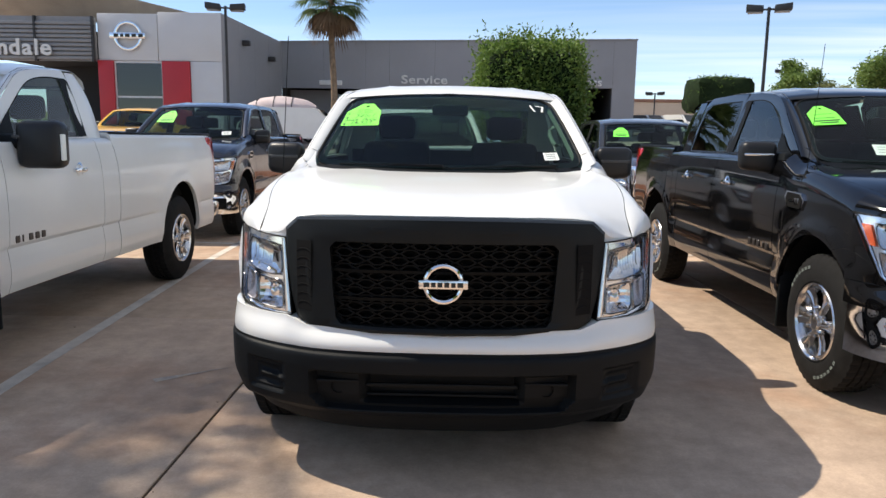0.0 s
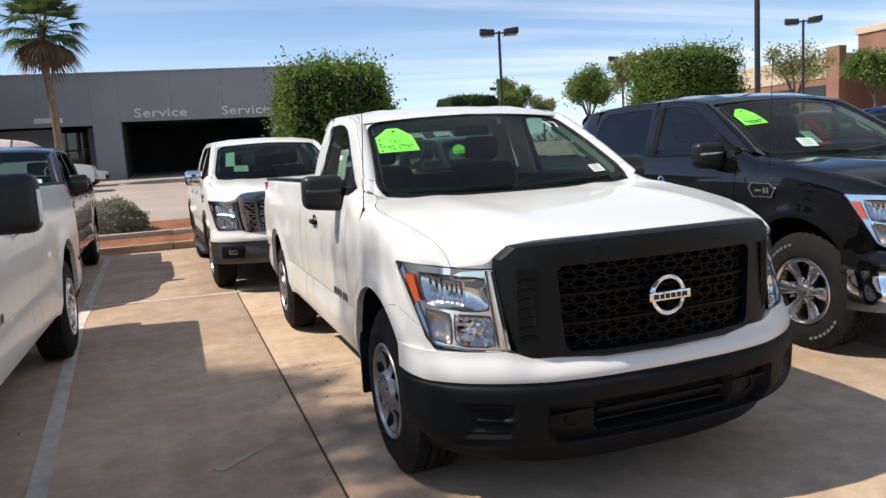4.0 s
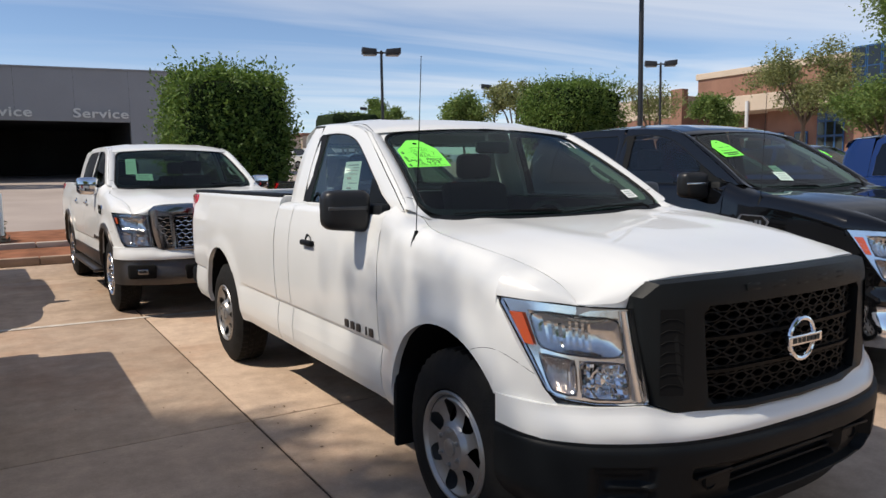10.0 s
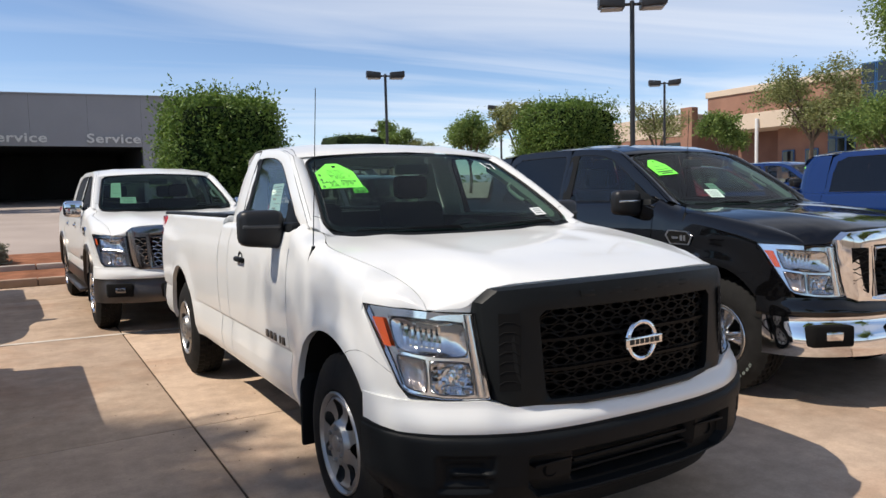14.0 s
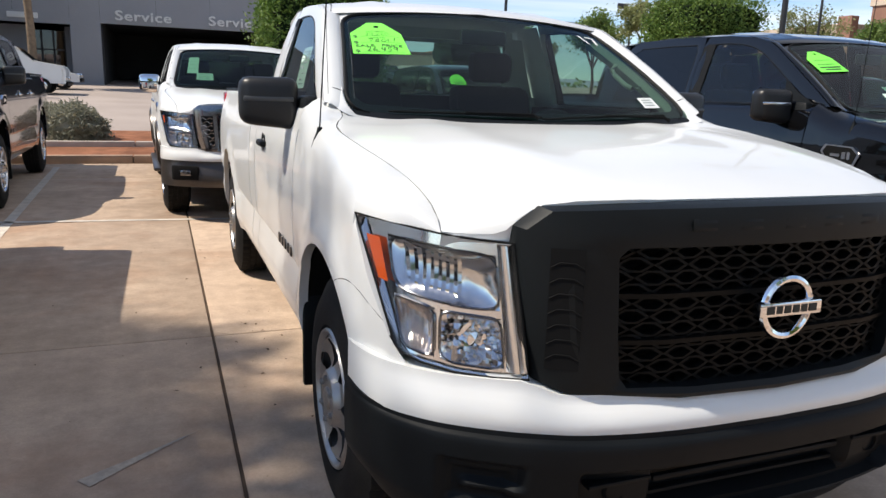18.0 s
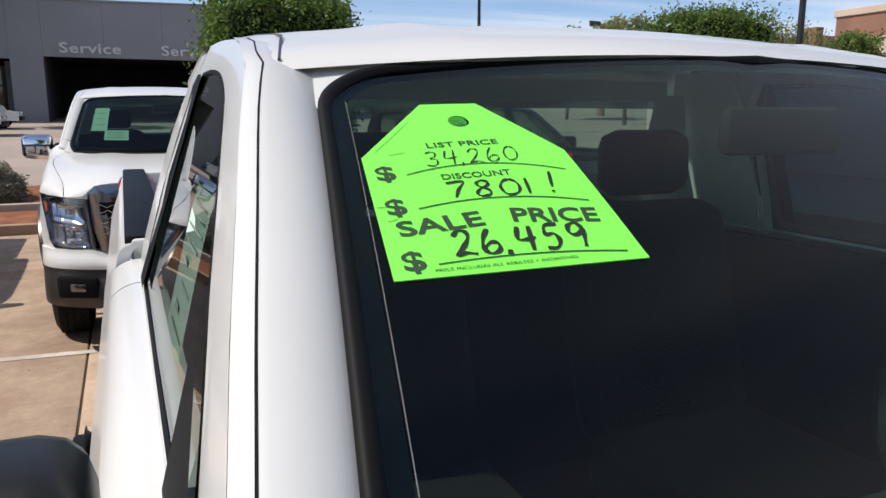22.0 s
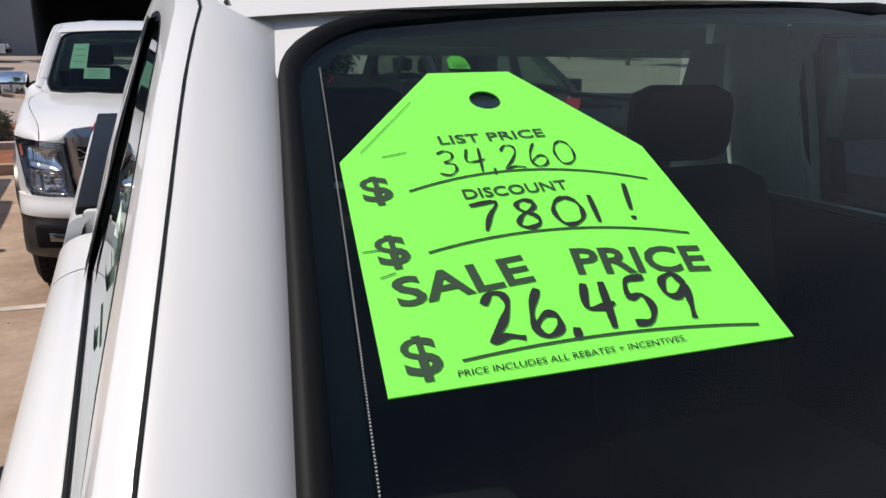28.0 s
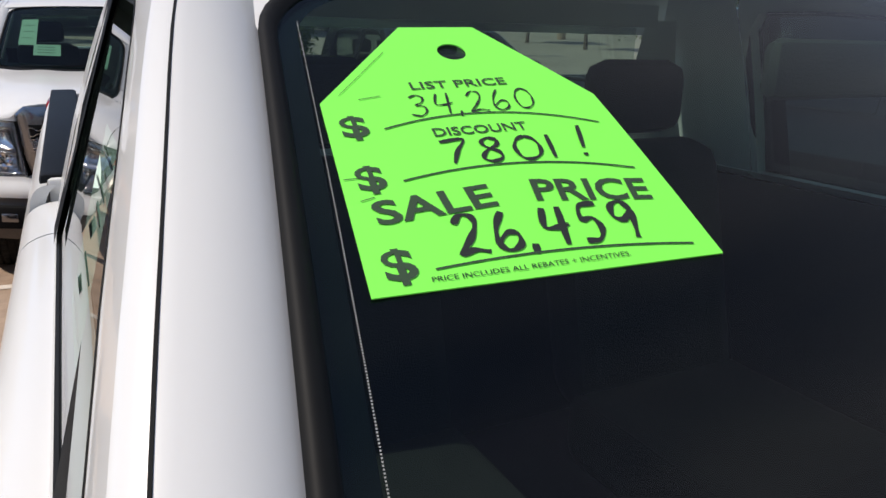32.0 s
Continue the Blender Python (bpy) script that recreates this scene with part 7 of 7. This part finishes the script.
for u0, v0, u1, v1, rise in ((0.0474, 0.1530, 0.2205, 0.1441, 0.0165), (0.0458, 0.0960, 0.2236, 0.0887, 0.0122), (0.0435, 0.0155, 0.2289, 0.0111, 0.0055)):
    n = 16
    rows = [[tag_point(u0 + (u1 - u0) * k / n, v0 + (v1 - v0) * k / n + rise * 4 * k / n * (1 - k / n) + w, 0.0008) for k in range(n + 1)] for w in (-0.0008, 0.0008)]
    part("printed_line", Geo().grid(rows), PRINTINK, tag)
for u0, v0, u1, v1 in ((0.023, 0.1964, 0.0726, 0.2544), (0.0369, 0.1904, 0.0547, 0.1936), (0.0062, 0.1019, 0.0169, 0.1024), (0.0125, 0.0798, 0.0223, 0.0826)):
    rows = [[tag_point(u0 + (u1 - u0) * k / 6, v0 + (v1 - v0) * k / 6 + w, 0.0008) for k in range(7)] for w in (-0.0004, 0.0004)]
    part("small_print_bar", Geo().grid(rows), PRINTINK, tag)


def truck_tag(truck, u, v, scale=1.0, lean=0.0):
    """A green tag with written bars on another truck's windscreen."""
    root, _, _, ws_f, _ = truck
    m = root.matrix_basis
    t = tagged(new("price_tag"), "green price tag with black writing behind glass", "price tag", "price tags")

    def place(a, b, d=0.0):
        p = Vector(ws_f(u + (a - 0.12) / 0.74 * scale * math.cos(lean) - (b - 0.15) / 0.74 * scale * math.sin(lean) * 0.5, v + (b - 0.15) / 0.85 * scale + (a - 0.12) * math.sin(lean) * 0.5, -0.008 - d))
        return tuple(m @ p)

    tag_sheet(place, TAGGREEN, "paper", t)
    for a0, a1, b, w in ((0.05, 0.2, 0.16, 0.003), (0.04, 0.2, 0.10, 0.004), (0.03, 0.22, 0.06, 0.009), (0.06, 0.2, 0.03, 0.008)):
        part("writing_bar", Geo().grid([[place(a0 + (a1 - a0) * j / 6, b + s * w, 0.0008) for j in range(7)] for s in (-1, 1)]), INK, t)


def ws_sticker(truck, u0, u1, v0, v1, label, material=PAPER, lean=0.0, back=0.0):
    root, _, _, ws_f, _ = truck
    m = root.matrix_basis
    g = Geo().grid([[tuple(m @ Vector(ws_f(u + lean * (v - v0), v, -0.006 + back))) for u in np.linspace(u0, u1, 5)] for v in np.linspace(v0, v1, 5)])
    s = tagged(part("sticker", g, material), label, "sticker", "window stickers")
    for k in range(3):
        v = v0 + (v1 - v0) * (0.25 + 0.25 * k)
        part("print_bar", Geo().grid([[tuple(m @ Vector(ws_f(u, v + w, -0.0075 + back))) for u in np.linspace(u0 + (u1 - u0) * 0.15, u1 - (u1 - u0) * 0.2, 4)] for w in (-0.004, 0.004)]), LABELINK, s)


MAIN = (main_truck, main_ws, main_doors, ws_at, cab_at)
truck_tag(black_truck, -0.80, 0.69, 0.92, 0.22)
truck_tag(navy_truck, -0.66, 0.66, 1.15)
truck_tag(grey_truck, -0.66, 0.68, 1.0)
truck_tag(blue_tagged, -0.55, 0.65, 1.15)
PALEGREEN = mat("pale_paper", (0.62, 0.78, 0.66), 0.7, var=0.03, fine=0.0)
ws_sticker(MAIN, 0.72, 0.83, 0.10, 0.19, "small white barcode label on the windscreen")
ws_sticker(black_truck, -0.50, -0.30, 0.13, 0.26, "pale paper label on the windscreen", PALEGREEN)
ws_sticker(black_truck, -0.10, 0.06, 0.36, 0.56, "pale paper sheet behind the windscreen", PALEGREEN, 0.0, 0.12)
ws_sticker(rear_truck, -0.84, -0.68, 0.35, 0.78, "pale green paper label on the windscreen", PALEGREEN, 0.0, 0.014)
ws_sticker(rear_truck, -0.70, -0.46, 0.20, 0.36, "pale green paper label on the windscreen", PALEGREEN, 0.0, 0.014)
ws_sticker(navy_truck, 0.62, 0.80, 0.10, 0.2, "small white label on the windscreen")
# the year written on the glass
yr = text_geo("17", 0.125, 0.0, "CENTER", 1.0, 0.0)
yr.v = [ws_at(0.83 + p[0] / 0.70 - 0.25 * p[1], 0.765 + p[1] / 0.82 - 0.1 * p[0], -0.006) for p in yr.v]
tagged(part("painted_number", yr, PAPER), "white number painted on the windscreen", "marking")
# the buyer's guide on the passenger window
g = Geo()
rows = [[(-(cab_at(z) + 0.002), y + 0.25 * (z - 1.52), z) for y in np.linspace(2.06, 2.27, 4)] for z in np.linspace(1.43, 1.62, 5)]
st = tagged(part("window_label", g.grid(rows), PALEGREEN), "pale paper price label on the side window", "sticker", "window stickers")
for z, y0, y1, w in ((1.60, 2.09, 2.24, 0.003), (1.585, 2.08, 2.16, 0.0025), (1.57, 2.08, 2.24, 0.0025), (1.55, 2.09, 2.20, 0.0025), (1.525, 2.16, 2.22, 0.009), (1.50, 2.08, 2.2, 0.0025), (1.47, 2.15, 2.21, 0.008), (1.45, 2.08, 2.22, 0.0025)):
    part("print_bar", Geo().grid([[(-(cab_at(z) + 0.0035), y + 0.25 * (z + s * w - 1.52), z + s * w) for y in np.linspace(y0, y1, 3)] for s in (-1, 1)]), LABELINK, st)


# ---- vehicles far off ----
def small_car(label, at, turn, body, kind="suv", name="car"):
    """A car seen far off: shell, glass band, wheels, lamps. Its nose looks to -y."""
    root = tagged(new(name), label, "car" if name == "car" else "van", "cars across the lot")
    root.matrix_basis = pose(*at, 0, 0, turn)
    if kind == "suv":
        prof = [(0, 0.35), (0.0, 0.85), (0.9, 1.05), (1.15, 1.08), (1.85, 1.70), (3.6, 1.74), (4.5, 1.60), (4.62, 1.0), (4.6, 0.35)]
        glass_p = [(1.32, 1.10), (1.92, 1.62), (3.55, 1.66), (4.3, 1.52), (4.35, 1.1)]
        w, wheels = 0.92, (0.85, 3.7)
    elif kind == "van":
        prof = [(0, 0.45), (-0.02, 1.02), (0.10, 1.22), (1.25, 1.40), (1.95, 1.98), (2.3, 2.08), (5.5, 2.10), (5.7, 1.95), (5.75, 0.45)]
        glass_p = [(1.45, 1.42), (1.95, 1.86), (2.6, 1.90), (2.65, 1.42)]
        w, wheels = 1.0, (0.95, 4.6)
    else:
        prof = [(0, 0.35), (0.0, 0.72), (0.9, 0.92), (1.3, 0.96), (2.1, 1.42), (3.1, 1.44), (3.9, 1.06), (4.6, 1.0), (4.65, 0.35)]
        glass_p = [(1.45, 0.98), (2.12, 1.36), (3.08, 1.38), (3.7, 1.04)]
        w, wheels = 0.9, (0.85, 3.55)
    rows = []
    for s, inset in ((-1, 0.10), (-1, 0.0), (-0.55, 0.0), (0, 0), (0.55, 0.0), (1, 0.0), (1, 0.10)):
        rows.append([(s * (w - (0.0 if z < 1.1 else 0.16 * (z - 1.1) / 0.9)) * (1 if abs(s) < 1 or inset == 0 else 0.97), y + (0.12 * abs(s) ** 3 if y < 0.5 else 0), z + (0.03 * (1 - abs(s)) if z > 0.8 else 0) - (inset * 0.2 if z > 1 else 0)) for y, z in prof])
    shell = Geo().grid(rows)
    shell.add([(-w * 0.97, y, z) for y, z in prof], [tuple(range(len(prof)))]).add([(w * 0.97, y, z) for y, z in prof], [tuple(reversed(range(len(prof))))])
    part("body", shell, body, root, angle=35)
    for s in (-1, 1):
        part("side_window", Geo().add([(s * (w - 0.16 * max(0, z - 1.1) / 0.9 + 0.012), y, z) for y, z in glass_p], [tuple(range(len(glass_p)))]), DARKWIN, root)
        part("headlamp", Geo().rbox(min(s * 0.5, s * 0.85), max(s * 0.5, s * 0.85), -0.03, 0.14, 0.62, 0.80, 0.03), REFL, root)
        for y in wheels:
            part("tyre", Geo().lathe([(0.0, 0.001), (0.0, 0.2), (0.02 * s, 0.28), (0, 0.34), (-0.2 * s, 0.34), (-0.2 * s, 0.001)], (s * (w + 0.015), y, 0.34), "x", 20), RUBBER, root, fix=True)
            part("rim", Geo().lathe([(0.012 * s, 0.001), (0.025 * s, 0.05), (0.006 * s, 0.2)], (s * (w + 0.015), y, 0.34), "x", 16), ALLOY, root, fix=True)
    (y0, z0), (y1, z1) = prof[3], prof[4]
    part("windscreen", Geo().add([(-w * 0.82, y0 + 0.04, z0 + 0.06), (w * 0.82, y0 + 0.04, z0 + 0.06), (w * 0.70, y1 - 0.06, z1 + 0.02), (-w * 0.70, y1 - 0.06, z1 + 0.02)], [(0, 1, 2, 3)]), DARKWIN, root)
    part("bumper", Geo().rbox(-w * 0.9, w * 0.9, -0.08, 0.1, 0.36, 0.56, 0.03), PLASTIC, root)
    return root


DARKWIN = mat("dark_window", (0.01, 0.012, 0.014), 0.05, var=0.1, fine=0.0, spec=0.6)
SILVER = paint("silver_paint", (0.45, 0.46, 0.47), 0.3, 0.4)
small_car("white cargo van by the entrance", (-5.45, 37.0, ground_z(-6, 37)), 90, WHITE, "van", "van")
small_car("white sedan by the entrance", (-5.35, 42.0, ground_z(-3, 42.0)), 90, WHITE, "sedan")
for k, (x, y, p) in enumerate(((20.0, 56, WHITE), (22.8, 56.4, WHITE), (25.8, 56.2, SILVER), (17.0, 55.5, SILVER))):
    small_car("pale sport utility car across the lot", (x, y, ground_z(x, y)), 25, p, "suv")
# covered load on the roof of the van
rows = []
van_roof = ground_z(-6, 37) + 2.09
for i in range(17):
    t = i / 16
    row = []
    for k in range(17):
        a = math.pi * k / 16
        r = math.sin(math.pi * min(0.985, max(0.015, t))) ** 0.55
        q = Vector((t * 4, k * 0.35, 2.0))
        row.append((-11.5 + 3.9 * t, 37.0 + 0.82 * r * math.cos(a), van_roof + max(0.0, (0.60 * r + 0.10 * noise.noise(q) + 0.05 * noise.noise(q * 2.7)) * math.sin(a))))
    rows.append(row)
load = tagged(new("covered_load"), "load under a pale pink tarpaulin with dark straps", "tarpaulin")
part("tarpaulin", Geo().grid(rows), TARP, load, angle=80)
for i in (3, 7, 11):
    part("strap", Geo().tube([(x, y, z + 0.02) for x, y, z in rows[i]], 0.028, 5), POLE, load)

# ---- brick building across the road ----
BX = 73.0
brick = tagged(new("brick_building"), "brick and tan two-storey office building with blue glass", "building", kind="structure")


def slab_x(x0, x1, y0, y1, z0, z1, m, name):
    return part(name, Geo().rbox(x0, x1, y0, y1, z0, z1, 0.05, 1), m, brick)


slab_x(BX, BX + 14, 26, 60, 9.4, 12.5, BRICK, "upper_wall")
slab_x(BX - 0.2, BX + 14, 26, 60.2, 12.5, 13.25, TANWALL, "parapet")
slab_x(BX, BX + 14, 34, 50.2, 1.0, 8.0, BRICK, "lower_wall")
slab_x(BX - 3.0, BX + 6, 41.0, 57.0, 7.9, 9.7, TANWALL, "canopy")
slab_x(BX + 2.0, BX + 6, 50.2, 57.0, 1.0, 8.0, BRICK_SHADE, "entrance_recess")
slab_x(BX - 1.5, BX - 0.3, 61.2, 63.0, 1.5, 11.6, BRICK, "brick_pier")
slab_x(BX, BX + 14, 63, 92, 1.5, 8.2, BRICK, "wing_wall")
slab_x(BX - 0.1, BX + 14, 63, 92, 8.2, 11.0, TANWALL, "wing_band")
part("post", Geo().tube([(BX - 3.2, 50.6, 2.0), (BX - 3.2, 50.6, 9.0)], 0.2, 10), SIGNWHITE, brick)
for k in range(5):
    y0 = 64 + k * 5
    w = slab_x(BX - 0.25, BX - 0.12, y0, y0 + 3.6, 5.6, 7.4, POLE, "window")
    part("pane", Geo().box(BX - 0.30, BX - 0.26, y0 + 0.15, y0 + 3.45, 5.75, 7.25), DARKWIN, w)
for i in range(3):
    for j in range(3):
        y0, z0 = 41.2 + i * 0.98, 3.2 + j * 1.6
        w = part("window", Geo().box(BX - 0.2, BX - 0.05, y0, y0 + 0.96, z0, z0 + 1.56), BLUEFRAME, brick)
        part("pane", Geo().box(BX - 0.24, BX - 0.21, y0 + 0.1, y0 + 0.86, z0 + 0.1, z0 + 1.46), DARKWIN, w)
for y0 in (45.2, 48.0):
    w = part("window", Geo().box(BX - 0.2, BX - 0.05, y0, y0 + 1.5, 3.0, 5.4), BLUEFRAME, brick)
    part("pane", Geo().box(BX - 0.24, BX - 0.21, y0 + 0.12, y0 + 1.38, 3.1, 5.25), DARKWIN, w)
for i in range(5):
    y0 = 33.0 + i * 1.5
    w = part("window", Geo().box(BX - 0.6, BX - 0.25, y0, y0 + 1.42, 9.6, 13.6), BLUEFRAME, brick)
    part("pane", Geo().box(BX - 0.65, BX - 0.61, y0 + 0.12, y0 + 1.30, 9.75, 11.5), DARKWIN, w)
    part("pane", Geo().box(BX - 0.65, BX - 0.61, y0 + 0.12, y0 + 1.30, 11.65, 13.45), DARKWIN, w)
em = Geo().lathe([(0, 0.5), (-0.1, 0.48), (-0.12, 0.001)], (BX - 0.12, 48.4, 11.2), "x", 20)
part("round_emblem", em, BLUEFRAME, brick)
for k, (x, y, w, d, h) in enumerate(((36, 120, 14, 10, 5.5), (54, 125, 18, 10, 6.0), (18, 130, 16, 8, 4.6))):
    fb = tagged(new("far_building"), "low tan building far beyond the lot", "building", "far buildings", "structure")
    z = ground_z(x, y)
    part("wall", Geo().rbox(x - w / 2, x + w / 2, y, y + d, z - 0.3, z + h, 0.05, 1), TANWALL, fb)
    part("parapet", Geo().rbox(x - w / 2 - 0.2, x + w / 2 + 0.2, y - 0.2, y + d, z + h, z + h + 0.5, 0.05, 1), BRICK, fb)
    for i in range(4):
        part("window", Geo().box(x - w / 2 + 1 + i * w / 4.4, x - w / 2 + 2.6 + i * w / 4.4, y - 0.08, y - 0.02, z + 1.4, z + 3.0), DARKWIN, fb)

# ---- distance ----
rows = [[], [], []]
for k in range(120):
    a = radians(-80 + 200 * k / 119)
    h = 70 + 55 * noise.noise(Vector((k * 0.11, 0, 0))) + 22 * noise.noise(Vector((k * 0.5, 5, 0)))
    for i, (r, q) in enumerate(((2400, -5), (2650, 0.75), (2900, 1.0))):
        rows[i].append((r * math.sin(a), r * math.cos(a), max(8, h * q) if q > 0 else -5))
tagged(part("backdrop", Geo().grid(rows), ROCKHAZE, angle=20), "hazy blue desert mountains on the horizon", "mountains", kind="structure")
rng = np.random.default_rng(77)
pts = []
for k in range(260):
    a = radians(-70 + 190 * k / 259 + rng.uniform(-0.3, 0.3))
    r = rng.uniform(170, 240)
    c = np.array((r * math.sin(a), r * math.cos(a), 2.4 + rng.uniform(0.5, 2.2)))
    pts.append(c + rng.normal(0, 1.0, (26, 3)) * (2.6, 2.6, rng.uniform(0.7, 1.6)))
tagged(part("far_woods", leaf_cards(np.concatenate(pts), 1.7, rng, 0.0, 0.7), TREEGREEN), "far line of trees and shrubs", "trees", kind="stuff")
# added trees and a plain wall behind the camera, unseen but for reflections
open_tree(-9.0, -17.0, 7.5, 3.4, "green tree added behind the camera for reflections", 4200, 41, TREEGREEN, 0.32)
open_tree(1.0, -19.0, 8.0, 3.6, "green tree added behind the camera for reflections", 4200, 42, MESQUITE, 0.32)
open_tree(10.0, -17.5, 7.2, 3.3, "green tree added behind the camera for reflections", 4200, 43, TREEGREEN, 0.32)
tagged(part("reflection_wall", Geo().rbox(-60, 60, -26, -25.6, -0.1, 1.9, 0.03), TANWALL), "plain tan wall added behind the camera for reflections", "wall", kind="structure")
